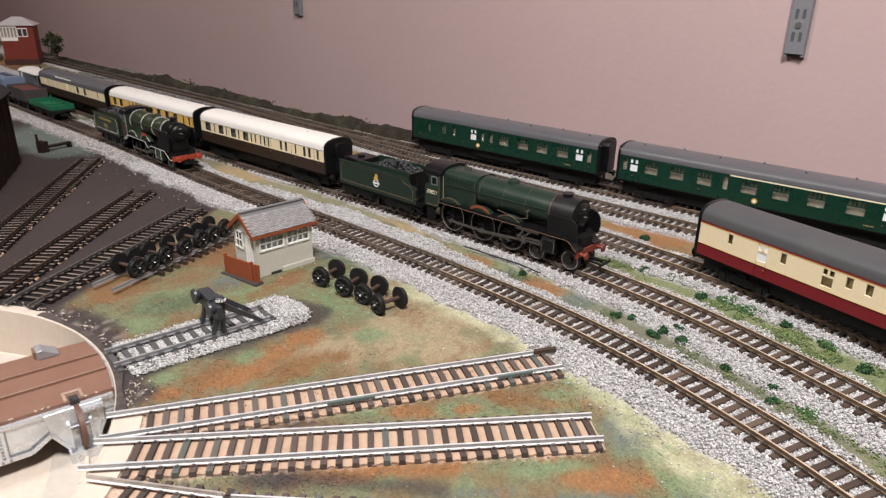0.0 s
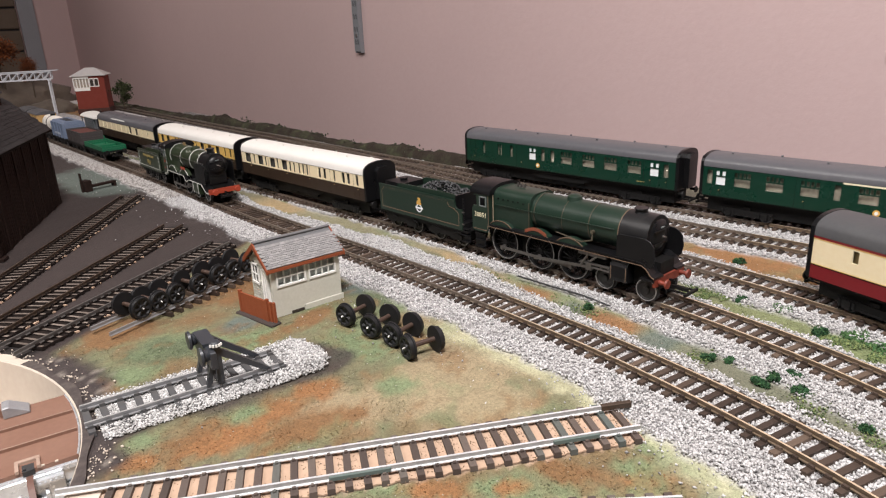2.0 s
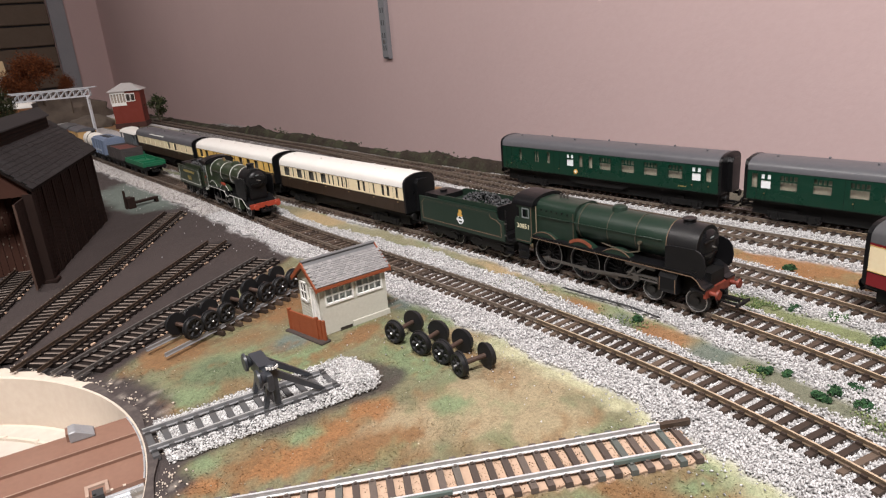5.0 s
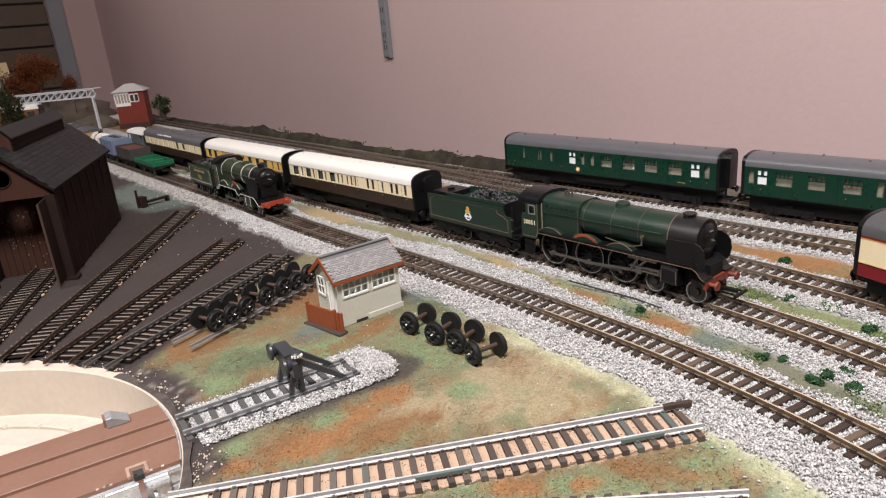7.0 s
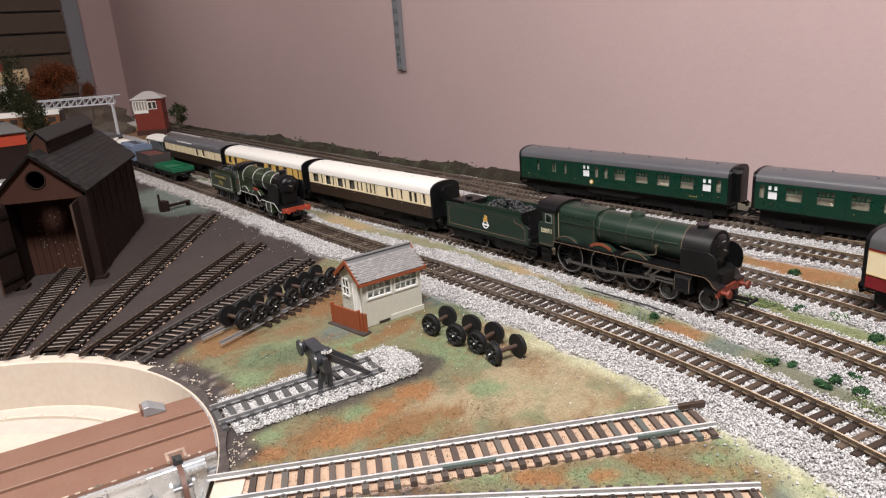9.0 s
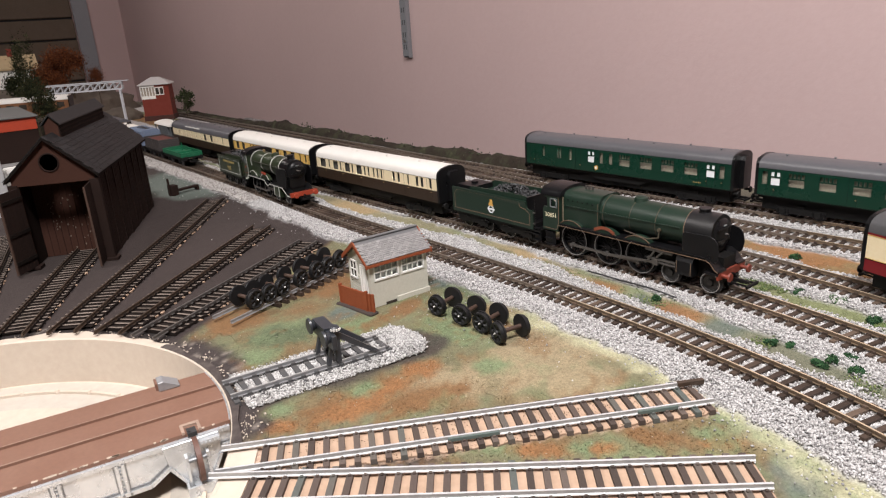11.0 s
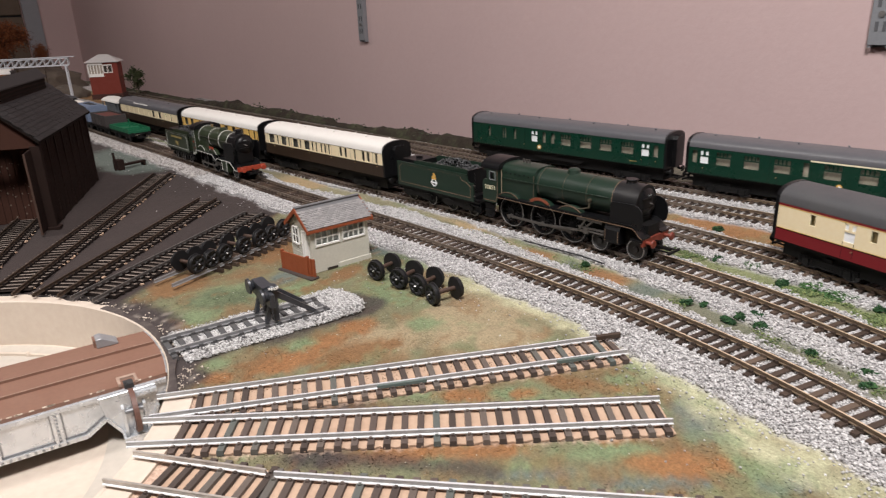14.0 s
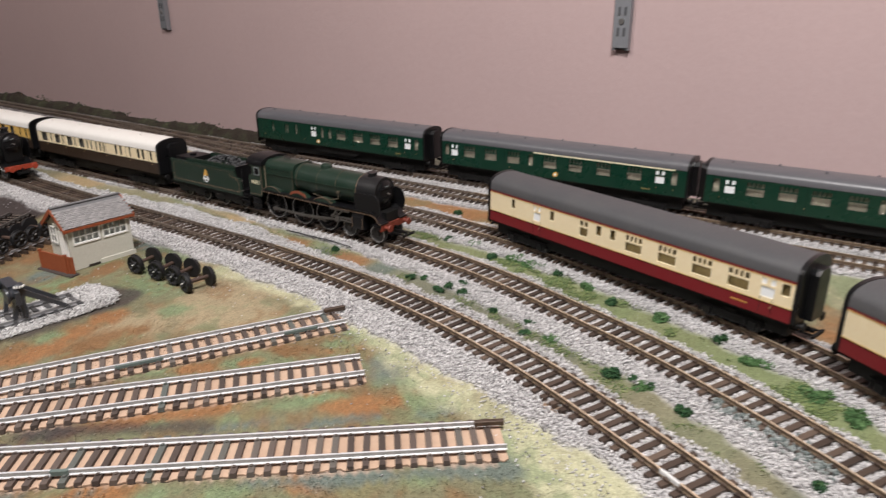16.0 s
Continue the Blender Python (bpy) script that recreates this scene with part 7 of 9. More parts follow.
def drivers(root, xs, r, mat, tyre=None):
    for x in xs:
        for s in (-1, 1):
            bm = spoked(r)
            for v in bm.verts:
                v.co = Vector((v.co.x + x, s * (v.co.y + 0.0092), v.co.z + RAIL_TOP + r))
            wheel = part("driving_wheel", bm, mat, root, "spoked driving wheel", smooth=True)
            for i in range(16):
                a = 2 * math.pi * i / 16
                c, d, zc = math.cos(a) * r, math.sin(a) * r, RAIL_TOP + r
                bm = bmesh.new()
                rod(bm, (x + 0.15 * c, s * 0.00946, zc + 0.15 * d), (x + 0.86 * c, s * 0.00933, zc + 0.86 * d), r * 0.035, 6)
                part("spoke", bm, mat, wheel)
            bm = bmesh.new()
            seg = 36
            ring = []
            for i in range(seg):
                a = 2 * math.pi * i / seg
                ring.append([bm.verts.new((x + q * math.cos(a), s * y, RAIL_TOP + r + q * math.sin(a))) for q, y in ((r * 0.945, 0.0106), (r * 0.985, 0.0106), (r * 0.985, 0.0110), (r * 0.945, 0.0110))])
            for a, b in zip(ring, ring[1:] + ring[:1]):
                for j in range(4):
                    bm.faces.new((a[j], b[j], b[(j + 1) % 4], a[(j + 1) % 4]))
            part("tyre", bm, tyre or M_RIM, root)
        bm = bmesh.new()
        rod(bm, (x, -0.009, RAIL_TOP + r), (x, 0.009, RAIL_TOP + r), 0.0016, 8)
        part("axle", bm, M_DULLSTEEL, root)


def hoop(root, x, r, z, w, mat, label):
    bm = bmesh.new()
    lathe(bm, [(x - w / 2, r), (x - w / 2, r + 0.00018), (x + w / 2, r + 0.00018), (x + w / 2, r)], (0, 0, z), "x", 32)
    part("boiler_band", bm, mat, root, label, smooth=True)


def arc_splasher(root, x, r, s, y0, y1, zc, floor, mat, edge, name="splasher"):
    """Wheel splasher standing on the running plate."""
    pts = []
    for a in np.linspace(0, math.pi, 15):
        zz = zc + r * math.sin(a)
        if zz >= floor:
            pts.append((x + r * math.cos(a), zz))
    pts = [(pts[0][0], floor)] + pts + [(pts[-1][0], floor)]
    bm = bmesh.new()
    ext(bm, pts, *sorted((s * y0, s * y1)), "y")
    part(name, bm, mat, root)
    if edge:
        bm = bmesh.new()
        strip(bm, pts[1:-1], 0.0005, 0.0004, s * y1, s)
        part("splasher_beading", bm, edge, root)


def coal_heap(root, x0, x1, half, z, h, seed):
    rng = random.Random(seed)
    bm = bmesh.new()
    for _ in range(420):
        u, v = rng.random(), rng.uniform(-1, 1)
        x = x0 + (x1 - x0) * u
        top = h * (0.35 + 0.65 * math.sin(math.pi * min(1, u * 0.75 + 0.2))) * (1 - 0.6 * abs(v) ** 2)
        c = Vector((x, v * half, z + top * rng.uniform(0.55, 1.0)))
        s = rng.uniform(0.0008, 0.0019)
        vs = [bm.verts.new(c + Vector(d) * s * rng.uniform(0.6, 1.2)) for d in ((1, 0.2, 0), (-1, 0, 0.2), (0, 1, 0), (0.2, -1, 0), (0, 0, 1), (0, 0.1, -1))]
        for i, j, k in ((0, 2, 4), (2, 1, 4), (1, 3, 4), (3, 0, 4), (2, 0, 5), (1, 2, 5), (3, 1, 5), (0, 3, 5)):
            bm.faces.new((vs[i], vs[j], vs[k]))
    ob = part("coal", bm, M_COAL, root, "heaped coal")
    tagged(ob, kind="stuff")


def rods(root, xs, r, cyl_x, z_cyl, mat, y=0.0126):
    for s in (-1, 1):
        zc = RAIL_TOP + r - 0.0035
        bm = bmesh.new()
        a, b = sorted((s * y, s * (y + 0.0009)))
        box(bm, min(xs) - 0.002, max(xs) + 0.002, a, b, zc - 0.0009, zc + 0.0009)
        for x in xs:
            rod(bm, (x, s * (y - 0.002), zc), (x, s * (y + 0.0016), zc), 0.0015, 10)
        part("coupling_rod", bm, mat, root)
        bm = bmesh.new()
        y2 = s * (y + 0.0016)
        mid = xs[len(xs) // 2]
        ext(bm, [(mid - 0.0015, zc - 0.0010), (cyl_x - 0.014, z_cyl - 0.0008), (cyl_x - 0.014, z_cyl + 0.0008), (mid - 0.0015, zc + 0.0010)], *sorted((y2, y2 + s * 0.0009)), "y")
        part("connecting_rod", bm, mat, root)
        bm = bmesh.new()
        rod(bm, (cyl_x - 0.016, s * (y + 0.0014), z_cyl), (cyl_x, s * (y + 0.0014), z_cyl), 0.0008, 8)
        box(bm, cyl_x - 0.022, cyl_x, *sorted((s * y, s * (y + 0.0025))), z_cyl + 0.0018, z_cyl + 0.0027)
        box(bm, cyl_x - 0.017, cyl_x - 0.013, *sorted((s * y, s * (y + 0.0028))), z_cyl - 0.0020, z_cyl + 0.0020)
        part("slide_bar", bm, mat, root)


def tender(root, x0, x1, z0, z1, half, body, lining, wheels, coal_top, line_mat, seed, notch=0.0, coal_from=0.030):
    """Tender; notch: length of the cut-down front of its side sheets."""
    xn = x1 - notch
    t = part("tender", bmesh.new(), body, root, "high-sided tender coupled behind the engine")
    bm = bmesh.new()
    sec = [(-half, z0), (half, z0), (half, z1 - 0.004), (half * 1.02, z1), (half * 0.93, z1), (half * 0.90, z1 - 0.003), (-half * 0.90, z1 - 0.003), (-half * 0.93, z1), (-half * 1.02, z1), (-half, z1 - 0.004)]
    ext(bm, sec, x0, xn, "x")
    part("tank_body", bm, body, t)
    for s in (-1, 1) if notch else ():
        bm = bmesh.new()
        a, b = sorted((s * half, s * (half - 0.0012)))
        curve = [(xn + 0.0032 * (1 - math.cos(q)), z1 - 0.0064 * math.sin(q)) for q in np.linspace(0, math.pi / 2, 7)]
        ext(bm, [(xn - 0.0002, z0), (x1, z0), (x1, z1 - 0.0056), (x1 - 0.0014, z1 - 0.0064)] + curve[::-1], a, b, "y")
        part("front_sheet", bm, body, t, "side sheet curving down at the front")
        bm = bmesh.new()
        for x, z in ((x1 - 0.0004, z1 - 0.0085), (x1 - 0.0004, z0 + 0.0045)):
            box(bm, x, x + 0.0022, *sorted((s * half, s * (half - 0.0010))), z, z + 0.0010)
        part("lamp_step", bm, M_DULLSTEEL, t)
    if notch:
        bm = bmesh.new()
        box(bm, xn, x1 - 0.001, -half * 0.9, half * 0.9, z0, z0 + 0.0040)
        box(bm, xn - 0.0008, xn + 0.0006, -half * 0.9, half * 0.9, z0, z1 + coal_top * 0.5)
        part("front_plate", bm, M_BLACK, t, "black plate closing the coal space")
        for k in (0, 2):
            for s in (-1, 1):
                bm = bmesh.new()
                a, b = sorted((s * 0.0130, s * 0.0142))
                u, v = wheels[k] - 0.0088, wheels[k + 1] - 0.0006
                ext(bm, [(u, z0 - 0.0016), (u, RAIL_TOP + 0.0070), (u + 0.003, RAIL_TOP + 0.0052), (u + 0.009, RAIL_TOP + 0.0046), (u + 0.012, RAIL_TOP + 0.0064), (v - 0.010, RAIL_TOP + 0.0064), (v - 0.007, RAIL_TOP + 0.0046), (v - 0.001, RAIL_TOP + 0.0052), (v, RAIL_TOP + 0.0075), (v, z0 - 0.0016)], a, b, "y")
                part("bogie_frame", bm, M_SATINBLACK, t, "black bogie side frame")
    for s in (-1, 1):
        bm = bmesh.new()
        a, b = sorted((s * half * 0.80, s * half * 0.86))
        ext(bm, [(x0 + 0.020, z1 - 0.004), (xn - 0.001, z1 - 0.004), (xn - 0.001, z1 + coal_top * 0.55), (xn - 0.006, z1 + coal_top * 0.62), (x0 + 0.026, z1 + coal_top * 0.5), (x0 + 0.022, z1 + coal_top * 0.3)], a, b, "y")
        part("coal_rail", bm, body, t)
    bm = bmesh.new()
    for s in (-1, 1):
        strip(bm, [(x0 + 0.003, z0 + 0.003), (x1 - 0.0035, z0 + 0.003), (x1 - 0.0035, z1 - 0.005 - 0.58 * notch), (x1 - 0.007 - 0.15 * notch, z1 - 0.002 - 0.58 * notch), (xn - 0.0062, z1 - 0.0055 if notch else z1 - 0.002), (xn - 0.0075, z1 - 0.002), (x0 + 0.0065, z1 - 0.002), (x0 + 0.003, z1 - 0.0055), (x0 + 0.003, z0 + 0.003)], 0.0005, 0.00015, s * half, s)
    part("lining", bm, line_mat, t, "thin lining round the tender side")
    coal_heap(t, x0 + coal_from, xn - 0.003, half * 0.76, z1 - 0.004, coal_top + 0.005, seed)
    bm = bmesh.new()
    box(bm, x0 + 0.002, x0 + 0.024, -half * 0.7, half * 0.7, z1 - 0.003, z1 + 0.0016)
    rod(bm, (x0 + 0.013, 0, z1), (x0 + 0.013, 0, z1 + 0.0035), 0.0032, 12)
    part("water_dome", bm, M_BLACK, t)
    bm = bmesh.new()
    box(bm, x0, x1 + 0.006, -half * 0.98, half * 0.98, z0 - 0.0012, z0)
    for s in (-1, 1):
        box(bm, x0 + 0.002, x1, *sorted((s * 0.0126, s * 0.0136)), z0 - 0.0045, z0 - 0.001)
    part("frame", bm, M_SATINBLACK, t)
    # dark block added to hide the bright ballast beneath the tender
    bm = bmesh.new()
    box(bm, x0 + 0.003, x1 - 0.002, -0.0078, 0.0078, 0.0088, z0 - 0.0012)
    part("inner_frame", bm, M_SATINBLACK, t)
    for s in (-1, 1):
        for x in wheels:
            bm = bmesh.new()
            box(bm, x - 0.0022, x + 0.0022, *sorted((s * 0.0126, s * 0.0140)), RAIL_TOP + 0.0050, RAIL_TOP + 0.0088)
            for q in (-0.0055, 0.0055):
                rod(bm, (x, s * 0.0145, RAIL_TOP + 0.0115), (x + q, s * 0.0145, RAIL_TOP + 0.0100), 0.0006, 6)
            part("axle_box", bm, M_SATINBLACK, t)
    for x in wheels:
        roller(t, x, 0.0066, 0.0094, M_BLACK, rim=True)
    buffers(t, x0, -1)
    coupling(t, x0 + 0.003, -1)
    for s in (-1, 1):
        bm = bmesh.new()
        rod(bm, (x1 + 0.001, s * half * 0.95, z0), (x1 + 0.001, s * half * 0.95, z1 + 0.002), 0.0005, 6)
        part("grab_rail", bm, M_BLACK, t)
        bm = bmesh.new()
        for k in range(3):
            box(bm, x1 - 0.001, x1 + 0.006, *sorted((s * half * 0.80, s * half * 0.98)), RAIL_TOP + 0.0055 + 0.005 * k, RAIL_TOP + 0.0062 + 0.005 * k)
        box(bm, x1 - 0.001, x1 + 0.006, *sorted((s * half * 0.80, s * half * 0.83)), RAIL_TOP + 0.0055, z0)
        part("step", bm, M_BLACK, t)
    return t


M_FRAME_GREY = paint("grey_window_frame", (0.16, 0.18, 0.18), 0.45, 0.3, 200, 0, (0.06, 0.065, 0.06))


def cab(root, x0, x1, z0, z1, top, half, body, lining, inner=M_BLACK, post=0.0035, win=0.0062):
    """Cab with side sheets, windows cut through, front sheet and a curved roof."""
    w0, w1, wz0, wz1 = x0 + win, x1 - 0.0025, z0 + (z1 - z0) * 0.55, z1 - 0.0020
    for s in (-1, 1):
        bm = bmesh.new()
        a, b = sorted((s * half, s * (half - 0.0009)))
        ext(bm, [(x0 + 0.0006, z0 - 0.007), (x1 - 0.002, z0 - 0.007), (x1, z0 - 0.001), (x1, wz0), (x0 + 0.002, wz0), (x0 + 0.0006, wz0 - 0.003)], a, b, "y")
        box(bm, x0 + post, w0, a, b, wz0, wz1)
        box(bm, w1, x1, a, b, wz0, wz1)
        box(bm, x0 + 0.0025, x1, a, b, wz1, z1)
        part("cab_side", bm, body, root)
        bm = bmesh.new()
        for xa, xb, za, zb in ((w0, w1, wz0, wz0 + 0.0009), (w0, w1, wz1 - 0.0009, wz1), (w0, w0 + 0.0009, wz0, wz1), (w1 - 0.0009, w1, wz0, wz1)):
            box(bm, xa, xb, *sorted((s * half, s * (half + 0.0003))), za, zb)
        part("window_frame", bm, M_FRAME_GREY, root, "grey cab window frame")
        bm = bmesh.new()
        strip(bm, [(x0 + 0.002, z0 - 0.0055), (x1 - 0.0025, z0 - 0.0055), (x1 - 0.0008, z0), (x1 - 0.0008, z1 - 0.001)], 0.0005, 0.00015, s * half, s)
        part("cab_lining", bm, lining, root)
    bm = bmesh.new()
    ext(bm, [(-half + 0.001, z0), (half - 0.001, z0), (half - 0.001, z1)] + [(half * math.cos(a) * 0.97, z1 + (top - z1) * math.sin(a) * 0.9) for a in np.linspace(0.1, math.pi - 0.1, 9)] + [(-half + 0.001, z1)], x1 - 0.0012, x1 - 0.0002, "x")
    part("cab_front", bm, body, root)
    bm = bmesh.new()
    sec = [((half + 0.0006) * math.cos(a), z1 - 0.0004 + (top - z1) * math.sin(a) ** 0.8) for a in np.linspace(0, math.pi, 15)]
    ext(bm, sec, x0 - 0.001, x1 + 0.0012, "x")
    part("cab_roof", bm, inner, root, "black curved cab roof", smooth=True)
    bm = bmesh.new()
    box(bm, x1 - 0.006, x1 - 0.0015, -half + 0.002, half - 0.002, z0, wz0 + 0.003)
    box(bm, x0, x1, -half + 0.001, half - 0.001, z0 - 0.002, z0)
    part("backhead", bm, M_BLACK, root)


def chimney(root, x, z, h, r, mat):
    bm = bmesh.new()
    lathe(bm, [(-0.0025, r * 1.5), (0, r * 1.15), (h * 0.35, r), (h * 0.75, r), (h * 0.8, r * 1.2), (h, r * 1.12), (h, r * 0.6)], (x, 0, z), "z", 20)
    part("chimney", bm, mat, root, smooth=True)


def dome(root, x, z, h, r, mat, name="dome"):
    bm = bmesh.new()
    lathe(bm, [(-0.003, r * 1.25), (0, r * 1.02), (h * 0.6, r * 0.92), (h * 0.88, r * 0.65), (h, r * 0.2)], (x, 0, z), "z", 20)
    part(name, bm, mat, root, smooth=True)


def front_end(root, xb, half, z0, z1, mat=None, reach=-0.004):
    bm = bmesh.new()
    box(bm, xb - 0.0016, xb, -half, half, z0, z1)
    part("buffer_beam", bm, mat or M_RED, root, "red painted buffer beam")
    buffers(root, xb, 1, mat or M_RED, (z0 + z1) / 2)
    bm = bmesh.new()
    rod(bm, (xb, 0, z0 + 0.001), (xb + 0.003, 0, z0 + 0.001), 0.0008, 8)
    for s in (-1, 1):
        rod(bm, (xb + 0.0005, s * 0.005, z0), (xb + 0.001, s * 0.005, z0 - 0.006), 0.0006, 6)
    part("hook", bm, M_BLACK, root)
    coupling(root, xb + reach, 1)


def smokebox_front(root, x, r, z):
    bm = bmesh.new()
    lathe(bm, [(x - 0.001, r * 0.98), (x, r * 0.96), (x + 0.0004, r * 0.80), (x + 0.0016, r * 0.72), (x + 0.0026, r * 0.40), (x + 0.0029, r * 0.08)], (0, 0, z), "x", 28)
    part("smokebox_door", bm, M_BLACK, root, smooth=True)
    for zz in (z + r * 0.32, z - r * 0.30):
        bm = bmesh.new()
        box(bm, x + 0.0022, x + 0.0032, -r * 0.70, r * 0.45, zz - 0.0004, zz + 0.0004)
        part("hinge_strap", bm, M_BLACK, root)
    bm = bmesh.new()
    rod(bm, (x + 0.0025, 0, z), (x + 0.0042, 0, z), 0.0006, 8)
    rod(bm, (x + 0.004, -0.002, z + 0.0008), (x + 0.004, 0.002, z - 0.0008), 0.0003, 6)
    part("dart", bm, M_STEEL, root)
    bm = bmesh.new()
    box(bm, x + 0.0018, x + 0.0028, -0.0018, 0.0018, z + r * 0.40, z + r * 0.40 + 0.0010)
    part("front_plate_bar", bevelled(bm, 0.0002, 1), M_FRAME_GREY, root, "small grey plate on the smokebox door")


def green_express():
    root = thing("steam_locomotive", "dark green and black model express engine with smoke deflectors", "locomotive", "model locomotives")
    X = lambda s: (s - 132) / 1000
    half = 0.0162
    G, zp = M_GREEN_DARK, 0.0300
    t = tender(root, X(0), X(100), 0.0195, 0.0415, half, G, M_LINING, [X(s) for s in (14, 41, 68, 94)], 0.006, M_LINING, 21, 0.0080, 0.044)
    cab(root, X(110.5), X(128), 0.0300, 0.0510, 0.0585, half, G, M_LINING, post=0.0052, win=0.0080)
    # firebox, barrel, smokebox
    zc, r = 0.0428, 0.0126
    bm = bmesh.new()
    sec = [(-0.0120, zp), (0.0120, zp), (0.0127, 0.0440)] + [(0.0127 * math.cos(a) ** 0.55 if math.cos(a) > 0 else -0.0127 * (-math.cos(a)) ** 0.55, 0.0440 + 0.0116 * math.sin(a) ** 0.55) for a in np.linspace(0.08, math.pi - 0.08, 17)] + [(-0.0127, 0.0440)]
    ext(bm, sec, X(127.5), X(163), "x")
    part("firebox", bm, G, root, "square-shouldered green firebox", smooth=True)
    bm = bmesh.new()
    lathe(bm, [(X(162.5), 0.0122), (X(166), 0.0122), (X(190), 0.0124), (X(232), 0.0122)], (0, 0, zc), "x", 36)
    part("boiler", bm, G, root, smooth=True)
    bm = bmesh.new()
    lathe(bm, [(X(231.5), 0.0124), (X(251), 0.0124)], (0, 0, zc), "x", 36)
    part("smokebox", bm, M_SMOKEBOX, root, smooth=True)
    bm = bmesh.new()
    box(bm, X(231), X(250), -0.0095, 0.0095, zp - 0.004, zc - 0.006)
    part("saddle", bm, M_BLACK, root)
    for s in (166, 189, 210, 231.5):
        hoop(root, X(s), 0.0124, zc, 0.0005, M_LINING if s > 230 else M_HOOP, "thin lined boiler band")
    bm = bmesh.new()
    for q in (-1, 1):
        strip(bm, [(X(128.8), 0.0315), (X(128.8), 0.0500), (X(128.8), 0.0535)], 0.0007, 0.0003, q * 0.0127, q)
    part("cab_lining", bm, paint("cream_lining", (0.36, 0.29, 0.20), 0.5, 0.5, 200, 0, (0.10, 0.07, 0.05)), root)
    bm = bmesh.new()
    for q in (-1, 1):
        strip(bm, [(X(162), 0.0315), (X(162), 0.0500)], 0.0006, 0.0003, q * 0.0127, q)
    part("firebox_lining", bm, M_HOOP, root)
    smokebox_front(root, X(251), 0.0124, zc)
    chimney(root, X(239), zc + 0.0118, 0.0030, 0.0036, M_BLACK)
    dome(root, X(190), zc + 0.0118, 0.0038, 0.0050, G)
    bm = bmesh.new()
    for s in (140, 143, 146):
        rod(bm, (X(s), 0.001, 0.0555), (X(s), 0.001, 0.0582), 0.0008, 8)
    part("safety_valve", bm, M_DULLSTEEL, root)
    for q in (-1, 1):
        bm = bmesh.new()
        for k in range(6):
            rod(bm, (X(134 + 4.6 * k), q * 0.0125, 0.0490 - 0.0004 * (k % 2)), (X(134 + 4.6 * k), q * 0.0131, 0.0490 - 0.0004 * (k % 2)), 0.0006, 8)
        part("washout_plug", bm, M_BLACK, root)
        bm = bmesh.new()
        rod(bm, (X(131), q * 0.0136, 0.0445), (X(229), q * 0.0128, 0.0450), 0.0003, 6)
        part("handrail", bm, M_GREEN_DARK, root)
        bm = bmesh.new()
        rod(bm, (X(214), q * 0.0133, 0.0405), (X(214), q * 0.0138, 0.0350), 0.0005, 8)
        rod(bm, (X(214), q * 0.0138, 0.0352), (X(206), q * 0.0138, 0.0328), 0.0005, 8)
        rod(bm, (X(206), q * 0.0138, 0.0328), (X(186), q * 0.0136, 0.0352), 0.0004, 8)
        rod(bm, (X(214), q * 0.0120, 0.0405), (X(214), q * 0.0142, 0.0408), 0.0012, 8)
        part("injector_pipe", bm, M_HOOP, root, "dull brown feed pipe")
    # running plate and its drop at the front
    for q in (-1, 1):
        bm = bmesh.new()
        a, b = sorted((q * 0.0070, q * half))
        box(bm, X(126), X(251), a, b, zp - 0.0010, zp)
        ext(bm, [(X(251), zp - 0.001), (X(251), zp), (X(254), zp - 0.002), (X(257), zp - 0.0065), (X(259), zp - 0.0075), (X(260), zp - 0.0075), (X(260), zp - 0.0088), (X(259), zp - 0.0088), (X(256), zp - 0.0075), (X(253), zp - 0.003)], a, b, "y")
        part("running_plate", bm, M_BLACK, root)
        bm = bmesh.new()
        strip(bm, [(X(127), zp - 0.0018), (X(251), zp - 0.0018), (X(254), zp - 0.0035), (X(257), zp - 0.0070), (X(259.5), zp - 0.0082)], 0.00045, 0.0003, q * half, q)
        part("valance", bm, M_LINING, root, "lined edge of the running plate")
        for s, red in ((138, False), (170, True), (198, False)):
            arc_splasher(root, X(s), 0.0162, q, 0.0100, 0.0150, RAIL_TOP + 0.0124, zp, G, M_LINING)
        bm = bmesh.new()
        pts = [(X(170) + 0.0152 * math.cos(a), 0.0188 + 0.0152 * math.sin(a)) for a in np.linspace(0.95, math.pi - 0.95, 11)]
        strip(bm, pts, 0.0022, 0.0004, q * 0.0152, q)
        part("nameplate", bm, M_DULLRED, root, "curved red nameplate, plain")
        # smoke deflectors
        bm = bmesh.new()
        ext(bm, [(X(233), zp), (X(251), zp), (X(256), zp - 0.003), (X(258), zp - 0.001), (X(259), 0.0345), (X(258), 0.0400), (X(255.5), 0.0432), (X(252), 0.0445), (X(235), 0.0440), (X(233), 0.0430)], *sorted((q * 0.0150, q * 0.0158)), "y")
        part("smoke_deflector", bevelled(bm, 0.0002, 1), M_BLACK, root, "black smoke deflector plate")
        # cylinders
        bm = bmesh.new()
        ext(bm, [(q * 0.0085, 0.0135), (q * 0.0150, 0.0140), (q * 0.0158, 0.0165), (q * 0.0156, 0.0235), (q * 0.0130, 0.0285), (q * 0.0085, 0.0285)], X(229), X(241), "x")
        part("cylinder", bm, M_BLACK, root, "black cylinder block")
        bm = bmesh.new()
        for s in (229.8, 240.2):
            strip(bm, [(X(s), 0.0150), (X(s), 0.0235)], 0.0004, 0.0003, q * 0.0157, q)
        part("cylinder_lining", bm, M_LINING, root)
        bm = bmesh.new()
        for k in range(3):
            box(bm, X(111 + 2), X(111 + 10), *sorted((q * 0.0125, q * 0.0160)), 0.0105 + 0.005 * k, 0.0112 + 0.005 * k)
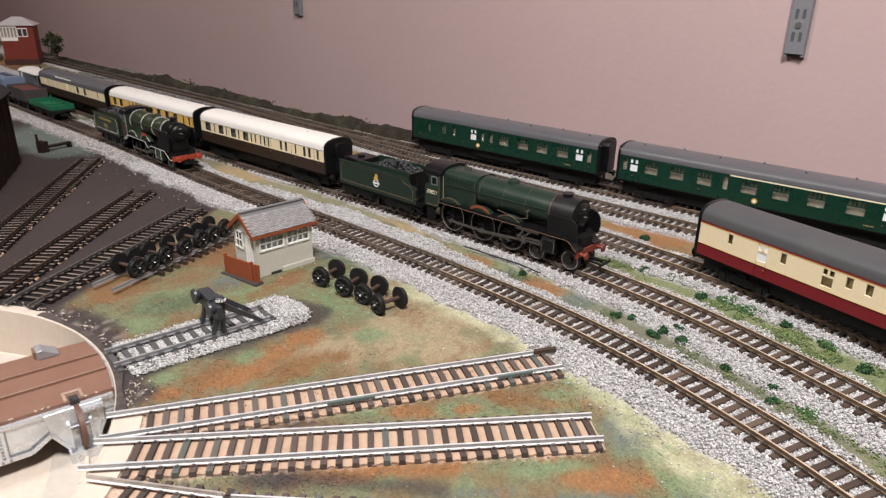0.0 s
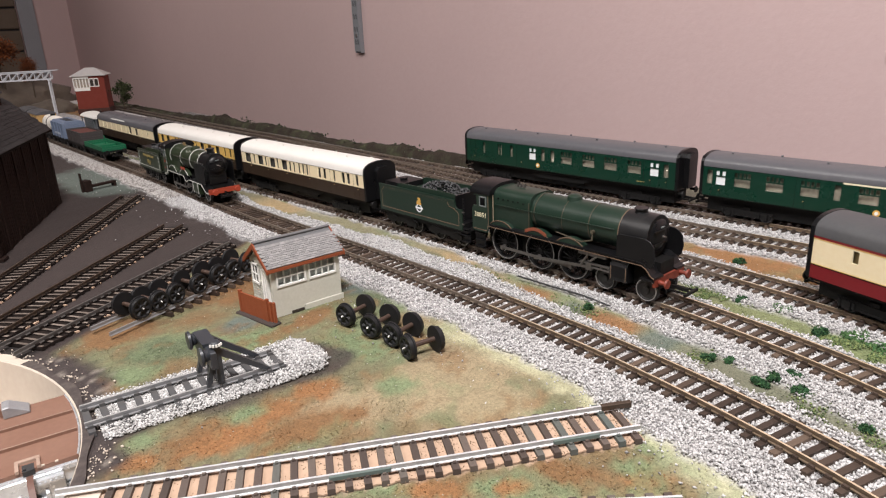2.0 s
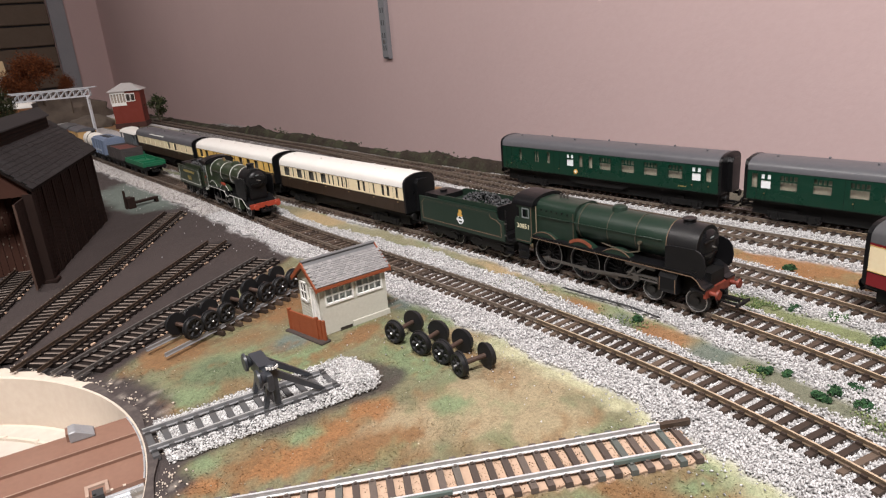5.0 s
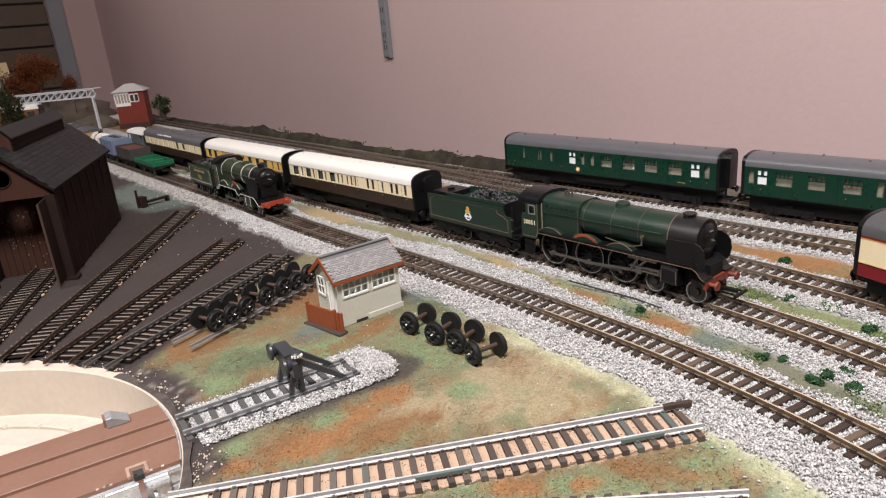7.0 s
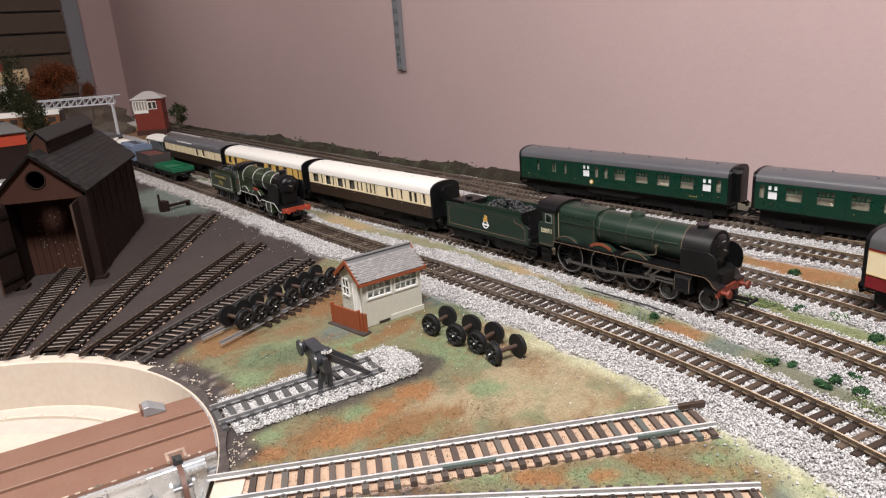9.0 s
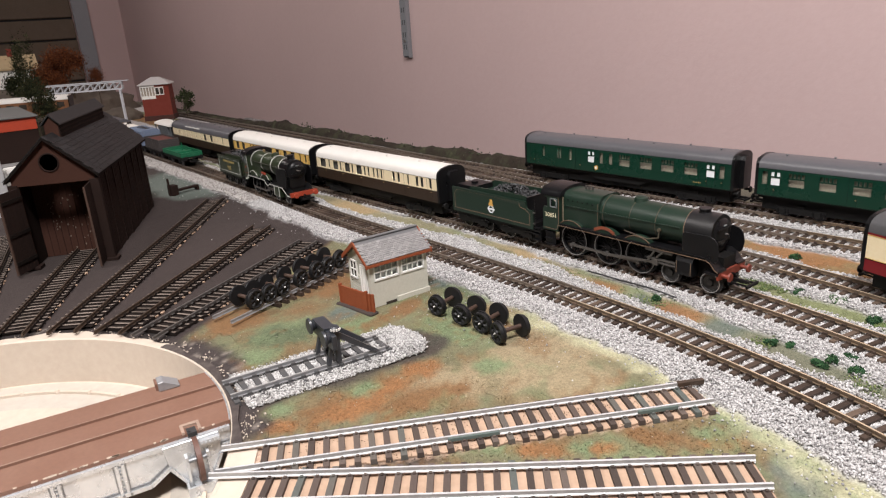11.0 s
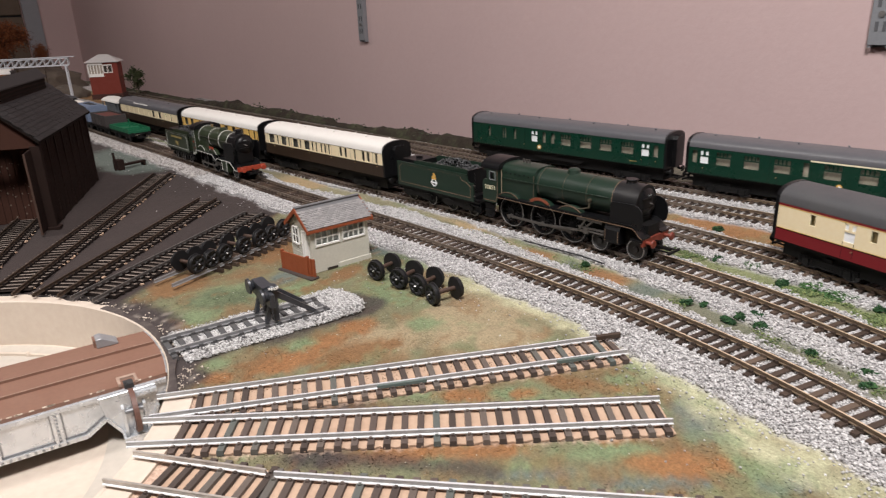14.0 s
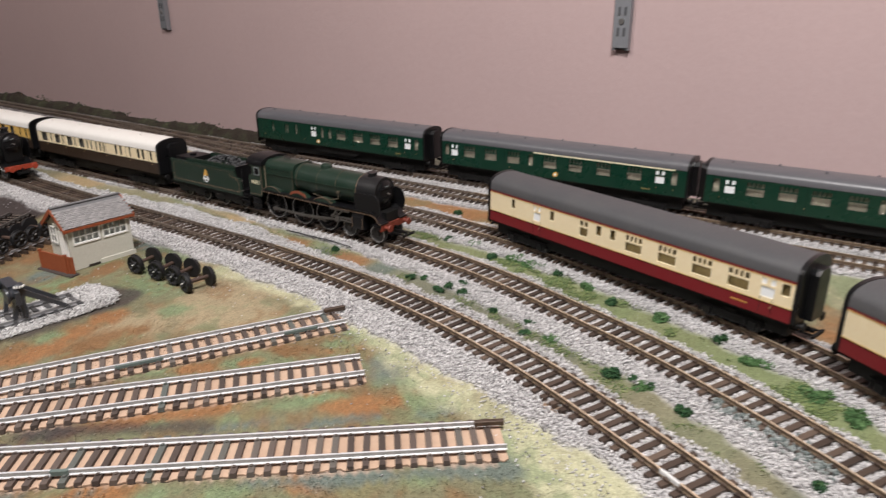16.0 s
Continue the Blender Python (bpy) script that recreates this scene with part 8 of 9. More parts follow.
        box(bm, X(112), X(122), *sorted((q * 0.0135, q * 0.0142)), 0.0105, 0.0240)
        part("cab_step", bm, M_BLACK, root)
        bm = bmesh.new()
        for x, dz in ((X(207), 0.0), (X(214), 0.004)):
            rod(bm, (x, q * 0.0150, 0.0180 + dz), (x + 0.006, q * 0.0150, 0.0270), 0.0008, 6)
        box(bm, X(205), X(226), *sorted((q * 0.0142, q * 0.0152)), 0.0255, 0.0272)
        part("valve_gear", bm, M_DULLSTEEL, root, "dull steel valve gear")
    drivers(root, [X(138), X(170), X(198)], 0.0124, M_BLACK)
    rods(root, [X(138), X(170), X(198)], 0.0124, X(228), 0.0180, M_DULLSTEEL)
    for s in (223, 252):
        roller(root, X(s), 0.0070, 0.0104, M_GREYWHEEL, "bogie_wheel", 0.0028, True)
    bm = bmesh.new()
    box(bm, X(120), X(258), -0.0072, 0.0072, 0.0125, zp - 0.001)
    part("main_frame", bm, M_SATINBLACK, root)
    bm = bmesh.new()
    box(bm, X(250), X(259.5), -half, half, zp - 0.0105, zp - 0.0092)
    part("front_platform", bm, M_BLACK, root)
    front_end(root, X(260), half * 0.97, 0.0165, 0.0214, paint("worn_orange_red", (0.20, 0.035, 0.018), 0.55, 0.6, 150, 0, (0.02, 0.012, 0.010)), 0.001)
    # lettering and crest
    for q in (-1, 1):
        lettering("30851", 0.0049, (X(119.5), q * (half + 0.0002), 0.0352), q, M_NUMBER, root, "cab_number", "cream cab-side number 30851")
        bm = bmesh.new()
        y = q * (half + 0.0001)
        for k in range(18):
            a0, a1 = 2 * math.pi * k / 18, 2 * math.pi * (k + 1) / 18
            strip(bm, [(X(51) + 0.0030 * math.cos(a0), 0.0285 + 0.0030 * math.sin(a0)), (X(51) + 0.0030 * math.cos(a1), 0.0285 + 0.0030 * math.sin(a1))], 0.0010, 0.0002, y, q)
        box(bm, X(51) - 0.0042, X(51) + 0.0042, *sorted((y, y + q * 0.00022)), 0.0277, 0.0292)
        part("crest_wheel", bm, M_PEN_WHITE, t, "pale crest on the tender side")
        bm = bmesh.new()
        e = -q
        ext(bm, [(X(51) + e * u, v) for u, v in ((-0.0026, 0.0312), (0.0022, 0.0312), (0.0030, 0.0325), (0.0018, 0.0330), (0.0022, 0.0350), (0.0010, 0.0368), (-0.0014, 0.0366), (-0.0010, 0.0348), (-0.0026, 0.0336))], *sorted((y, y + q * 0.00024)), "y")
        part("crest_emblem", bm, M_GOLD, t, "gilt emblem, plain shape")
    set_on(root, 1, 0.6865, 0.4225)
    return root


green_express()


def olive_engine():
    root = thing("steam_locomotive", "olive green lined model engine with black smoke deflectors and tender", "locomotive", "model locomotives")
    X = lambda s: (s - 104) / 1000
    half = 0.0160
    G, zp = M_GREEN_OLIVE, 0.0262
    W = M_WHITE_LINE
    t = tender(root, X(0), X(73), 0.0190, 0.0405, half, G, W, [X(s) for s in (14, 37, 60)], 0.006, W, 22)
    cab(root, X(84), X(97.5), 0.0275, 0.0500, 0.0565, half, G, W)
    zc, r = 0.0410, 0.0112
    bm = bmesh.new()
    lathe(bm, [(X(97), r + 0.0007), (X(123), r + 0.0005), (X(125), r), (X(173), r - 0.0004)], (0, 0, zc), "x", 36)
    part("boiler", bm, G, root, smooth=True)
    bm = bmesh.new()
    box(bm, X(97), X(124), -r, r, zp, zc)
    part("firebox", bm, G, root)
    bm = bmesh.new()
    lathe(bm, [(X(172.5), r), (X(194), r)], (0, 0, zc), "x", 36)
    part("smokebox", bm, M_BLACK, root, smooth=True)
    bm = bmesh.new()
    box(bm, X(174), X(193), -0.009, 0.009, zp - 0.004, zc - 0.005)
    part("saddle", bm, M_BLACK, root)
    hoop(root, X(99), r + 0.0008, zc, 0.0010, W, "white lined band")
    for s in (126, 152, 173):
        hoop(root, X(s), r + 0.0001, zc, 0.0009, W, "white lined boiler band")
    smokebox_front(root, X(194), r, zc)
    chimney(root, X(183), zc + r - 0.0006, 0.0050, 0.0036, M_BLACK)
    dome(root, X(144), zc + r - 0.0006, 0.0034, 0.0048, G)
    bm = bmesh.new()
    for s in (112, 115):
        rod(bm, (X(s), 0, zc + r), (X(s), 0, zc + r + 0.0034), 0.0009, 8)
    part("safety_valve", bm, M_BRASS, root)
    for q in (-1, 1):
        bm = bmesh.new()
        rod(bm, (X(100), q * 0.0121, zc + 0.0020), (X(190), q * 0.0119, zc + 0.0020), 0.0003, 6)
        part("handrail", bm, M_DULLSTEEL, root)
        bm = bmesh.new()
        a, b = sorted((q * 0.0070, q * half))
        prof = [(X(96), zp), (X(141), zp), (X(146), zp - 0.0050), (X(150), zp - 0.0050), (X(154), zp - 0.0026), (X(187), zp - 0.0026), (X(192), zp - 0.0060), (X(197), zp - 0.0098), (X(204), zp - 0.0098)]
        for p0, p1 in zip(prof, prof[1:]):
            ext(bm, [p0, p1, (p1[0], p1[1] - 0.0011), (p0[0], p0[1] - 0.0011)], a, b, "y")
        part("running_plate", bm, M_BLACK, root)
        bm = bmesh.new()
        strip(bm, [(X(85), zp - 0.0060), (X(91), zp - 0.0060), (X(95), zp - 0.0006)] + [(x, z - 0.0006) for x, z in prof], 0.0006, 0.0003, q * half, q)
        part("valance", bm, W, root, "white lined edge of the running plate")
        for s, rr in ((106, 0.0118), (138, 0.0118)):
            arc_splasher(root, X(s), 0.0145, q, 0.0100, 0.0140, RAIL_TOP + 0.0122, zp, G, W)
        bm = bmesh.new()
        box(bm, X(132), X(143), *sorted((q * 0.0141, q * 0.0146)), zp + 0.0052, zp + 0.0078)
        part("nameplate", bm, M_RED, root, "small red nameplate, plain")
        bm = bmesh.new()
        ext(bm, [(X(173), zp - 0.002), (X(188), zp - 0.002), (X(196), zp - 0.004), (X(198), zp + 0.004), (X(198.5), 0.0415), (X(195), 0.0445), (X(173), 0.0425)], *sorted((q * 0.0146, q * 0.0154)), "y")
        part("smoke_deflector", bevelled(bm, 0.0002, 1), M_BLACK, root, "black smoke deflector plate")
        bm = bmesh.new()
        ext(bm, [(q * 0.0085, 0.0110), (q * 0.0158, 0.0115), (q * 0.0164, 0.0140), (q * 0.0160, 0.0235), (q * 0.0085, 0.0235)], X(164), X(180), "x")
        part("cylinder", bm, G, root, "green lined cylinder")
        bm = bmesh.new()
        for s in (166, 178):
            strip(bm, [(X(s), 0.0120), (X(s), 0.0230)], 0.0006, 0.0004, q * 0.0162, q)
        part("cylinder_lining", bm, W, root)
        bm = bmesh.new()
        box(bm, X(84.5), X(96), *sorted((q * (half + 0.0001), q * (half + 0.0003))), 0.0280, 0.0281)
        lathe(bm, [(0, 0.0012), (0.0004, 0.0012)] if q > 0 else [(-0.0004, 0.0012), (0, 0.0012)], (X(91.5), q * half, 0.0350), "y", 12)
        part("works_plate", bm, M_RED, root, "small red cab-side plate")
    drivers(root, [X(105), X(138)], 0.0108, M_BLACK)
    rods(root, [X(105), X(138)], 0.0108, X(164), 0.0160, M_DULLSTEEL)
    for s in (164, 190):
        roller(root, X(s), 0.0066, 0.0104, M_GREYWHEEL, "bogie_wheel", 0.0028, True)
    bm = bmesh.new()
    box(bm, X(88), X(202), -0.0072, 0.0072, 0.0120, zp - 0.0095)
    box(bm, X(88), X(192), -0.0072, 0.0072, zp - 0.0095, zp - 0.002)
    part("main_frame", bm, M_SATINBLACK, root)
    bm = bmesh.new()
    box(bm, X(194), X(205), -half, half, zp - 0.0118, zp - 0.0108)
    part("front_platform", bm, M_BLACK, root)
    front_end(root, X(205.5), half, 0.0148, 0.0196)
    for q in (-1, 1):
        y = q * (half + 0.0002)
        lettering("900", 0.0085, (X(36), y, 0.0268), q, M_DULLGOLD, t, "tender_number", "gilt number 900 on the tender side")
        bars([(0.0045 * i - 0.0158, -0.0 * i, 0.0030, 0.0026) for i in range(8)], (X(36), y - q * 0.0002, 0.0345), q, M_DULLGOLD, t, "company_name", "plain gilt bar of the owner's name")
    set_on(root, 0, 1.078, 0.870)
    return root


olive_engine()


# ---- goods train ----
def wagon(name, label, L, line, y_rear, y_front, build, wheelbase=0.040):
    root = thing(name, label, "goods wagon", "goods train")
    X, half = L / 2, 0.0155
    bm = bmesh.new()
    box(bm, -X, X, -half + 0.001, half - 0.001, 0.0165, 0.0190)
    for s in (-1, 1):
        box(bm, -X, X, *sorted((s * 0.0125, s * 0.0135)), 0.0135, 0.0170)
    part("chassis", bm, M_SATINBLACK, root)
    for e in (-1, 1):
        roller(root, e * wheelbase / 2, 0.0062)
        for s in (-1, 1):
            bm = bmesh.new()
            x = e * wheelbase / 2
            ext(bm, [(x - 0.006, 0.0165), (x + 0.006, 0.0165), (x + 0.0022, 0.0085), (x - 0.0022, 0.0085)], *sorted((s * 0.0118, s * 0.0126)), "y")
            box(bm, x - 0.0020, x + 0.0020, *sorted((s * 0.0126, s * 0.0142)), 0.0090, 0.0135)
            part("axle_guard", bm, M_SATINBLACK, root)
        buffers(root, e * X, e, z=0.0175)
        coupling(root, e * (X - 0.004), e)
    build(root, X, half)
    set_on(root, line, y_rear, y_front)
    return root


def planks(root, X, half, z0, n, h, mat, name="plank"):
    for k in range(n):
        z = z0 + k * h
        for s in (-1, 1):
            bm = bmesh.new()
            box(bm, -X, X, *sorted((s * half, s * (half - 0.0012))), z, z + h - 0.0002)
            part(name, bm, mat, root)
        for e in (-1, 1):
            bm = bmesh.new()
            box(bm, *sorted((e * X, e * (X - 0.0012))), -half + 0.0012, half - 0.0012, z, z + h - 0.0002)
            part(name, bm, mat, root)


def low_open(root, X, half):
    bm = bmesh.new()
    box(bm, -X, X, -half, half, 0.0190, 0.0200)
    part("floor", bm, M_GREENWAGON, root)
    planks(root, X, half, 0.0195, 2, 0.0030, M_GREENWAGON)
    bm = bmesh.new()
    box(bm, -0.004, 0.004, -half + 0.002, half - 0.002, 0.0198, 0.0228)
    part("cross_bearer", bm, M_GREENWAGON, root)
    bm = bmesh.new()
    rod(bm, (-0.010, 0.004, 0.020), (-0.010, 0.004, 0.034), 0.0008, 8)
    part("stanchion", bm, M_GREENWAGON, root)


def open_loaded(root, X, half):
    planks(root, X, half, 0.0190, 5, 0.0034, M_WAGONGREY)
    for s in (-1, 1):
        for x in (-X * 0.9, -0.007, 0.007, X * 0.9):
            bm = bmesh.new()
            box(bm, x - 0.0008, x + 0.0008, *sorted((s * half, s * (half + 0.0006))), 0.0185, 0.0360)
            part("strap", bm, M_WAGONGREY, root)
    rng = random.Random(4)
    bm = bmesh.new()
    box(bm, -X + 0.0014, X - 0.0014, -half + 0.0014, half - 0.0014, 0.0195, 0.0335)
    part("load", bm, M_MAROON, root, "dull maroon load")


def blue_van(root, X, half):
    planks(root, X, half, 0.0190, 6, 0.0038, M_BLUE)
    for s in (-1, 1):
        for x in (-X * 0.92, -X * 0.45, 0, X * 0.45, X * 0.92):
            bm = bmesh.new()
            box(bm, x - 0.0009, x + 0.0009, *sorted((s * half, s * (half + 0.0009))), 0.0185, 0.0420)
            part("rib", bm, M_BLUE, root)
        bars([(0.0052 * i - 0.016, 0, 0.0036, 0.0034) for i in range(7)], (0, s * (half + 0.0009), 0.0255), s, paint("faded_lettering", (0.36, 0.40, 0.48), 0.6, 0.2, 80), root, "faded_lettering", "faded lettering, not readable")
    bm = bmesh.new()
    ext(bm, [(-half + 0.0005, 0.0405), (half - 0.0005, 0.0405), (half * 0.75, 0.0440), (-half * 0.75, 0.0440)], -X + 0.0005, X - 0.0005, "x")
    part("top_cover", bm, M_BLUE, root)
    for x in (-0.017, 0, 0.017):
        bm = bmesh.new()
        box(bm, x - 0.005, x + 0.005, -0.005, 0.005, 0.0438, 0.0446)
        part("hatch", bm, M_SLOT, root, "dark roof hatch")


def tank(root, X, half):
    bm = bmesh.new()
    lathe(bm, [(-X + 0.004, 0.006), (-X + 0.0046, 0.0105), (-X + 0.006, 0.0125), (X - 0.006, 0.0125), (X - 0.0046, 0.0105), (X - 0.004, 0.006)], (0, 0, 0.0325), "x", 28)
    part("barrel", bm, M_TANKWHITE, root, "off-white tank barrel", smooth=True)
    for x in (-0.0105, 0.0, 0.0105):
        bm = bmesh.new()
        lathe(bm, [(x - 0.0012, 0.0122), (x - 0.0012, 0.0130), (x + 0.0012, 0.0130), (x + 0.0012, 0.0122)], (0, 0, 0.0325), "x", 28)
        part("strap", bm, M_SATINBLACK if x == 0 else M_TANKWHITE, root)
    bm = bmesh.new()
    lathe(bm, [(0, 0.0038), (0.0025, 0.0038), (0.0032, 0.0030)], (0, 0, 0.0445), "z", 16)
    part("filler", bm, M_SATINBLACK, root)
    bm = bmesh.new()
    for x in (-0.02, 0.02):
        box(bm, x - 0.002, x + 0.002, -0.010, 0.010, 0.019, 0.0245)
    part("saddle", bm, M_SATINBLACK, root)


def box_van(mat, roof):
    def build(root, X, half):
        planks(root, X, half, 0.0190, 8, 0.0031, mat)
        for s in (-1, 1):
            bm = bmesh.new()
            strip(bm, [(-0.011, 0.0195), (-0.011, 0.0425), (0.011, 0.0425), (0.011, 0.0195), (-0.011, 0.0425)], 0.0012, 0.0006, s * half, s)
            part("door_frame", bm, mat, root)
        bm = bmesh.new()
        sec = [((half + 0.0006) * math.cos(a), 0.0433 + 0.0058 * math.sin(a)) for a in np.linspace(0, math.pi, 13)]
        ext(bm, sec, -X - 0.0008, X + 0.0008, "x")
        part("roof", bm, roof, root, smooth=True)
        bm = bmesh.new()
        ext(bm, [(y * 0.9, z - 0.001) for y, z in sec], -X + 0.0005, X - 0.0005, "x")
        part("end_top", bm, mat, root)
    return build


def brake_van(root, X, half):
    planks(root, X * 0.62, half, 0.0190, 7, 0.0034, M_GREYVAN)
    for e in (-1, 1):
        for s in (-1, 1):
            bm = bmesh.new()
            box(bm, e * X - 0.001, e * X + 0.001, *sorted((s * half, s * (half - 0.0015))), 0.019, 0.0430)
            part("verandah_post", bm, M_GREYVAN, root)
    bm = bmesh.new()
    sec = [((half + 0.001) * math.cos(a), 0.0430 + 0.0060 * math.sin(a)) for a in np.linspace(0, math.pi, 13)]
    ext(bm, sec, -X - 0.002, X + 0.002, "x")
    part("roof", bm, M_ROOF_WHITE, root, "white curved roof", smooth=True)
    bm = bmesh.new()
    rod(bm, (0.005, 0.004, 0.048), (0.005, 0.004, 0.0525), 0.0012, 8)
    part("stove_pipe", bm, M_BLACK, root)


wagon("low_wagon", "bright green low-sided model wagon with a stanchion", 0.084, 0, 1.309, 1.225, low_open, 0.046)
wagon("open_wagon", "dark grey plank wagon with a maroon load", 0.076, 0, 1.399, 1.323, open_loaded)
wagon("covered_wagon", "pale blue ribbed wagon with faded lettering and dark hatches", 0.076, 0, 1.489, 1.413, blue_van)
wagon("tank_wagon", "off-white tank wagon with black strap", 0.068, 0, 1.571, 1.503, tank, 0.036)
wagon("box_van", "tan planked van with grey roof", 0.070, 0, 1.655, 1.585, box_van(M_TANVAN, M_COACHROOF))
wagon("box_van", "red-brown planked van with dark roof", 0.070, 0, 1.739, 1.669, box_van(M_BROWNVAN, M_ROOF_DARK))
wagon("brake_van", "grey model brake van with white roof", 0.080, 1, 1.500, 1.420, brake_van, 0.044)


# ---- far end of the layout ----
def signal_box():
    root = thing("signal_box", "brick-red model signal box with white windows and pale hipped roof", "signal box")
    root.matrix_world = pose(0.668, 1.975, 0.0, 0, 0, -28)
    a, b = 0.0325, 0.0235
    bm = bmesh.new()
    box(bm, -a - 0.002, a + 0.002, -b - 0.002, b + 0.002, -0.001, 0.012)
    part("plinth", bm, paint("red_brown_plinth", (0.05, 0.014, 0.010), 0.8, 0.3, 60), root, "dark red-brown plinth")
    bm = bmesh.new()
    box(bm, -a, a, -b, b, 0.012, 0.052)
    part("brick_base", bm, M_BRICKRED, root)
    bm = bmesh.new()
    box(bm, -a * 0.0, a, -b, b, 0.052, 0.084)
    part("upper_brick", bm, M_BRICKRED, root)
    bm = bmesh.new()
    for z0, z1 in ((0.052, 0.059), (0.079, 0.084)):
        box(bm, -a, 0, -b - 0.001, b + 0.001, z0, z1)
    part("window_band", bm, M_WHITE, root, "white window boarding")
    for k in range(6):
        bm = bmesh.new()
        x = -a + k * a / 5
        box(bm, x - 0.0008, x + 0.0008, -b - 0.001, -b + 0.001, 0.059, 0.079)
        part("mullion", bm, M_WHITE, root)
    for k in range(5):
        bm = bmesh.new()
        y = -b + k * b / 2
        box(bm, -a - 0.001, -a + 0.001, y - 0.0009, y + 0.0009, 0.059, 0.079)
        part("mullion", bm, M_WHITE, root)
    bm = bmesh.new()
    box(bm, -a + 0.002, -0.001, -b + 0.002, b - 0.002, 0.053, 0.080)
    part("interior", bm, paint("pale_room", (0.35, 0.30, 0.25), 0.8, 0.1, 30), root, "pale inside seen through the windows")
    for x in (0.006, 0.016):
        bm = bmesh.new()
        box(bm, x - 0.0045, x + 0.0045, -b - 0.0012, -b + 0.0002, 0.060, 0.079)
        w = part("window", bm, M_WHITE, root)
        bm = bmesh.new()
        box(bm, x - 0.0035, x + 0.0035, -b - 0.0016, -b - 0.001, 0.062, 0.077)
        part("pane", bm, M_DARKGAP, w)
    bm = bmesh.new()
    o = 0.005
    v = [bm.verts.new(p) for p in ((-a - o, -b - o, 0.084), (a + o, -b - o, 0.084), (a + o, b + o, 0.084), (-a - o, b + o, 0.084), (-a - o, -b - o, 0.0855), (a + o, -b - o, 0.0855), (a + o, b + o, 0.0855), (-a - o, b + o, 0.0855), (-0.010, 0, 0.1015), (0.010, 0, 0.1015))]
    for f in ((3, 2, 1, 0), (0, 1, 5, 4), (1, 2, 6, 5), (2, 3, 7, 6), (3, 0, 4, 7), (4, 5, 9, 8), (5, 6, 9), (6, 7, 8, 9), (7, 4, 8)):
        bm.faces.new([v[i] for i in f])
    part("roof", bm, paint("pale_slate_roof", (0.46, 0.44, 0.43), 0.7, 0.15, 40), root, "pale grey hipped roof")


signal_box()


def tree(x, y, h, w, mat, seed, label, trunk_share=0.25, leaves=2200, leaf=1.0):
    rng = random.Random(seed)
    root = thing("tree", label, "tree", "model trees")
    bm = bmesh.new()
    top = Vector((rng.uniform(-0.1, 0.1) * w, rng.uniform(-0.1, 0.1) * w, h * 0.8))
    rod(bm, (0, 0, -0.002), top, w * 0.07, 7, w * 0.02)
    tips = [top]
    for k in range(9):
        t = rng.uniform(trunk_share, 0.85)
        p = top * t
        a = rng.uniform(0, 6.283)
        q = p + Vector((math.cos(a) * w * rng.uniform(0.35, 0.8), math.sin(a) * w * rng.uniform(0.35, 0.8), h * rng.uniform(0.05, 0.25)))
        rod(bm, p, q, w * 0.03, 5, w * 0.01)
        tips.append(q)
    part("trunk", bm, M_BARK, root)
    bm = bmesh.new()
    for _ in range(leaves):
        c = rng.choice(tips) + Vector((rng.gauss(0, w * 0.19), rng.gauss(0, w * 0.19), rng.gauss(0, h * 0.06)))
        s = leaf * w * rng.uniform(0.035, 0.085)
        n = Vector((rng.gauss(0, 1), rng.gauss(0, 1), rng.gauss(0, 1))).normalized()
        u = n.orthogonal().normalized()
        v = n.cross(u)
        vs = [bm.verts.new(c + u * s * ca + v * s * cb + n * s * 0.25 * cc) for ca, cb, cc in ((1, 0, 0), (0, 0.8, 1), (-1, 0, 0), (0, -0.8, 1))]
        bm.faces.new(vs[:3])
        bm.faces.new((vs[0], vs[2], vs[3]))
    ob = part("crown", bm, mat, root)
    tagged(ob, kind="stuff")
    root.matrix_world = pose(x, y, 0, 0, 0, rng.uniform(0, 360))


tree(0.7165, 1.93, 0.074, 0.022, M_LEAF_DULL, 1, "small ragged green model tree beside the signal box", 0.15, 1500, 1.5)
tree(0.3780, 1.75, 0.222, 0.022, M_LEAF, 2, "tall thin dark green model tree", 0.60)
tree(0.3860, 1.70, 0.150, 0.027, M_LEAF, 3, "bushy dark green model tree", 0.35)
tree(0.3900, 1.69, 0.110, 0.022, M_LEAF, 4, "low bushy dark green model tree", 0.35)
tree(0.500, 2.32, 0.178, 0.050, M_LEAF_RUST, 5, "rust orange autumn model tree", 0.5, 6000, 0.62)
tree(0.548, 2.34, 0.190, 0.052, M_LEAF_RUST, 6, "rust orange autumn model tree", 0.5, 6000, 0.62)
tree(0.608, 2.33, 0.138, 0.024, M_LEAF_RUST, 7, "small rust orange autumn model tree", 0.6, 4000, 0.7)
tree(0.3890, 1.98, 0.150, 0.030, M_LEAF, 8, "round dark green model bush tree", 0.55, 3600, 1.0)


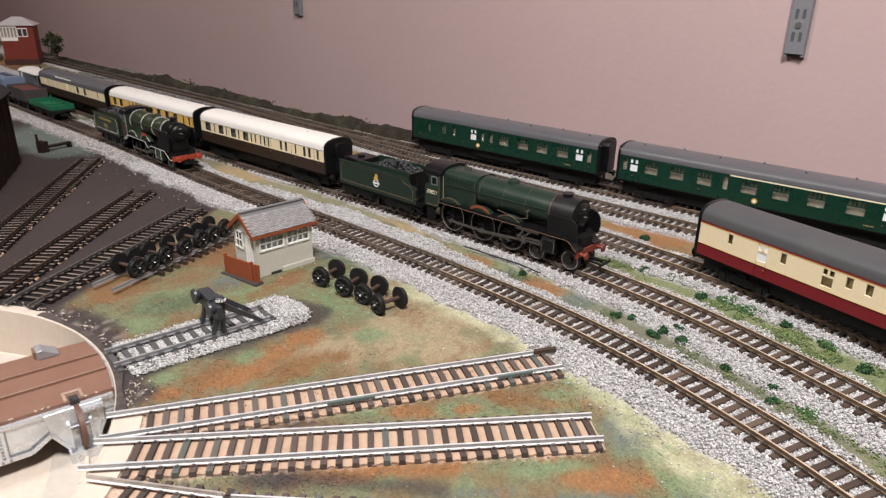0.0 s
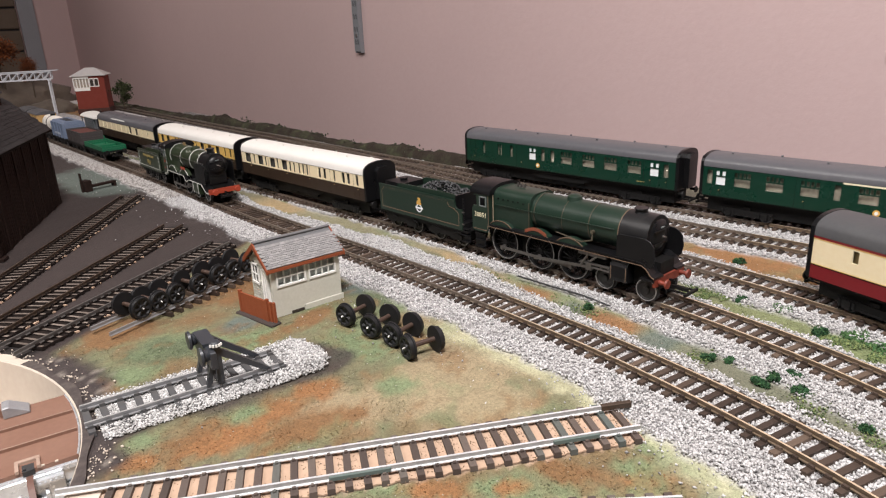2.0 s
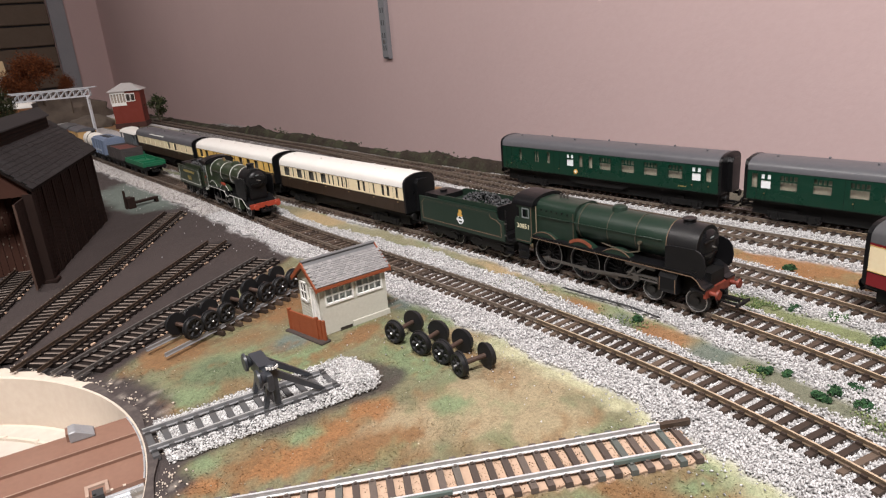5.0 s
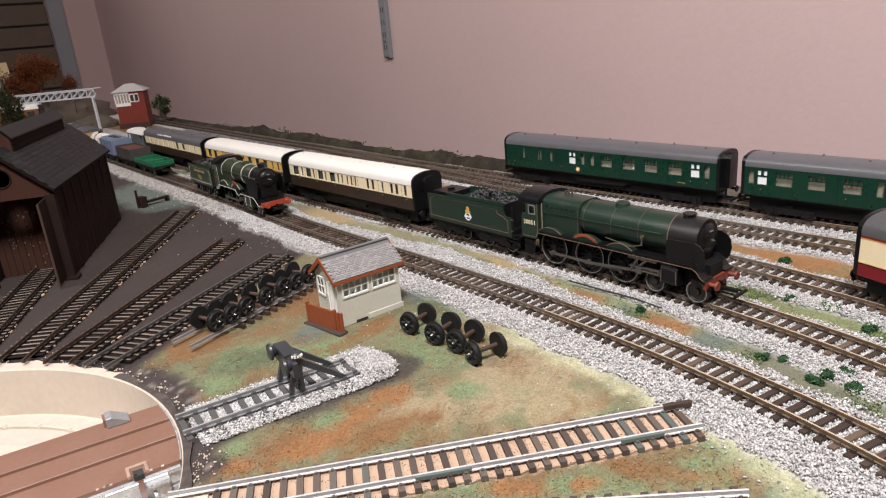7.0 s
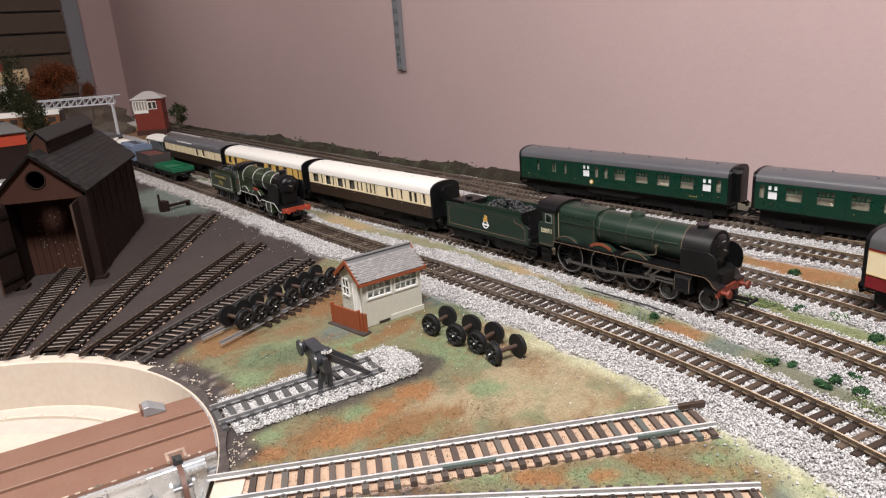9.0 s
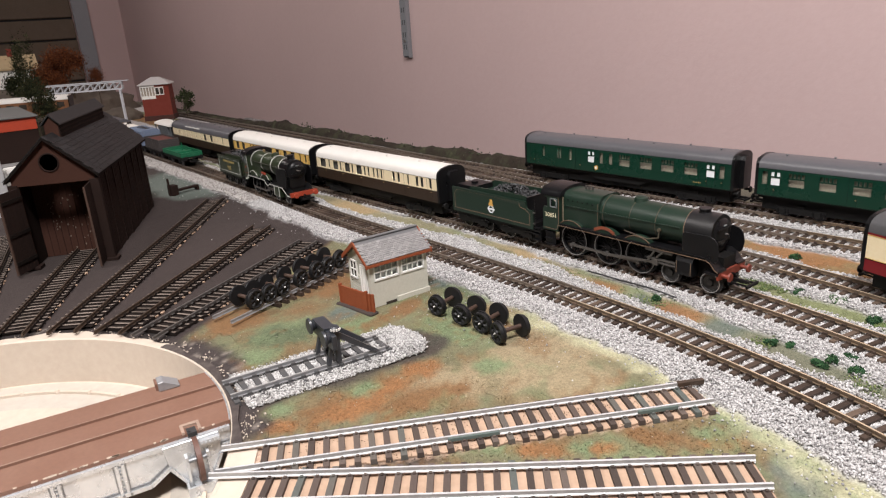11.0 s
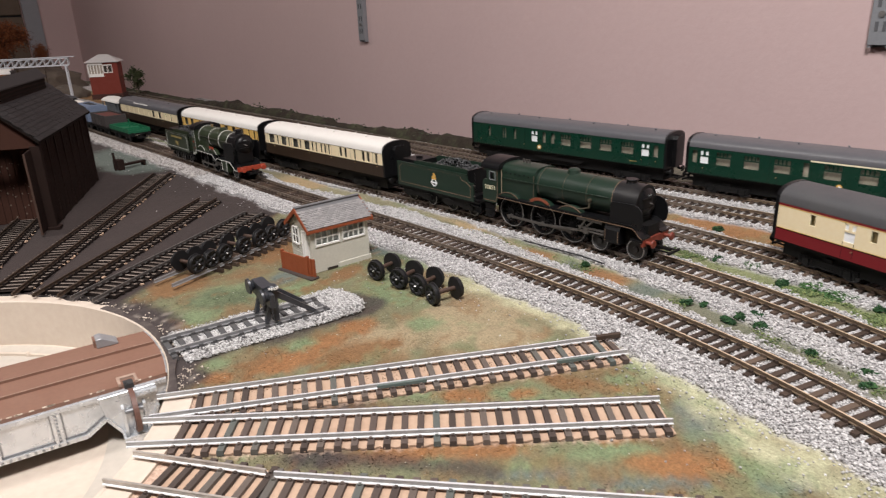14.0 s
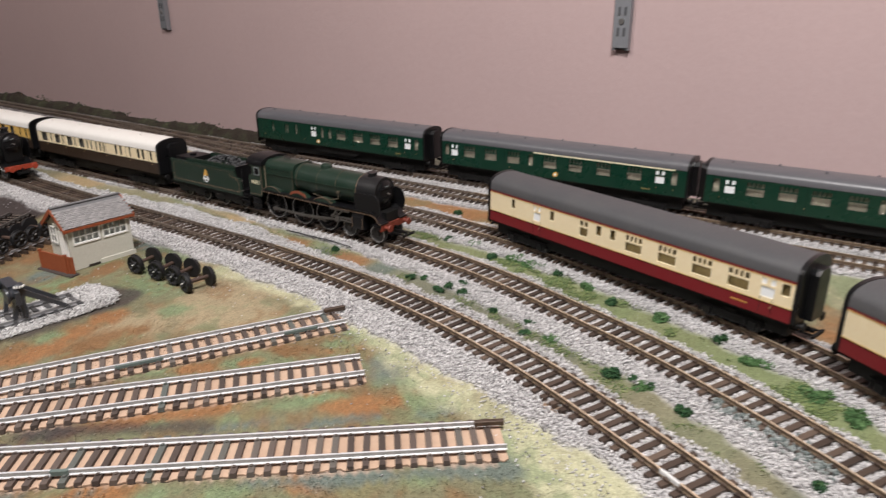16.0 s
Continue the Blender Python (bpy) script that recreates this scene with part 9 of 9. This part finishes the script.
def cottage():
    root = thing("cottage", "white-walled model cottage with straw-coloured roof", "cottage")
    root.matrix_world = pose(0.395, 2.47, 0.0, 0, 0, -4)
    bm = bmesh.new()
    ext(bm, [(-0.045, 0.0), (0.045, 0.0), (0.045, 0.136), (0, 0.165), (-0.045, 0.136)], -0.09, 0.09, "x")
    part("wall", bm, M_WHITE, root, "white rendered wall")
    for s in (-1, 1):
        bm = bmesh.new()
        ext(bm, [(0, 0.166), (s * 0.052, 0.133), (s * 0.052, 0.137), (0, 0.171)], -0.096, 0.096, "x")
        part("roof", bm, M_TANBOARD, root, "straw-coloured thatch")
    bm = bmesh.new()
    box(bm, 0.030, 0.042, -0.006, 0.006, 0.160, 0.188)
    part("chimney", bm, M_BRICKRED, root, "red brick chimney")


cottage()


def grey_store():
    root = thing("store_building", "pale grey rendered model store beside the shed", "building")
    root.matrix_world = pose(0.259, 1.13, 0.0, 0, 0, 4)
    bm = bmesh.new()
    box(bm, -0.16, 0.0, 0.0, 0.09, -0.001, 0.078)
    part("wall", bevelled(bm, 0.0015, 2), paint("pale_grey_render", (0.46, 0.46, 0.465), 0.8, 0.4, 30, 0, (0.24, 0.235, 0.23)), root, "pale grey rendered wall")
    bm = bmesh.new()
    box(bm, -0.163, 0.0015, -0.0015, 0.0915, 0.078, 0.081)
    part("roof", bevelled(bm, 0.0008, 1), M_FELT, root, "flat grey roof")


grey_store()


def white_crate():
    root = thing("crate", "small white painted crate behind the shed", "crate")
    root.matrix_world = pose(0.280, 1.235, 0.0, 0, 0, 6)
    bm = bmesh.new()
    box(bm, -0.012, 0.012, -0.010, 0.010, -0.0005, 0.040)
    part("body", bevelled(bm, 0.0006, 1), M_WHITE, root)
    for z in (0.003, 0.0345):
        bm = bmesh.new()
        box(bm, -0.0128, 0.0128, -0.0108, 0.0108, z, z + 0.004)
        part("batten", bm, M_WHITE, root)


white_crate()


def gantry():
    root = thing("signal_gantry", "pale grey lattice signal gantry over the far tracks", "gantry")
    y, x0, x1, z0, z1, d = 0.0, -0.075, 0.075, 0.0890, 0.1040, 0.006
    root.matrix_world = pose(0.497, 1.885, 0, 0, 0, -24)
    for yy in (y - d, y + d):
        for z in (z0, z1):
            bm = bmesh.new()
            box(bm, x0, x1, yy - 0.001, yy + 0.001, z - 0.0013, z + 0.0013)
            part("chord", bm, M_GANTRY, root)
        n = 10
        for k in range(n):
            xa, xb = x0 + (x1 - x0) * k / n, x0 + (x1 - x0) * (k + 1) / n
            bm = bmesh.new()
            rod(bm, (xa, yy, z0), (xb, yy, z1), 0.0011, 6)
            part("diagonal", bm, M_GANTRY, root)
            bm = bmesh.new()
            rod(bm, (xb, yy, z0), (xb, yy, z1), 0.0011, 6)
            part("vertical", bm, M_GANTRY, root)
    bm = bmesh.new()
    box(bm, x0 - 0.004, x1 + 0.014, y - d - 0.002, y + d + 0.002, z1 + 0.0013, z1 + 0.0026)
    part("walkway", bm, M_GANTRY, root)
    for x in (x0 + 0.004, x1 - 0.006):
        for yy in (y - d, y + d):
            bm = bmesh.new()
            box(bm, x - 0.0016, x + 0.0016, yy - 0.0012, yy + 0.0012, -0.001, z0)
            part("leg", bm, M_GANTRY, root)
        bm = bmesh.new()
        for k in range(7):
            rod(bm, (x, y - d, 0.01 + 0.011 * k), (x, y + d, 0.021 + 0.011 * k), 0.0008, 5)
        part("lattice", bm, M_GANTRY, root)
        bm = bmesh.new()
        box(bm, x - 0.009, x + 0.009, y - 0.013, y + 0.013, -0.0005, 0.005)
        part("base_block", bm, M_GANTRY, root)


gantry()


def red_building():
    root = thing("station_building", "orange-red walled model building with flat grey roof", "building")
    root.matrix_world = pose(0.243, 1.33, 0, 0, 0, 0)
    bm = bmesh.new()
    box(bm, -0.19, 0.078, -0.05, 0.15, 0, 0.081)
    part("lower_wall", bm, M_SHED, root, "dark brown lower wall")
    bm = bmesh.new()
    box(bm, -0.19, 0.082, -0.072, -0.0505, 0, 0.040)
    part("platform", bevelled(bm, 0.001, 1), paint("grey_platform", (0.20, 0.195, 0.19), 0.85, 0.3, 40), root, "grey platform along the wall")
    bm = bmesh.new()
    box(bm, -0.19, 0.078, -0.051, 0.151, 0.081, 0.0965)
    part("fascia", bm, M_ORANGEWALL, root, "orange-red painted fascia")
    bm = bmesh.new()
    box(bm, -0.194, 0.081, -0.055, 0.155, 0.0965, 0.099)
    part("roof", bevelled(bm, 0.0008, 1), M_FELT, root, "flat grey roof")


red_building()


def far_van():
    root = thing("far_coach", "brown model coach with white roof at the far platform", "railway coach", "")
    bm = bmesh.new()
    box(bm, -0.10, 0.10, -0.016, 0.016, 0.020, 0.050)
    part("body", bm, paint("orange_brown_coach", (0.20, 0.085, 0.035), 0.5, 0.2, 60), root)
    for k in range(8):
        bm = bmesh.new()
        box(bm, -0.09 + 0.024 * k, -0.076 + 0.024 * k, -0.0165, 0.0165, 0.036, 0.046)
        part("window", bm, M_DARKGAP, root)
    bm = bmesh.new()
    ext(bm, [(0.0168 * math.cos(a), 0.050 + 0.010 * math.sin(a) ** 0.7) for a in np.linspace(0, math.pi, 13)], -0.101, 0.101, "x")
    part("roof", bm, M_ROOF_WHITE, root, smooth=True)
    bm = bmesh.new()
    box(bm, 0.100, 0.102, -0.0155, 0.0155, 0.020, 0.057)
    part("end", bm, M_BLACK, root)
    for x in (-0.065, 0.065):
        bogie(root, x)
    root.matrix_world = pose(0.365, 1.885, 0.030, 0, 0, -25)
    bm = bmesh.new()
    box(bm, -0.14, 0.14, -0.03, 0.03, -0.001, 0.0355)
    ob = finish(bm, "embankment", M_HILL)
    ob.matrix_world = pose(0.365, 1.885, 0, 0, 0, -25)
    tagged(ob, "turf-covered embankment under the far line", "embankment")


far_van()


def far_bank():
    rng = random.Random(31)
    for k, (x, y, w, d, h) in enumerate(((0.50, 2.42, 0.22, 0.10, 0.085), (0.36, 2.36, 0.20, 0.08, 0.085), (0.60, 2.10, 0.055, 0.05, 0.030))):
        bm = bmesh.new()
        bmesh.ops.create_icosphere(bm, subdivisions=4, radius=1.0)
        for v in bm.verts:
            n = noise.noise(v.co * 3 + Vector((k * 7, 0, 0))) * 0.18
            v.co = Vector((v.co.x * w * (1 + n), v.co.y * d * (1 + n), max(-0.01, v.co.z * h * (1 + n))))
        ob = finish(bm, "far_hill", M_FARBANK, smooth=True)
        ob.matrix_world = pose(x, y, 0)
        tagged(ob, "rounded brown earth bank at the far end", "hill")


far_bank()


def thread():
    """A black wire lying on the ballast between the first and second lines."""
    root = thing("point_rod", "thin dark point rod lying on the ballast", "rod")
    bm = bmesh.new()
    pts = [(0.560, 0.521, 0.003), (0.5615, 0.495, 0.0028), (0.563, 0.470, 0.0030), (0.562, 0.448, 0.0025)]
    for a, b in zip(pts, pts[1:]):
        rod(bm, a, b, 0.0006, 6)
    part("rod", bm, M_ROPE, root)


thread()


# ---- track ----
def rail_sweep(bm, pts, off, mi_side=0, mi_top=1, dim_from=None, foot=0):
    """Flat-bottomed rail along a line of places, off to one side; past a given y a duller colour stands in for lost
    reflections; foot: material of the sloped foot.
    """
    d = np.gradient(pts, axis=0)
    d /= np.linalg.norm(d, axis=1)[:, None]
    n = np.c_[-d[:, 1], d[:, 0]]
    prof = [(-0.0011, 0.0028), (-0.0011, 0.0032), (-0.0004, 0.0034), (-0.0005, 0.0046), (-0.0005, RAIL_TOP), (0.0005, RAIL_TOP), (0.0005, 0.0046), (0.0004, 0.0034), (0.0011, 0.0032), (0.0011, 0.0028)]
    rings = []
    for p, q in zip(pts, n):
        rings.append([bm.verts.new((p[0] + q[0] * (off + u), p[1] + q[1] * (off + u), z)) for u, z in prof])
    m = len(prof)
    for a, b in zip(rings, rings[1:]):
        dim_index = 2 if dim_from is not None and a[0].co.y > dim_from else None
        for i in range(m):
            bm.faces.new((a[i], b[i], b[(i + 1) % m], a[(i + 1) % m])).material_index = dim_index or (mi_top if i == 4 else foot if i in (0, 1, 7, 8) else mi_side)
    bm.faces.new(rings[0])
    bm.faces.new(rings[-1][::-1])


def sleeper_mesh(mat, w=0.00165, shade_mat=None, chair=(0.0012, 0.0040)):
    """Moulded sleeper with a pair of chairs at each rail; an optional darker material puts shade into all faces but the
    top.
    """
    bm = bmesh.new()
    h = 0.0146
    v = [bm.verts.new(p) for p in ((-w, -h, 0.0002), (w, -h, 0.0002), (w, h, 0.0002), (-w, h, 0.0002), (-w * 0.9, -h * 0.99, 0.0026), (w * 0.9, -h * 0.99, 0.0026), (w * 0.9, h * 0.99, 0.0026), (-w * 0.9, h * 0.99, 0.0026))]
    for f in ((4, 5, 6, 7), (0, 1, 5, 4), (1, 2, 6, 5), (2, 3, 7, 6), (3, 0, 4, 7)):
        bm.faces.new([v[i] for i in f])
    for s in (-1, 1):
        for o in (-0.0022, 0.0009):
            y = s * GAUGE / 2 + o
            box(bm, -chair[0], chair[0], y, y + 0.0013, 0.0025, chair[1])
    # every face but the top takes the shade colour
    if shade_mat:
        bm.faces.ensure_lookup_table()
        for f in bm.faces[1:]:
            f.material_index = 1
    me = bpy.data.meshes.new("sleeper")
    bm.to_mesh(me)
    bm.free()
    me.materials.append(mat)
    if shade_mat:
        me.materials.append(shade_mat)
    return me


SLEEPER = {k: sleeper_mesh(m, {"yard": 0.00105, "siding": 0.00158, "wheel": 0.00125}.get(k, 0.00165), M_YARD_SHADE if k == "yard" else None, (0.0007, 0.0034) if k == "siding" else (0.0012, 0.0040)) for k, m in (("main", M_SLEEPER), ("yard", M_SLEEPER_YARD), ("siding", M_SLEEPER_GREEN), ("wheel", M_SLEEPER), ("grey", paint("grey_sleeper", (0.075, 0.075, 0.078), 0.7, 0.3, 150)))}


def underlay(root, pts, left, right, mat, label, seed, patchy=0.0, top=0.0009):
    """Thin uneven sheet along a road, from left to right of its middle; patchy: the share left out."""
    pts = pts[np.hypot(pts[:, 0] - TT[0], pts[:, 1] - TT[1]) > TT_R + 0.0135]
    n = max(4, int(np.linalg.norm(pts[-1] - pts[0]) / 0.0022))
    a, b = pts[0], pts[-1]
    u = (b - a) / np.linalg.norm(b - a)
    v = np.array((-u[1], u[0]))
    rng = random.Random(seed + len(pts))
    bm = bmesh.new()
    rows = []
    for k in range(n + 1):
        p = a + (b - a) * k / n
        l, r = left + (0 if patchy else rng.uniform(-0.0008, 0.0008)), right + rng.uniform(-0.0009, 0.0009)
        rows.append([bm.verts.new((q[0], q[1], z)) for q, z in ((p + v * l, 0.0002), (p + v * l, top), (p - v * r, top), (p - v * r, 0.0002))])
    for p, q in zip(rows, rows[1:]):
        if rng.random() < patchy:
            continue
        for j in range(3):
            bm.faces.new((p[j], q[j], q[j + 1], p[j + 1]))
    bmesh.ops.delete(bm, geom=[w for w in bm.verts if not w.link_faces], context="VERTS")
    ob = part("underlay" if not patchy else "bare_edge", bm, mat, root, label)
    if patchy:
        tagged(ob, label, kind="stuff")


def track(name, label, pts, dense, kind, mats, part_until, jitter=0.0, bare=0.0, dim_y=None):
    """A road: two rails, and sleepers of their own near the camera, joined beyond."""
    root = thing(name, label, "railway track", "model tracks")
    if kind == "yard":
        far_off = lambda p, m: np.hypot(p[:, 0] - TT[0], p[:, 1] - TT[1]) > TT_R + m
        dense, pts = dense[far_off(dense, 0.0005)], pts[far_off(pts, 0.0130)]
    for s in (-1, 1):
        bm = bmesh.new()
        rail_sweep(bm, dense, s * GAUGE / 2, dim_from=dim_y, foot=2 if kind == "siding" else 0)
        part("rail", bm, list(mats), root)
    if kind == "siding":
        underlay(root, dense, 0.0136, 0.0139, M_PLY, "bare ply showing between the sleepers", 31)
    elif kind == "yard":
        underlay(root, dense, 0.0142, 0.0138, M_YARD_SHADE, "dark bed painted as the shade between the sleepers", 32, top=0.0016)
        underlay(root, dense, -0.0138, 0.0152, M_PLY, "chips of bare ply at the sleeper ends", 33, 0.74, 0.0012)
    d = np.gradient(pts, axis=0)
    rng = random.Random(len(pts))
    far = bmesh.new()
    count = 0
    L = len(pts)
    for i, (p, q) in enumerate(zip(pts, d)):
        if bare and i < bare:
            continue
        m = pose(p[0], p[1], rng.uniform(-0.00015, 0.0001), 0, 0, math.degrees(math.atan2(q[1], q[0])) + rng.uniform(-jitter, jitter))
        if part_until(p) and count < 300:
            ob = new("sleeper", SLEEPER[kind])
            ob.parent = root
            ob.matrix_basis = m
            count += 1
        else:
            h, w = 0.0146, 0.00165
            v = [far.verts.new(m @ Vector(c)) for c in ((-w, -h, 0.0002), (w, -h, 0.0002), (w, h, 0.0002), (-w, h, 0.0002), (-w, -h, 0.0026), (w, -h, 0.0026), (w, h, 0.0026), (-w, h, 0.0026))]
            for f in ((4, 5, 6, 7), (0, 1, 5, 4), (1, 2, 6, 5), (2, 3, 7, 6), (3, 0, 4, 7)):
                far.faces.new([v[k] for k in f])
    if len(far.verts):
        tagged(part("sleeper_run", far, list(SLEEPER[kind].materials), root), kind="stuff")
    else:
        far.free()
    return root


ENDS = ((-0.28, 2.15), (-0.28, 2.15), (-0.28, 1.6), (-0.28, 1.2), (-0.28, 2.15))
for c, (y0, y1), nm in zip(CURVES, ENDS, ("first", "second", "third", "fourth", "fifth")):
    road = track("main_track", "model railway track, brown sleepers and brassy rails in pale ballast", c.line(y0, y1, 0.0069), c.line(y0, y1, 0.012), "main", (M_RAIL_SIDE, M_RAIL_TOP, M_RAIL_DIMMED), lambda p: 0.0 < p[1] < 1.30, jitter=0.6, dim_y={"first": 0.49, "second": 0.42, "third": 0.42, "fourth": 0.45, "fifth": 0.45}.get(nm))
    if nm == "first":
        bm = bmesh.new()
        box(bm, -0.0055, 0.0055, -0.0008, 0.0008, 0.0030, RAIL_TOP + 0.0002)
        x = float(c.at(0.151))
        turn = math.degrees(math.atan2(0.02, float(c.at(0.164)) - float(c.at(0.144))))
        part("paint_splash", bevelled(bm, 0.0004, 1), M_WHITESPLASH, road, "splash of white paint along the rail").matrix_basis = pose(x, 0.151, 0, 0, 0, turn) @ pose(0, GAUGE / 2, 0)


def straight(a, b, step, back=0.0, on=0.0):
    a, b = np.array(a), np.array(b)
    L = np.linalg.norm(b - a)
    u = (b - a) / L
    k = np.arange(-back, L + on, step)
    return a + k[:, None] * u


for k, (a, b) in SIDINGS.items():
    if k.startswith("siding"):
        t = straight(a, b, 0.0069)
        lead = k == "siding_lead"
        # the brighter foot paints in the line of light along the rail
        steel = (M_RAIL_TARNISHED, M_RAIL_TARNISHED, M_RAIL_FOOT_LIT) if lead else (M_RAIL_PALEGREY, M_RAIL_SILVER, M_RAIL_FOOT_LIT)
        label = "short worn length of track leading off the turntable" if lead else "short siding, silver rails on dark sleepers over bare ply"
        road = track("siding", label, t, straight(a, b, 0.01, 0.0 if k == "siding_three" else 0.006, 0.0025 if lead else 0.004), "siding", steel, lambda p: True, jitter=1.0, bare=0 if k == "siding_three" else 2)
        u = (np.array(b) - np.array(a)) / np.linalg.norm(np.array(b) - np.array(a))
        turn = math.degrees(math.atan2(u[1], u[0]))
        L = float(np.linalg.norm(np.array(b) - np.array(a)))
        if k in ("siding_one", "siding_three"):
            bm = bmesh.new()
            box(bm, L - 0.0105, L + 0.0035, GAUGE / 2 - 0.0011, GAUGE / 2 + 0.0011, 0.0027, RAIL_TOP + 0.0003)
            part("rail_joiner", bevelled(bm, 0.0002, 1), M_RAIL_YARD, road, "dark brown rail joiner left on the rail end").matrix_basis = pose(a[0], a[1], 0, 0, 0, turn)
        spots = {"siding_one": ((0.196, 0.020), (0.108, 0.024)), "siding_three": ((0.0325, 0.0075),)}.get(k, ())
        for x, w in spots:
            bm = bmesh.new()
            box(bm, x - w / 2, x + w / 2, -GAUGE / 2 - 0.0012, -GAUGE / 2 + 0.0006, 0.0026, RAIL_TOP + (0.0002 if k == "siding_three" else -0.0004))
            part("paint_smear", bevelled(bm, 0.0003, 1), M_TEALPAINT, road, "smear of teal scenery paint on the rail").matrix_basis = pose(a[0], a[1], 0, 0, 0, turn)
    elif k == "buffer_road":
        track("buffer_track", "short grey-painted track in heaped ballast", straight(a, b, 0.0075), straight(a, b, 0.01, 0.002), "grey", (M_RAIL_GREY, M_RAIL_PALEGREY), lambda p: True, jitter=1.5)
    elif k == "wheel_road":
        track("yard_track", "short length of dull grey rails half sunk in brown turf", straight(a, b, 0.0074), straight(a, b, 0.002, 0.002), "wheel", (M_RAIL_GREY, M_RAIL_GREY), lambda p: True, jitter=1.5, bare=5)
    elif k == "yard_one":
        track("yard_track", "yard road with dull grey rails on sleepers coloured lit on top, shaded below", straight(a, b, 0.0064), straight(a, b, 0.002, 0.004), "yard", (M_RAIL_DULLGREY, M_RAIL_DULLGREY), lambda p: True, jitter=0.8)
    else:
        track("yard_track", "yard road with dull brown rails on sleepers coloured lit on top, shaded below", straight(a, b, 0.0064), straight(a, b, 0.002, 0.006), "yard", (M_RAIL_YARD, M_RAIL_YARD), lambda p: True, jitter=0.8)
